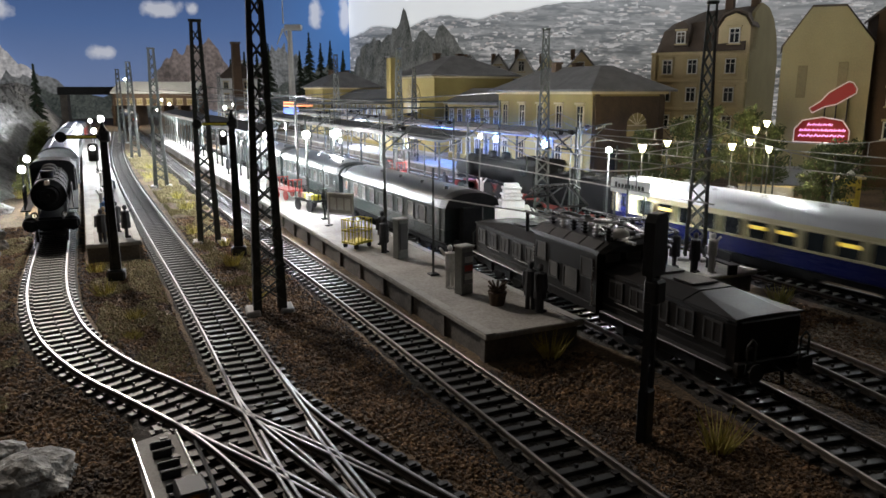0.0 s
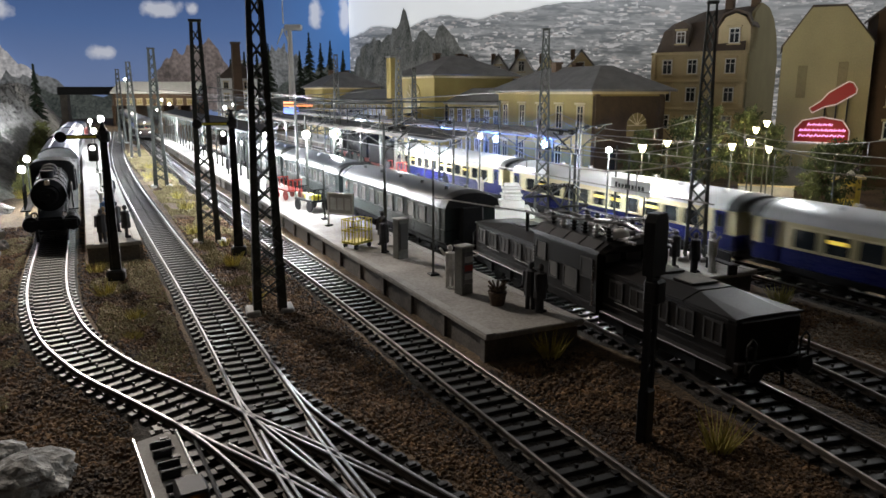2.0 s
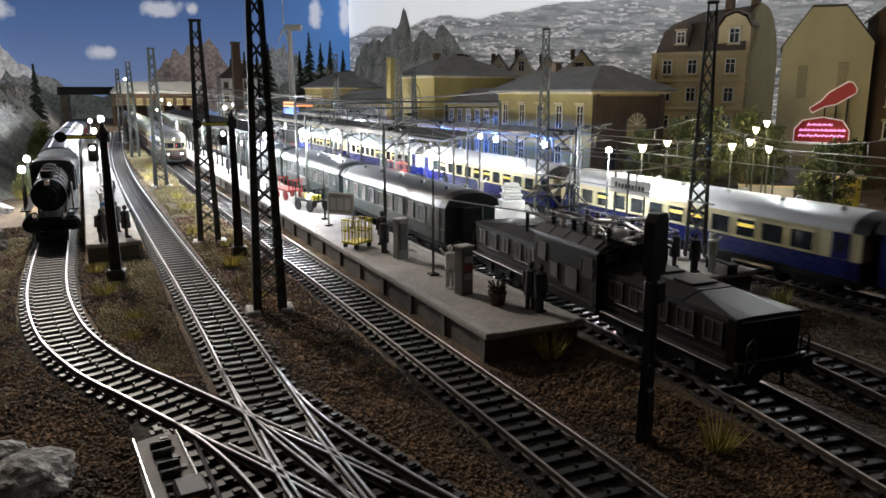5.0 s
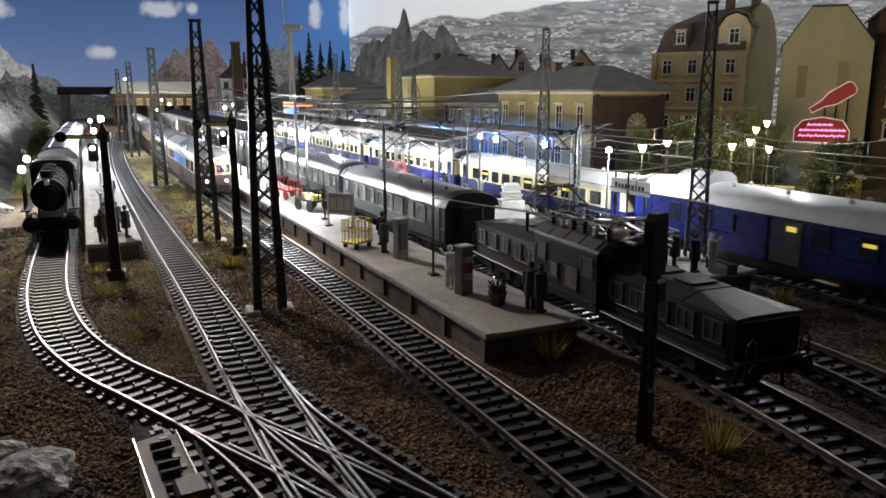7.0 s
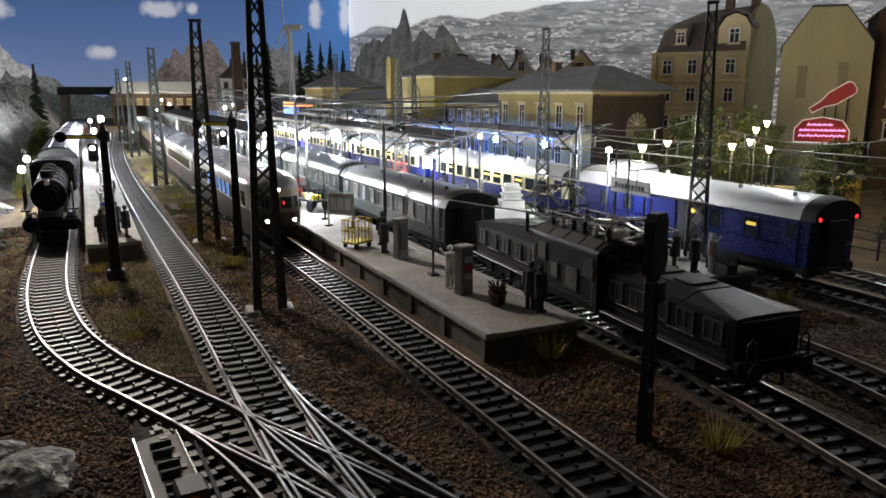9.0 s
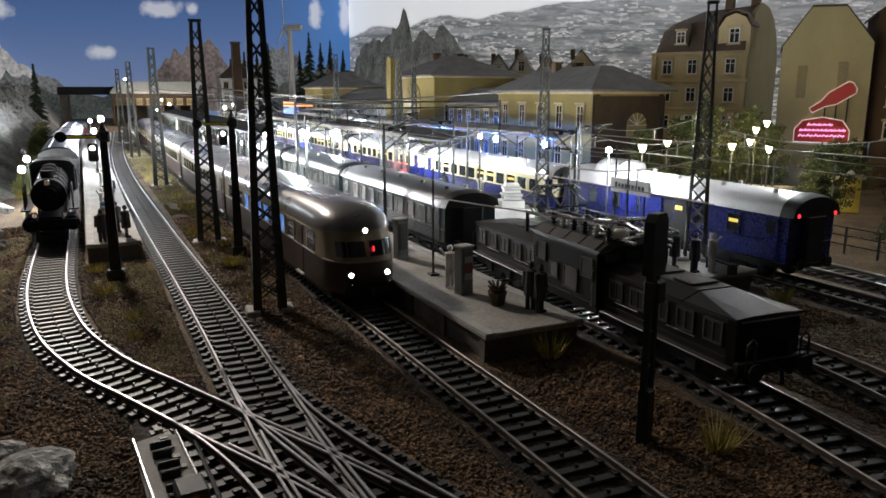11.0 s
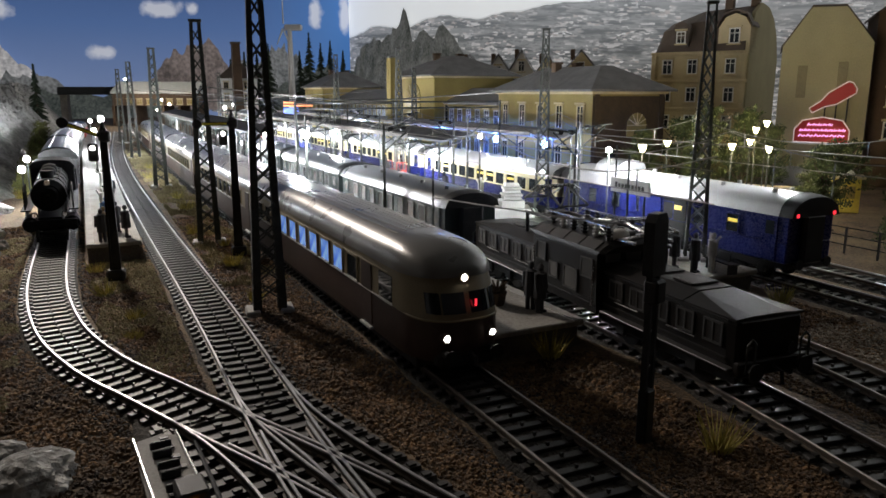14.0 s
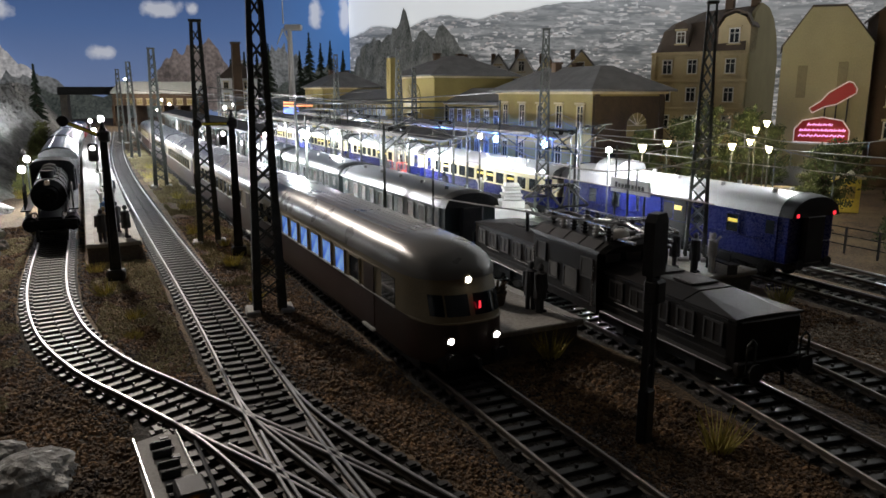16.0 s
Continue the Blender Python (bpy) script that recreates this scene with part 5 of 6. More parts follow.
for y0, y1 in ((72.2, 85.8), (99.2, 131.8)):
    t = thing("station_wing", 42.6, y0, GZ, 0, "long low station wing with a row of windows", "building", "station buildings")
    L = y1 - y0
    bm = bmesh.new()
    box(bm, (3.5, L / 2, 3.6), (7, L, 7.2), .03)
    part("wall", bm, M["ochre"], t)
    bm = bmesh.new()
    prism_y(bm, [(-.7, 7.2), (7.7, 7.2), (7.7, 7.4), (3.5, 9.2), (-.7, 7.4)], 0, L)
    part("roof", bm, M["slate"], t)
    ms = window_meshes(1.0, 2.0, M["pale_post"], M["window"])
    n = int(L / 2.0)
    for i in range(n):
        add_window(t, ms, -.02, L * (i + .5) / n, 5.6, -90)
        add_window(t, ms, -.02, L * (i + .5) / n, 2.2, -90)
t = thing("station_tower", 38.2, 93.5, GZ, 0, "slim yellow tower pier beside the station hall", "tower")
bm = bmesh.new()
box(bm, (0, 0, 6.6), (1.5, 1.5, 13.2), .06)
part("shaft", bm, M["ochre"], t)
bm = bmesh.new()
box(bm, (0, 0, 13.3), (1.8, 1.8, .3), .06)
part("cap", bm, M["slate"], t)

# town house with mansard roof
house = thing("town_house", 58.5, 66.0, GZ, -60, "sandstone town house with mansard roof, dormer and blind gable wall", "house")
W, D, E = 10.2, 15.5, 13.0
bm = bmesh.new()
box(bm, (W / 2, D / 2, E / 2), (W, D, E), .05)
part("wall", bm, M["sand"], house)
bm = bmesh.new()
mansard = [(-.5, 0), (.9, 3.2), (D * .3, 4.7), (D - 4, 3.6), (D + .2, 0)]
loft(bm, [[(x, y + (D * .3 - y) * (1 - k) * .5, E + z * k) for y, z in mansard] for x, k in ((-.35, .02), (.7, .72), (4.2, .98), (W - .28, 1.06))])
part("roof", bm, M["slate_brown"], house, "dark brown mansard roof")
bm = bmesh.new()
prism_x(bm, [(0, 0), (0, E + .3), (.7, E + 2.6), (1.6, E + 4.0), (D * .3, E + 5.2), (D * .55, E + 5.0), (D * .75, E + 4.0), (D * .9, E + 2.2), (D, E - .5), (D, 0)], W - .26, W + .1)
part("gable_wall", bm, M["sand2"], house, "plain beige gable wall")
for z in (E, E - 3.0, E - 6.0, E - 9.0):
    bm = bmesh.new()
    box(bm, (W / 2, -.14, z - .15), (W + .2, .3, .3), .05)
    part("string_course", bm, M["sand"], house)
for x in (.25, W * .62, W - .3):
    bm = bmesh.new()
    box(bm, (x, -.12, E / 2), (.5, .26, E - .4), .03)
    part("pilaster", bm, M["sand"], house)
ms = window_meshes(1.0, 1.5, M["white"], M["window"])
for fl in range(4):
    for x in (1.75, 4.5, 8.5):
        add_window(house, ms, x, -.03, E - 1.6 - 3.0 * fl, 0)
bm = bmesh.new()
prism_y(bm, [(7.1, E), (10.3, E), (10.3, E + 2.4), (9.7, E + 3.4), (8.7, E + 3.8), (7.7, E + 3.4), (7.1, E + 2.4)], -.25, 3.2)
dorm = part("front_gable", bm, M["sand"], house)
add_window(house, ms, 8.75, -.28, E + 1.5, 0)
bm = bmesh.new()
prism_y(bm, [(6.9, E + 2.4), (7.6, E + 3.6), (8.7, E + 4.0), (9.8, E + 3.6), (10.5, E + 2.4), (10.5, E + 2.6), (9.9, E + 3.8), (8.7, E + 4.25), (7.5, E + 3.8), (6.9, E + 2.6)], -.4, 3.0)
part("gable_roof", bm, M["slate_brown"], house)
bm = bmesh.new()
box(bm, (3.2, .4, E + 1.5), (1.7, 1.6, 1.9), .05)
part("dormer", bm, M["slate_brown"], house)
ms2 = window_meshes(.9, 1.2, M["white"], M["window"])
add_window(house, ms2, 3.2, -.43, E + 1.5, 0)
bm = bmesh.new()
cyl(bm, (3.2, -.5, E + 2.2), (3.2, 1.6, E + 2.2), .95, None, 16)
part("dormer_roof", bm, M["slate_brown"], house)
for x in (6.9, 9.6):
    bm = bmesh.new()
    box(bm, (x, D * .3, E + 5.0), (.9, .9, 1.6), .05)
    part("chimney", bm, M["brick"], house)

# house with the neon sign
h2 = thing("neon_sign_house", 59.0, 49.1, GZ, -50, "beige gable-fronted house carrying a neon advertising sign", "house")
bm = bmesh.new()
prism_y(bm, [(0, 0), (7.4, 0), (7.4, 13.0), (4.95, 16.15), (2.2, 16.2), (0, 12.75)], 0, 9)
part("wall", bm, M["sand2"], h2)
for sx, a, b, c, d in ((-1, (-.15, 12.5), (2.2, 16.22), (2.2, 16.42), (-.15, 12.8)), (0, (2.2, 16.22), (4.95, 16.17), (4.95, 16.37), (2.2, 16.42)), (1, (7.6, 12.75), (4.95, 16.17), (4.95, 16.37), (7.6, 13.05))):
    bm = bmesh.new()
    prism_y(bm, [a, b, c, d], .25, 9.3)
    part("roof", bm, M["slate_brown"], h2, "dark brown roof slope")
# raised panels, coloured darker for the shade inside window recesses
for u, z in ((1.85, 9.6), (5.15, 9.9)):
    bm = bmesh.new()
    box(bm, (u, -.03, z), (.8, .1, 2.9), .02)
    part("blind_window", bm, M["blind"], h2)
bm = bmesh.new()
box(bm, (3.7, -.05, .9), (7.4, .2, 1.8), .04)
part("plinth", bm, M["concrete"], h2)

sign = thing("neon_sign", 59.0, 49.1, GZ, -50, "red and pink neon sign with a bottle above an oval board", "sign")
m_rot = Matrix.Translation((4.45, -.35, 8.05)) @ Matrix.Scale(.88, 4) @ Matrix.Rotation(radians(-33), 4, "Y")
bm = bmesh.new()
prism_y(bm, [(-2.1, -.2), (-.9, -.28), (.1, -.62), (2.1, -.62), (2.35, -.3), (2.35, .3), (2.1, .62), (.1, .62), (-.9, .28), (-2.1, .2)], -.08, .08)
bmesh.ops.transform(bm, matrix=m_rot, verts=bm.verts)
part("bottle", bm, M["neon_red"], sign, "glowing red bottle shape")
bm = bmesh.new()
ol = [(-2.2, -.28), (-.9, -.36), (.1, -.72), (2.15, -.72), (2.45, -.35), (2.45, .35), (2.15, .72), (.1, .72), (-.9, .36), (-2.2, .28), (-2.2, -.28)]
tube(bm, [(a, -.14, b) for a, b in ol], .05)
bmesh.ops.transform(bm, matrix=m_rot, verts=bm.verts)
part("bottle_outline", bm, M["neon_blue"], sign, "pale neon outline")
bm = bmesh.new()
prism_y(bm, [(1.7, 4.2), (6.1, 4.1), (6.1, 5.2), (5.5, 6.05), (3.9, 6.35), (2.3, 6.05), (1.7, 5.3)], -.42, -.24)
part("board", bm, M["neon_red"], sign, "red sign board")
for z, x0, n, w in ((5.72, 2.7, 5, .34), (5.22, 2.1, 11, .26), (4.72, 2.0, 6, .56)):
    for i in range(n):
        bm = bmesh.new()
        x = x0 + i * (w + .09)
        tube(bm, [(x, -.5, z - .08), (x + w * .3, -.5, z + .1), (x + w * .7, -.5, z - .06), (x + w, -.5, z + .06)], .075, 6)
        part("neon_tube", bm, M["neon_pink"], sign, "pink neon bar")
bm = bmesh.new()
tube(bm, [(1.62, -.45, 4.15), (6.18, -.45, 4.05), (6.18, -.45, 5.2), (5.55, -.45, 6.12), (3.9, -.45, 6.43), (2.25, -.45, 6.12), (1.62, -.45, 5.3), (1.62, -.45, 4.15)], .05)
part("board_outline", bm, M["neon_blue"], sign, "pale neon outline")
for u in (4.0, 4.9, 5.8):
    bm = bmesh.new()
    box(bm, (u, -.2, 7.1), (.1, .3, 2.2))
    part("bracket", bm, M["iron"], sign)

# neighbour of the sign house, and small town houses behind the station
def gabled(name, x, y, rz, w, d, h, rise, wall_m, roof_m, label, nw=2):
    t = thing(name, x, y, GZ, rz, label, "house", "town houses")
    bm = bmesh.new()
    prism_y(bm, [(0, 0), (w, 0), (w, h), (w / 2, h + rise), (0, h)], 0, d)
    part("wall", bm, wall_m, t)
    for a, b in (((-.3, h - .25), (w / 2, h + rise + .1)), ((w + .3, h - .25), (w / 2, h + rise + .1))):
        bm = bmesh.new()
        prism_y(bm, [a, b, (b[0], b[1] + .25), (a[0], a[1] + .25)], -.3, d + .3)
        part("roof_slope", bm, roof_m, t)
    bm = bmesh.new()
    box(bm, (w * .3, d * .5, h + rise * .9), (.7, .7, 1.6), .05)
    part("chimney", bm, M["brick"], t)
    ms = window_meshes(.9, 1.5, M["white"], M["window"])
    for i in range(nw):
        for k in range(max(1, int(h / 3.2))):
            add_window(t, ms, w * (i + .5) / nw, -.02, h - 1.4 - 3.0 * k, 0)
    add_window(t, ms, w / 2, -.02, h + rise * .35, 0)
    return t


gabled("neighbour_house", 65.2, 44.3, -50, 11, 9, 15.6, 4.2, M["brick"], M["slate_brown"], "dark brown neighbour house with steep roof", 3)
for x, y, w, h, r in ((56.4, 101.5, 4.6, 10.6, 3.6), (59.6, 99.5, 4.2, 11.4, 3.4), (62.6, 97.4, 4.8, 10.2, 4.0), (66.8, 95.6, 6.0, 11.2, 3.6), (53.8, 106, 4.6, 11.0, 3.2)):
    gabled("town_cottage", x, y, -34, w, 6, h, r, M["white"] if w < 4.7 else M["sand"], M["slate"], "small pale town house with dark gabled roof behind the station")

# far buildings at the end of the yard
t = thing("bridging_building", 8, 218, GZ, -26, "long pale-roofed building bridging the tracks on piers", "building")
bm = bmesh.new()
box(bm, (11, 4, 6.8), (22, 8, 3.2), .05)
part("wall", bm, M["brick"], t)
for x in (-.3, 5.4, 13.0, 17.5, 21.6):
    bm = bmesh.new()
    box(bm, (x, 4, 2.6), (.8, 7.6, 5.3), .05)
    part("pier", bm, M["brick"], t)
bm = bmesh.new()
prism_x(bm, [(-.6, 8.4), (5, 11.2), (8.6, 8.4), (8.6, 8.7), (5, 11.6), (-.6, 8.7)], -.5, 22.5)
part("roof", bm, M["white"], t, "pale roof")
ms = window_meshes(1.4, 1.3, M["sand"], M["curtain"])
for i in range(8):
    add_window(t, ms, 1.6 + i * 2.7, -.03, 6.2, 0)
t = thing("gabled_house", 30.4, 185, GZ, -20, "pale house with steep dark roof", "house")
bm = bmesh.new()
box(bm, (4, 3.5, 6), (8, 7, 12), .05)
part("wall", bm, M["white"], t)
bm = bmesh.new()
loft(bm, [[(-.5, -.5, 12), (8.5, -.5, 12), (8.5, 7.5, 12), (-.5, 7.5, 12)], [(3.0, 3, 15.6), (5.0, 3, 15.6), (5.0, 4, 15.6), (3.0, 4, 15.6)]])
part("roof", bm, M["slate_brown"], t)
ms = window_meshes(1.1, 1.6, M["sand"], M["window"])
for i in range(3):
    for z in (4, 7.5, 10.3):
        add_window(t, ms, 1.6 + i * 2.4, -.03, z, 0)
t = thing("brick_chimney", 33.0, 176, GZ, 0, "tall square brown brick chimney beside the pale house", "chimney")
bm = bmesh.new()
loft(bm, [[(sx * k, sy * k, z) for sx, sy in ((-1, -1), (1, -1), (1, 1), (-1, 1))] for z, k in ((0, 1.2), (19.5, .85))])
part("shaft", bm, M["brick"], t)
bm = bmesh.new()
box(bm, (0, 0, 19.7), (2.1, 2.1, .5), .06)
part("cap", bm, M["slate_brown"], t)
t = thing("wind_turbine", 51.3, 197.5, GZ, -26, "white wind turbine behind the station", "wind turbine")
bm = bmesh.new()
cyl(bm, (0, 0, 0), (0, 0, 25), 1.05, .6, 16)
part("tower", bm, M["white"], t, smooth=True)
bm = bmesh.new()
box(bm, (1.0, 0, 25.4), (4.6, 1.6, 1.5), .3)
part("nacelle", bm, M["white"], t)
for a in (90, 210, 330):
    bm = bmesh.new()
    c, s = math.cos(radians(a)), math.sin(radians(a))
    loft(bm, [[(-1.6 - .12, c * 1 - s * .4, 25.4 + s * 1 + c * .4), (-1.6 + .12, c * 1 - s * .4, 25.4 + s + c * .4), (-1.6 + .12, c + s * .4, 25.4 + s - c * .4), (-1.6 - .12, c + s * .4, 25.4 + s - c * .4)],
              [(-1.6 - .05, c * 9.5 - s * .12, 25.4 + s * 9.5 + c * .12), (-1.6 + .05, c * 9.5 - s * .12, 25.4 + s * 9.5 + c * .12), (-1.6 + .05, c * 9.5 + s * .12, 25.4 + s * 9.5 - c * .12), (-1.6 - .05, c * 9.5 + s * .12, 25.4 + s * 9.5 - c * .12)]])
    part("blade", bm, M["white"], t)
t = thing("road_bridge", -14, 258, GZ, -10, "dark road bridge across the end of the yard", "bridge")
bm = bmesh.new()
box(bm, (17, 0, 9.2), (17, 5, 2.4), .1)
part("deck", bm, M["iron"], t)
for x in (10, 24.5):
    bm = bmesh.new()
    box(bm, (x, 0, 4.2), (2, 4.4, 8.6), .1)
    part("pier", bm, M["edge"], t)


# ---------------------------------------------------------------- trees and rocks
def broad_tree(h, r, label, seed, leafmat, n=420):
    rnd = random.Random(seed)
    t = thing("tree", 0, 0, 0, 0, label, "tree", "street trees")
    bm = bmesh.new()
    cyl(bm, (0, 0, 0), (.1, 0, h * .5), .22, .14, 8)
    for i in range(9):
        a = i * 2.4
        z = h * (.28 + .05 * i)
        cyl(bm, (.05, 0, z), (math.cos(a) * r * .7, math.sin(a) * r * .7, z + h * .22), .08, .02, 5)
    part("trunk", bm, M["bark"], t)
    vs, fs = [], []
    limbs = 46
    for k in range(limbs):
        v = (k + rnd.random()) / limbs
        a = k * 2.4 + rnd.uniform(-.3, .3)
        reach = r * (1.05 - .75 * v) * rnd.uniform(.7, 1.15) if v > .25 else r * rnd.uniform(.55, 1.0)
        root = Vector((0, 0, h * (.16 + .66 * v)))
        tip = Vector((math.cos(a) * reach, math.sin(a) * reach, h * (.16 + .66 * v) + h * rnd.uniform(.04, .2)))
        for i in range(n // limbs):
            u = rnd.random() ** .6
            wide = .10 + .26 * u * (1.25 - u)
            c = root.lerp(tip, u) + Vector((rnd.gauss(0, wide), rnd.gauss(0, wide), rnd.gauss(0, wide * .7)))
            s = rnd.uniform(.06, .15)
            q = Euler((rnd.uniform(0, 3), rnd.uniform(0, 3), rnd.uniform(0, 3))).to_matrix()
            b = len(vs)
            for p in ((s, 0, 0), (0, s * .6, 0), (-s, 0, 0), (0, -s * .6, 0), (0, 0, s * .35), (0, 0, -s * .35)):
                vs.append((c + q @ Vector(p)) * K)
            for j in range(4):
                fs += [(b + j, b + (j + 1) % 4, b + 4), (b + (j + 1) % 4, b + j, b + 5)]
    me = bpy.data.meshes.new("crown")
    me.from_pydata(vs, [], fs)
    me.materials.append(leafmat)
    crown = new("crown", me)
    crown.parent = t
    tagged(crown, kind="stuff")
    return t


TREES = [(45.4, 33.4, 5.6, 2.3), (43.0, 44.5, 7.2, 2.2), (46.0, 44.6, 8.2, 2.4), (49.0, 43.6, 7.8, 2.4), (51.6, 43.4, 6.6, 2.2), (40.2, 46.0, 6.0, 1.9), (55.0, 38.5, 5.2, 2.4), (43.5, 24.0, 4.0, 2.2), (38.6, 23.0, 3.2, 2.0), (48.5, 28.5, 4.2, 2.4)]
for i, (x, y, h, r) in enumerate(TREES):
    broad_tree(h, r, "bushy olive-green model tree", i + 3, M["leaf"], 4400 if i < 6 else 2400).matrix_basis = at(x, y, GZ, i * 37)
for i, (x, y, h, r) in enumerate([(-4.7, 70, 2.2, 1.0), (-4.9, 79, 2.8, 1.2), (-4.8, 90, 3.2, 1.4), (-5.1, 102, 3.6, 1.6), (-5.4, 116, 4.2, 1.8), (-5.8, 131, 4.6, 2.0)]):
    broad_tree(h, r, "yellow-green scenic bush beside the side track", i + 40, M["bush"], 1800).matrix_basis = at(x, y, GZ + .1, i * 61)


def conifer(h, seed):
    rnd = random.Random(seed)
    t = thing("conifer", 0, 0, 0, 0, "dark green model conifer tree", "tree", "conifers")
    bm = bmesh.new()
    cyl(bm, (0, 0, 0), (0, 0, h), .35, .05, 6)
    part("trunk", bm, M["bark"], t)
    bm = bmesh.new()
    for i in range(220):
        v = rnd.random() ** .8
        a = rnd.uniform(0, 6.283)
        rr = (1 - v) * h * .17 * rnd.uniform(.75, 1.1) + .1
        z = h * (.12 + .88 * v)
        cyl(bm, (0, 0, z), (math.cos(a) * rr, math.sin(a) * rr, z - rr * .45), .28, .06, 4)
    tagged(part("crown", bm, M["pine"], t), kind="stuff")
    return t


for i, (x, y, h) in enumerate([(56, 206, 20), (58.5, 205, 25), (61.5, 204, 22), (64, 203, 23), (67, 201, 20), (45, 210, 20), (48, 209, 22), (-8.3, 180, 13), (36, 200, 17), (40, 202, 19)]):
    conifer(h, i).matrix_basis = at(x, y, GZ + (0 if x > -4 else 1.5), i * 50)

bm = bmesh.new()
hx, hy = np.concatenate([np.linspace(-5.2, -24, 64), np.linspace(-25, -60, 14)]), np.linspace(58, 262, 190)
rows_ = []
for y in hy:
    row = []
    for x in hx:
        k = min(1, max(0, (-5.5 - x) / 8)) * min(1, (y - 58) / 45)
        z = k ** .8 * (8.5 + 4 * noise.noise((x * .06, y * .03, 1)) + 2.6 * noise.noise((x * .22, y * .15, 2)) + 2.0 * abs(noise.noise((x * .5, y * .33, 3))) - 1.2 * abs(noise.noise((x * 1.1, y * .8, 5))) + .7 * noise.noise((x * 2.3, y * 1.7, 6))) + max(0, -12 - x) * .12
        row.append(bm.verts.new((x + .8 * noise.noise((x * .3, y * .3, 9)), y, GZ - .3 + z)))
    rows_.append(row)
for a, b in zip(rows_, rows_[1:]):
    for i in range(len(hx) - 1):
        bm.faces.new((a[i], a[i + 1], b[i + 1], b[i]))
single("rock_hillside", bm, M["rock"], 0, 0, 0, 0, "grey rocky hillside beside the side track", "hillside", kind="structure")


def boulder(x, y, r, sc, seed, z=0.0):
    bm = bmesh.new()
    bmesh.ops.create_icosphere(bm, subdivisions=4, radius=r)
    for v in bm.verts:
        d = .35 * noise.noise(v.co * (1.2 / r) + Vector((seed, 0, 0))) + .16 * noise.noise(v.co * (4 / r) + Vector((0, seed, 0))) + .06 * noise.noise(v.co * (11 / r))
        v.co *= 1 + d
        v.co.x *= sc[0]
        v.co.y *= sc[1]
        v.co.z *= sc[2]
    return single("boulder", bm, M["rock"], x, y, GZ + z, seed * 40, "pale grey craggy plaster rock", "rock", "rocks")


boulder(-1.9, 17.6, .95, (1.15, 1.1, .55), 1)
boulder(-2.7, 19.2, .7, (1, 1, .5), 2)
boulder(-5.2, 27.5, .9, (.8, 1.6, .6), 3)
boulder(-6.5, 44, 1.6, (.9, 1.7, .9), 4, .2)
boulder(-6.8, 52, 1.7, (.9, 1.6, 1.1), 5, .4)
boulder(-5.6, 38, 1.0, (.9, 1.5, .7), 6)
boulder(-5.5, 47, .9, (.8, 1.4, .8), 7)
boulder(-6.3, 49.5, 1.2, (.8, 1.4, .9), 8)
boulder(-7.8, 57, 1.8, (.9, 1.4, 1.0), 9)
boulder(-6.4, 55, .8, (1, 1.4, .8), 10)
boulder(-8.8, 62, 2.0, (1, 1.6, 1.0), 11)
boulder(-5.2, 33, .7, (.9, 1.5, .6), 12)


def tuft(seed, r=.5, h=.9, n=46, material=None, label="dry yellow grass tuft"):
    rnd = random.Random(seed)
    bm = bmesh.new()
    for i in range(n):
        a, q = rnd.uniform(0, 6.283), rnd.uniform(0, r)
        lean, hh = rnd.uniform(.15, .75), h * rnd.uniform(.5, 1.1)
        b = Vector((math.cos(a) * q * .5, math.sin(a) * q * .5, -.06))
        tip = b + Vector((math.cos(a) * lean * hh, math.sin(a) * lean * hh, hh))
        cyl(bm, b, tip, .03, .004, 3)
    return single("grass_tuft", bm, material or M["straw"], 0, 0, 0, 0, label, "grass", "grass tufts", "stuff")


TUFTS = [(13.2, 19.0, .5, .9), (13.4, 11.95, .55, 1.0), (.2, 33.9, .6, .7), (6.4, 57, .7, .9), (6.15, 37.0, .5, .8), (1.15, 29.8, .6, .4), (25.7, 20.3, .6, .8), (5.9, 30.0, .4, .6), (-.1, 38.6, .6, .6), (5.6, 47, .7, .7), (6.6, 64, .8, .7), (5.7, 80, 1, .8), (6.5, 90, 1, .8), (-5.0, 70, 1.1, 1.0), (-4.8, 84, 1.3, 1.2), (-4.6, 100, 1.4, 1.3), (-5.4, 112, 1.5, 1.5), (29.5, 15, .5, .6), (1.0, 27.4, .5, .35), (6.7, 42.3, .4, .5)]
for i, (x, y, r, h) in enumerate(TUFTS):
    ob = tuft(i, r, h, 60)
    ob.matrix_basis = at(x, y, GZ + ground_height(x, y) - .02)


# ---------------------------------------------------------------- furniture and figures
def figure(label, body, h=1.75, coat=True, arm=0.0):
    bm = bmesh.new()
    for s in (-1, 1):
        cyl(bm, (s * .11, 0, 0), (s * .09, 0, h * .5), .085, .11, 7)
        box(bm, (s * .11, -.06, .04), (.13, .3, .09), .03)
        cyl(bm, (s * .25, 0, h * .8), (s * (.3 + arm * .2), -.08, h * (.46 + arm * .55)), .07, .055, 6)
    cyl(bm, (0, 0, h * (.3 if coat else .44)), (0, 0, h * .82), .25 if coat else .2, .22, 9)
    ball(bm, (0, 0, h * .80), .23, 1, (1, .65, .5))
    cyl(bm, (0, 0, h * .82), (0, 0, h * .88), .07, .06, 6)
    ball(bm, (0, 0, h * .93), .125, 2, (.9, 1, 1.15))
    return single("figurine", bm, body, 0, 0, 0, 0, label, "figurine", "platform figurines", smooth=True)


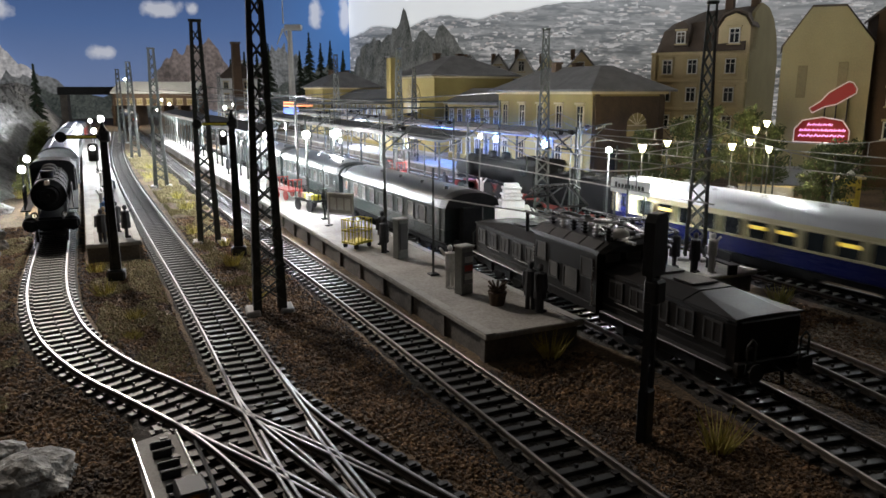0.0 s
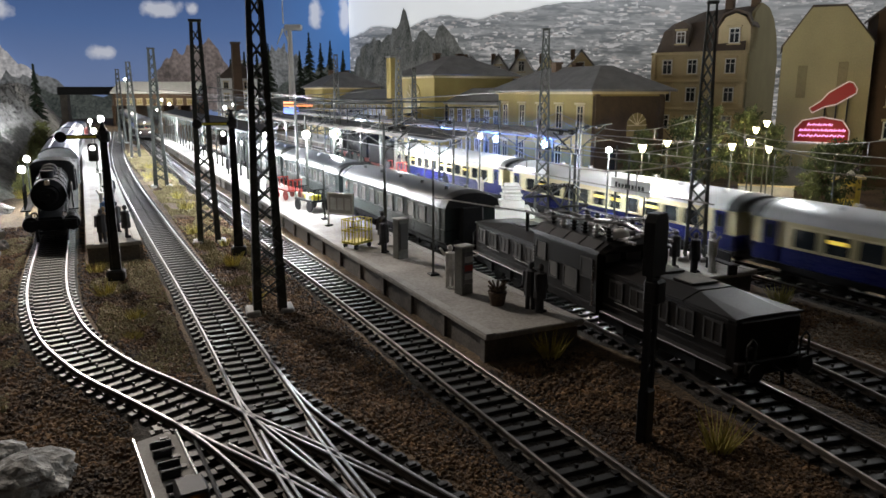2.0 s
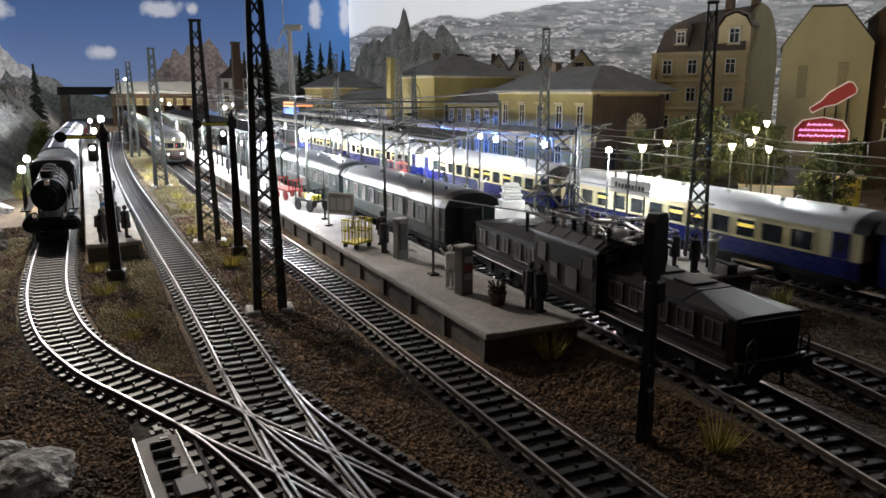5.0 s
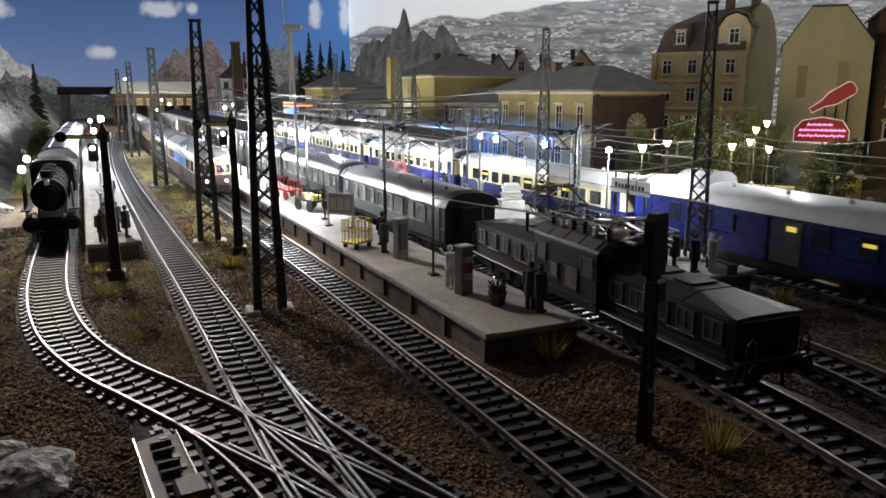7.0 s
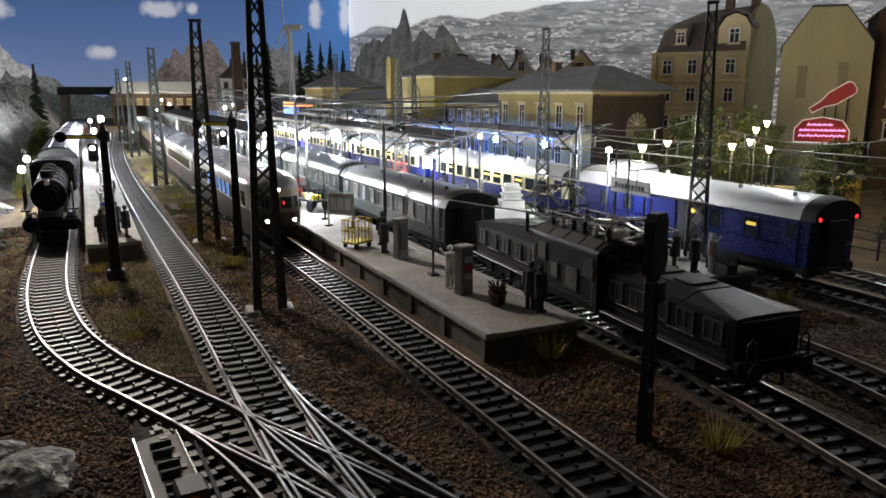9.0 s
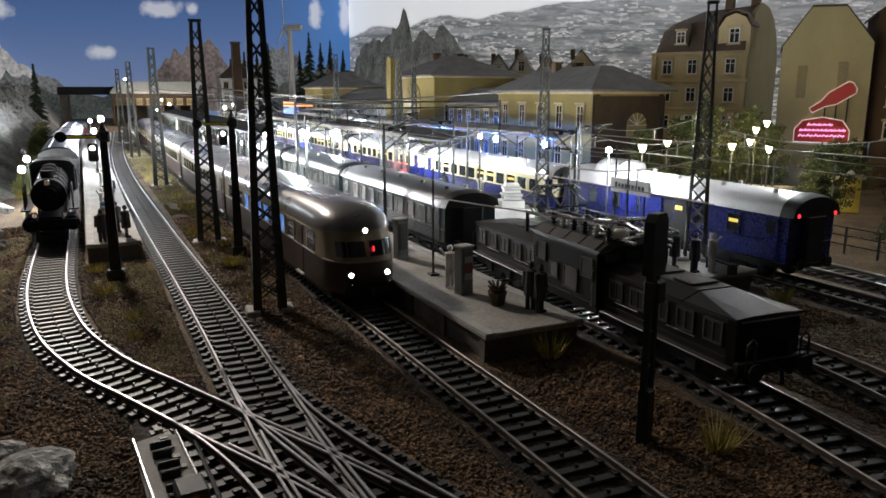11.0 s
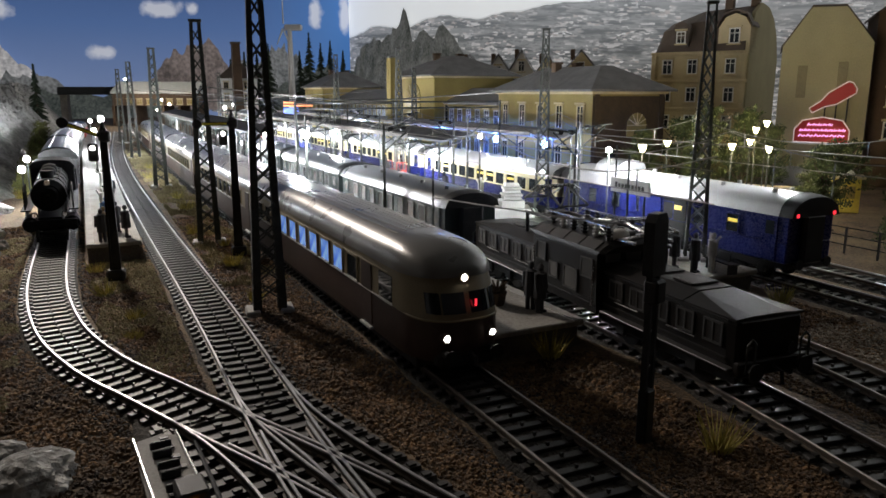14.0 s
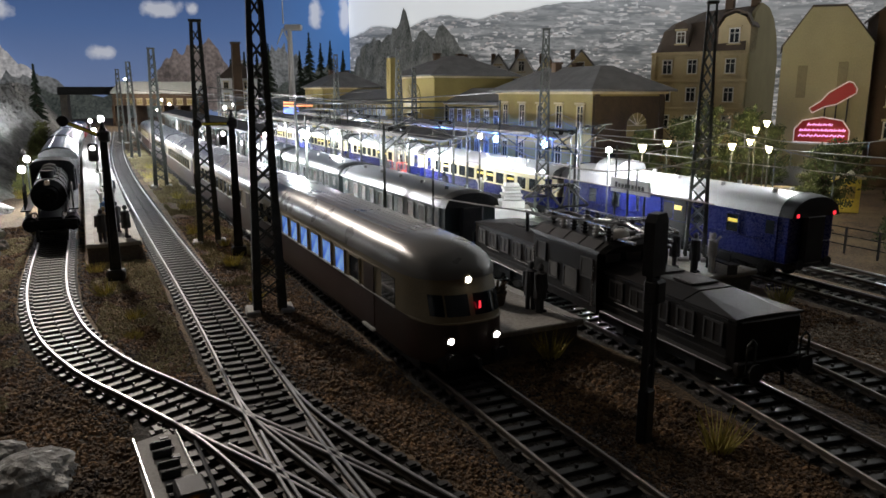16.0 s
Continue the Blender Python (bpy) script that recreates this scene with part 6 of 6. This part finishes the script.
f_dark = figure("dark-coated miniature figurine standing on the platform", M["cloth"])
f_dark.matrix_basis = at(12.7, 32.6, .6, 40)
f_tan = figure("tan-coated miniature figurine standing on the platform", M["cloth_tan"], 1.7)
f_tan.matrix_basis = at(.55, 42.6, .6, 10)
f_white = figure("pale-clothed miniature figurine with raised arm", M["cloth_white"], 1.75, False, .9)
f_white.matrix_basis = at(12.65, 25.3, .6, 0)
f_blue = figure("blue-clothed miniature figurine on the platform", M["cloth_blue"], 1.6)
f_blue.matrix_basis = at(.8, 47.3, .6, 0)
for x, y, r in ((13.3, 34.4, 200), (14.05, 20.95, 20), (13.95, 21.4, 130), (1.6, 42.3, 90), (1.2, 44.2, 30), (.4, 41.5, 0), (1.0, 55, 60), (1.4, 58, 10), (23.2, 24.0, 50), (23.4, 23.0, 10), (12.4, 60, 0), (13.6, 66, 40), (12.2, 72, 90), (24.5, 50, 0), (24.9, 63, 0), (23.4, 70, 0), (13.9, 62, 0)):
    copy_thing(f_dark, at(x, y, .6, r))
for x, y, r in ((.7, 51.0, 40), (1.0, 64, 0), (25.2, 45.5, 10), (24.0, 22.6, 70), (12.6, 56.5, 0)):
    copy_thing(f_white, at(x, y, .6, r))


def cage_cart(x, y):
    t = thing("luggage_cage", x, y, .6, 25, "yellow wire luggage cage on wheels", "trolley")
    bm = bmesh.new()
    box(bm, (0, 0, .3), (1.3, .95, .1), .02)
    part("base", bm, M["yellow"], t)
    for s in (-1, 1):
        for u in np.linspace(-.6, .6, 6):
            bm = bmesh.new()
            cyl(bm, (u, s * .45, .3), (u, s * .45, 1.45), .025, None, 5)
            part("bar", bm, M["yellow"], t)
        for u in np.linspace(-.28, .28, 3):
            bm = bmesh.new()
            cyl(bm, (s * .62, u, .3), (s * .62, u, 1.45), .025, None, 5)
            part("bar", bm, M["yellow"], t)
        for z in (.9, 1.45):
            bm = bmesh.new()
            cyl(bm, (-.63, s * .45, z), (.63, s * .45, z), .03, None, 5)
            part("rail", bm, M["yellow"], t)
            bm = bmesh.new()
            cyl(bm, (s * .62, -.45, z), (s * .62, .45, z), .03, None, 5)
            part("rail", bm, M["yellow"], t)
        for u in (-.45, .45):
            bm = bmesh.new()
            cyl(bm, (u, s * .36, .13), (u, s * .42, .13), .13, None, 12)
            part("wheel", bm, M["iron"], t)
    return t


cage_cart(11.95, 34.4)


def flat_cart(x, y, rz, material, label, load=None):
    t = thing("luggage_cart", x, y, .6, rz, label, "cart", "luggage carts")
    bm = bmesh.new()
    box(bm, (0, 0, .72), (1.2, 2.4, .12), .03)
    part("deck", bm, material, t)
    for e in (-1, 1):
        for i in range(4):
            bm = bmesh.new()
            cyl(bm, (-.5 + i * .33, e * 1.15, .75), (-.5 + i * .33, e * 1.2, 1.5), .035, None, 5)
            part("stake", bm, material, t)
        bm = bmesh.new()
        cyl(bm, (-.55, e * 1.2, 1.5), (.55, e * 1.2, 1.5), .04, None, 5)
        part("end_rail", bm, material, t)
        for s in (-1, 1):
            bm = bmesh.new()
            cyl(bm, (s * .55, e * .75, .36), (s * .64, e * .75, .36), .36, None, 16)
            part("wheel", bm, material, t)
    if load:
        for i in range(4):
            bm = bmesh.new()
            box(bm, (random.uniform(-.3, .3), -.8 + i * .5, .95), (.55, .42, .36), .05)
            part("parcel", bm, load[i % len(load)], t)
    return t


flat_cart(13.2, 53.0, 10, M["red"], "red wooden luggage cart with spoked wheels")
flat_cart(13.2, 47.0, 15, M["iron"], "small electric cart with yellow luggage", (M["yellow"], M["white"], M["yellow"], M["cloth_tan"]))
flat_cart(25.3, 62.0, 10, M["red"], "red wooden luggage cart with spoked wheels")


def pillar(x, y, h, label, poster):
    t = thing("platform_cabinet", x, y, .6, 12, label, "cabinet", "platform cabinets")
    bm = bmesh.new()
    box(bm, (0, 0, h / 2), (.58, .46, h), .03)
    part("body", bm, M["cabinet"], t)
    bm = bmesh.new()
    box(bm, (0, 0, h + .04), (.66, .54, .09), .03)
    part("cap", bm, M["concrete"], t)
    bm = bmesh.new()
    box(bm, (0, -.26, h * .58), (.44, .06, h * .66), .01)
    part("glass_front", bm, M["glass"], t)
    if poster:
        for i in range(3):
            bm = bmesh.new()
            box(bm, (0, -.285, h * (.40 + .18 * i)), (.4, .02, .24))
            part("notice", bm, M["red"] if i == 1 else M["concrete"], t)
    return t


pillar(12.95, 31.1, 1.85, "grey ticket cabinet on the platform", False)
pillar(12.75, 24.3, 1.85, "grey display cabinet with posters behind glass", True)


def board(x, y, rz):
    t = thing("notice_board", x, y, .6, rz, "pale framed notice board on two posts", "notice board")
    for s in (-1, 1):
        bm = bmesh.new()
        cyl(bm, (s * .85, 0, 0), (s * .85, 0, 1.95), .06, None, 8)
        part("post", bm, M["pale_post"], t)
        bm = bmesh.new()
        box(bm, (0, 0, 1.35 + s * .6), (1.8, .1, .08))
        part("frame_bar", bm, M["white"], t)
        bm = bmesh.new()
        box(bm, (s * .85, 0, .04), (.3, .4, .08), .02)
        part("foot", bm, M["iron"], t)
    bm = bmesh.new()
    box(bm, (0, 0, 1.35), (1.66, .04, 1.1))
    part("panel", bm, M["concrete"], t)
    for i in range(3):
        bm = bmesh.new()
        box(bm, (-.5 + i * .5, -.03, 1.35), (.38, .02, .7))
        part("timetable", bm, M["pale_post"], t)
    return t


board(13.0, 40.2, -52)

t = thing("flower_tub", 13.15, 22.4, .6, 0, "brown flower tub with dark twigs", "planter")
bm = bmesh.new()
cyl(bm, (0, 0, 0), (0, 0, .5), .26, .36, 14)
part("tub", bm, M["bark"], t)
bm = bmesh.new()
for i in range(26):
    a = i * 2.4
    cyl(bm, (0, 0, .45), (math.cos(a) * .34, math.sin(a) * .34, .72 + .2 * math.sin(i * 5)), .05, .03, 5)
tagged(part("twigs", bm, M["bark"], t), kind="stuff")


def thin_post(x, y, h, label):
    t = thing("platform_post", x, y, .6, 0, label, "post", "platform posts")
    bm = bmesh.new()
    cyl(bm, (0, 0, 0), (0, 0, h), .055, .045, 8)
    part("pole", bm, M["mast"], t)
    bm = bmesh.new()
    box(bm, (0, 0, .04), (.42, .42, .08), .02)
    part("foot", bm, M["iron"], t)
    return t


for x, y, h in ((12.95, 27.5, 4.6), (12.95, 43.2, 3.3), (26.0, 56.9, 3.4), (24.6, 34, 5.2), (24.6, 30, 5.0), (24.8, 45, 5.2), (22.9, 27, 4.8), (37.5, 27, 4), (37.5, 31, 4)):
    thin_post(x, y, h, "slim dark pole standing on the platform")

t = thing("white_stack", 23.8, 39.0, .6, -20, "white stepped stone fountain on the platform", "fountain")
for i, (s, z, h) in enumerate(((2.6, .3, .6), (1.5, .85, .5), (1.15, 1.22, .2), (1.3, 1.42, .16), (1.05, 1.62, .2), (1.2, 1.82, .16), (.9, 2.02, .2))):
    bm = bmesh.new()
    box(bm, (0, 0, z), (s, s * .75, h), .05)
    part("tier", bm, M["white"], t)

t = thing("station_name_sign", 24.3, 28.5, .6, -90, "white station name sign on two posts", "sign")
for s in (-1, 1):
    bm = bmesh.new()
    cyl(bm, (s * 1.1, 0, 0), (s * 1.1, 0, 3.4), .05, None, 8)
    part("post", bm, M["mast"], t)
bm = bmesh.new()
box(bm, (0, 0, 3.05), (2.9, .1, .72), .02)
part("panel", bm, M["white"], t)
for i in range(9):
    bm = bmesh.new()
    box(bm, (-1.0 + i * .25, -.06, 3.05), (.17, .02, .22 if i else .34))
    part("letter_bar", bm, M["iron"], t)

t = thing("platform_bench", 24.6, 22.6, .6, 80, "dark platform bench with luggage", "bench")
bm = bmesh.new()
box(bm, (0, 0, .45), (1.8, .5, .07), .02)
part("seat", bm, M["iron"], t)
bm = bmesh.new()
box(bm, (0, .25, .8), (1.8, .06, .4), .02)
part("backrest", bm, M["iron"], t)
for s in (-1, 1):
    bm = bmesh.new()
    box(bm, (s * .75, 0, .22), (.08, .45, .44))
    part("leg", bm, M["iron"], t)


# ---------------------------------------------------------------- lamps
def street_lamp(x, y, z, glow, label, base=GZ, r=.2, old=False):
    t = thing("street_lamp", x, y, base, 0, label, "street lamp", "lamps")
    h = z - base
    bm = bmesh.new()
    cyl(bm, (0, 0, 0), (0, 0, .5), .14, .1, 8)
    cyl(bm, (0, 0, .5), (0, 0, h - r * .9), .06, .045, 8)
    part("pole", bm, M["mast"], t)
    bm = bmesh.new()
    if old:
        cyl(bm, (0, 0, h - r), (0, 0, h + r * .7), r * .45, r * 1.05, 6)
        part("lantern_glass", bm, glow, t, "glowing six-sided lantern glass")
    else:
        ball(bm, (0, 0, h), r, 2, (1, 1, 1.1))
        part("globe", bm, glow, t, "glowing glass globe", True)
    bm = bmesh.new()
    if old:
        cyl(bm, (0, 0, h + r * .7), (0, 0, h + r * 1.15), r * 1.15, r * .25, 6)
        cyl(bm, (0, 0, h + r * 1.15), (0, 0, h + r * 1.5), r * .12, r * .05, 6)
    else:
        cyl(bm, (0, 0, h + r * .95), (0, 0, h + r * 1.3), r * .7, .05, 10)
    part("cap", bm, M["iron"], t)
    return t


for y in (51, 59, 67, 77):
    street_lamp(34.3, y, 4.1, M["lamp_blue"], "platform lamp with bright blue globe", .5, .34)
for x, y, z in STREET:
    street_lamp(x, y, z, M["lamp_warm"], "old street lamp with warm glowing six-sided lantern", GZ, .24, True)
for x, y, z, b in ((13.0, 46.9, 5.6, .6), (13.0, 59, 4.9, .6), (1.27, 62, 6.3, .6), (.9, 78, 4.7, .6), (.9, 106, 4.7, .6), (-4.05, 57.7, 3.1, GZ), (-4.1, 64.3, 3.3, GZ), (20, 118, 6, GZ), (12.9, 150, 5, GZ), (16, 158, 6, GZ), (27, 150, 6, GZ), (18.9, 60, 4.9, GZ), (25.6, 31.9, 5.2, .6), (25.6, 46.4, 5.2, .6), (10.5, 203, 11.6, GZ), (19, 205, 6.5, GZ)):
    street_lamp(x, y, z, M["lamp"], "platform lamp with bright white globe", b, .17 if x > 24 else .24)

t = thing("illuminated_sign", 34.2, 128, GZ, -20, "orange illuminated sign board above a blue one", "sign")
bm = bmesh.new()
box(bm, (0, 0, 6.7), (5.0, .3, .9), .04)
part("orange_board", bm, M["orange_board"], t, "glowing orange board")
bm = bmesh.new()
box(bm, (-1.2, 0, 5.5), (2.6, .3, 1.1), .04)
part("blue_board", bm, M["blue_board"], t, "glowing blue board")
for s in (-1, 1):
    bm = bmesh.new()
    cyl(bm, (s * 2.2, .1, 0), (s * 2.2, .1, 6.3), .08, None, 6)
    part("post", bm, M["mast"], t)

t = thing("street_kiosk", 50.2, 35.2, GZ, -50, "small yellow street kiosk with pale domed roof", "kiosk")
bm = bmesh.new()
box(bm, (0, 0, 1.25), (2.0, 1.6, 2.5), .05)
part("body", bm, M["yellow_wall"], t)
bm = bmesh.new()
box(bm, (0, 0, 2.58), (2.5, 2.1, .16), .04)
part("eaves", bm, M["sand"], t)
bm = bmesh.new()
ball(bm, (0, 0, 2.6), .62, 2, (1, 1, .9))
part("dome", bm, M["white"], t, smooth=True)
bm = bmesh.new()
box(bm, (0, -.82, 1.5), (1.3, .05, .9), .01)
part("counter_window", bm, M["curtain"], t)
t = thing("garden_wall", 48.0, 44.2, GZ, -50, "low pale plaster wall along the street", "wall")
bm = bmesh.new()
box(bm, (3.0, 0, .55), (4.2, .3, 1.1), .04)
part("body", bm, M["concrete"], t)
bm = bmesh.new()
box(bm, (3.0, 0, 1.15), (4.4, .44, .12), .03)
part("coping", bm, M["sand"], t)

# yard railing along the street
t = thing("street_railing", 36.8, 14, GZ, 0, "dark iron railing along the station street", "railing")
for i in range(16):
    bm = bmesh.new()
    box(bm, (0, i * 1.9, .75), (.09, .09, 1.5))
    part("post", bm, M["iron"], t)
for z in (.5, 1.0, 1.45):
    bm = bmesh.new()
    box(bm, (0, 14.2, z), (.05, 28.8, .06))
    part("rail", bm, M["iron"], t)

# uncovered point motor beside the double slip
t = thing("point_motor", 1.15, 16.0, GZ, 4, "open point motor on a grey metal plate with amber lantern", "point motor")
bm = bmesh.new()
prism_z = [(-.75, -2.6), (.35, -2.6), (.45, -.4), (.45, 2.2), (.1, 2.5), (-.5, 2.3), (-.62, 1.4)]
loft(bm, [[(x, y, .02) for x, y in prism_z], [(x, y, .16) for x, y in prism_z]])
part("plate", bm, M["concrete"], t, "grey metal plate")
for s in (-1, 1):
    bm = bmesh.new()
    box(bm, (s * .5 - .1, -.1, .24), (.07, 4.6, .2), .02)
    part("plate_rim", bm, M["chrome"], t)
for y in (1.2, .1, -1.0):
    bm = bmesh.new()
    cyl(bm, (-.3, y, .26), (.12, y, .26), .11, None, 14)
    part("coil", bm, M["iron"], t)
    bm = bmesh.new()
    box(bm, (-.05, y + .45, .26), (.5, .1, .2), .03)
    part("lever", bm, M["iron"], t)
bm = bmesh.new()
box(bm, (.1, -1.3, .4), (.62, .8, .5), .05)
part("lantern_box", bm, M["iron"], t)
bm = bmesh.new()
ball(bm, (.1, -1.72, .45), .07, 2)
part("lantern_lens", bm, M["orange"], t, "small amber lens")
bm = bmesh.new()
cyl(bm, (.75, 2.0, .22), (.62, -2.2, .22), .05, None, 6)
part("drive_rod", bm, M["iron"], t)


# ---------------------------------------------------------------- turf crumbs over the near ground
def blocked(x, y):
    if abs(x - 9.5) < 1.25 or 10.7 < x < 18.6 and y > 19 or 14.8 < x < 18.2 or 18.9 + (y - 12) * .1 < x < 22.6 or x > 22.4 and y > 20.6:
        return True
    if x > 26.4 and x < 34:
        return True
    if abs(x - 3.8) < 1.25 and y > 18:
        return True
    if y < 20 and .3 + (20 - y) * .12 < x < 5.3 + (20 - y) * .22:
        return True
    cx = np.interp(y, (16, 21.2, 24.1, 28, 32.8, 38, 90), (3.2, 1.1, -.2, -1.3, -1.9, -2.1, -2.1))
    return abs(x - cx) < 1.28 or (-.6 < x < 2.4 and y > 40.6)


def near_track(x, y):
    cx = np.interp(y, (16, 21.2, 24.1, 28, 32.8, 38, 90), (3.2, 1.1, -.2, -1.3, -1.9, -2.1, -2.1))
    d = [abs(x - 9.5), abs(x - 16.5)]
    if y > 18:
        d += [abs(x - 3.8), abs(x - cx)]
    return min(d)


def crumbs(n, material, seed, name, label, lo, hi, area=(-6, 31, 8, 54), tall=1.0, skew=1.6, strip=0.0):
    rnd = random.Random(seed)
    vs, fs = [], []
    made = 0
    while made < n:
        y = area[2] + (area[3] - area[2]) * rnd.random() ** skew
        x = rnd.uniform(area[0], area[1])
        if blocked(x, y) or area[0] > -6 and noise.noise((x * .8, y * .35, seed)) < -.05:
            continue
        if strip and near_track(x, y) > 1.3 + strip * rnd.random() ** 1.5:
            continue
        made += 1
        s = rnd.uniform(lo, hi) * (1 + .012 * y)
        z = GZ + ground_height(x, y) - .02
        b = len(vs)
        a = rnd.uniform(0, 6.28)
        for k in range(4):
            q = a + k * 1.57 + rnd.uniform(-.4, .4)
            vs.append(((x + math.cos(q) * s) * K, (y + math.sin(q) * s) * K, (z - .02) * K))
        for k in range(3):
            q = a + .8 + k * 2.1
            vs.append(((x + math.cos(q) * s * .6) * K, (y + math.sin(q) * s * .6) * K, (z + s * tall * rnd.uniform(.5, 1.1)) * K))
        fs += [(b, b + 1, b + 4), (b + 1, b + 2, b + 4), (b + 2, b + 5, b + 4), (b + 2, b + 3, b + 5), (b + 3, b + 6, b + 5), (b + 3, b, b + 6), (b, b + 4, b + 6), (b + 4, b + 5, b + 6)]
    me = bpy.data.meshes.new(name)
    me.from_pydata(vs, [], fs)
    me.materials.append(material)
    tagged(new(name, me), label, "ground cover", kind="stuff")


crumbs(52000, M["crumb"], 1, "turf_crumbs", "loose brown turf crumbs on the ground", .025, .085, tall=.75)
crumbs(26000, M["crumb_dark"], 2, "dark_turf_crumbs", "loose dark turf crumbs on the ground", .02, .07, tall=.7)
crumbs(12000, M["shoulder"], 5, "ballast_chips", "dark ballast chips along the sleeper ends", .035, .075, tall=.5, strip=.75)
# real gravel, but its paler tone also stands in for light falling here
crumbs(14000, M["gravel"], 8, "tan_gravel", "tan gravel between the tracks, coloured paler for light on it", .03, .075, (22.0, 26.3, 8, 20.6), .6, 1.0)
crumbs(9000, M["flock"], 3, "straw_flock", "dry yellow grass flock between the tracks", .02, .05, (5.0, 8.0, 33, 120), 2.6, 1.3)
crumbs(6000, M["flock"], 4, "straw_flock", "dry yellow grass flock before the side platform", .02, .06, (-.9, 2.6, 22, 40.5), 1.4, .9)
crumbs(9000, M["flock"], 9, "straw_flock", "pale dry flock beside the curved track", .02, .06, (-5.9, -2.6, 22, 50), 1.2, 1.0)


# ---------------------------------------------------------------- what moves
EXPRESS_ROWS = [(0, -51.3), (.5, -42.6), (1, -34.3), (1.5, -26.4), (2, -18.8), (2.5, -11.6), (3, -4.8), (3.5, 1.4), (4, 7.2), (4.6, 13.5), (5.2, 19.0), (5.8, 23.7), (6.5, 28.3), (7, 31.2), (7.5, 33.4), (8, 35.0), (8.5, 36.1), (9, 36.85), (10, 37.6), (11.3, 37.88), (12.5, 37.9), (16, 37.9)]
RAILCAR_ROWS = [(0, 181), (.5, 171), (1, 160.5), (2, 142.5), (3, 125.5), (4, 105.5), (5.2, 86.8), (6.3, 70.5), (7, 60.4), (7.5, 55.2), (8, 49.9), (8.5, 44.5), (9, 39.8), (9.2, 38.2), (10.2, 30.9), (11.3, 24.8), (11.5, 23.9), (12, 22.0), (12.5, 20.4), (13, 19.25), (13.5, 18.4), (14, 18.0), (14.5, 17.82), (15, 17.76), (16, 17.76)]


def rail_x(y):
    """Where the main track's centre runs."""
    c = ((0, 9.5), (20, 9.57), (30, 9.5), (45, 9.3), (70, 9.2), (100, 9.3), (125, 9.75), (150, 10.05), (172, 10.2), (215, 10.4), (280, 10.8), (330, 11.1))
    return float(np.interp(y, [a for a, _ in c], [b for _, b in c]))


def motions():
    for ob, off in EXPRESS:
        turn = 0
        walk(ob, [(t, at(28.2, s + off, 0, turn)) for t, s in EXPRESS_ROWS])
    for ob, off in RAILCAR:
        rows = []
        for t, s in RAILCAR_ROWS:
            y = s + off
            a, b = rail_x(y + 3), rail_x(y + 22)
            rows.append((t, at(rail_x(y), y, 0, -math.degrees(math.atan2(b - a, 19)))))
        walk(ob, rows)
    hub = sig_left_arm.location.copy()
    level, raised = Matrix.Translation(hub), Matrix.Translation(hub) @ Matrix.Rotation(radians(24), 4, "Y")
    walk(sig_left_arm, [(0, level), (13.6, level), (14.1, raised), (16, raised)])


motions()
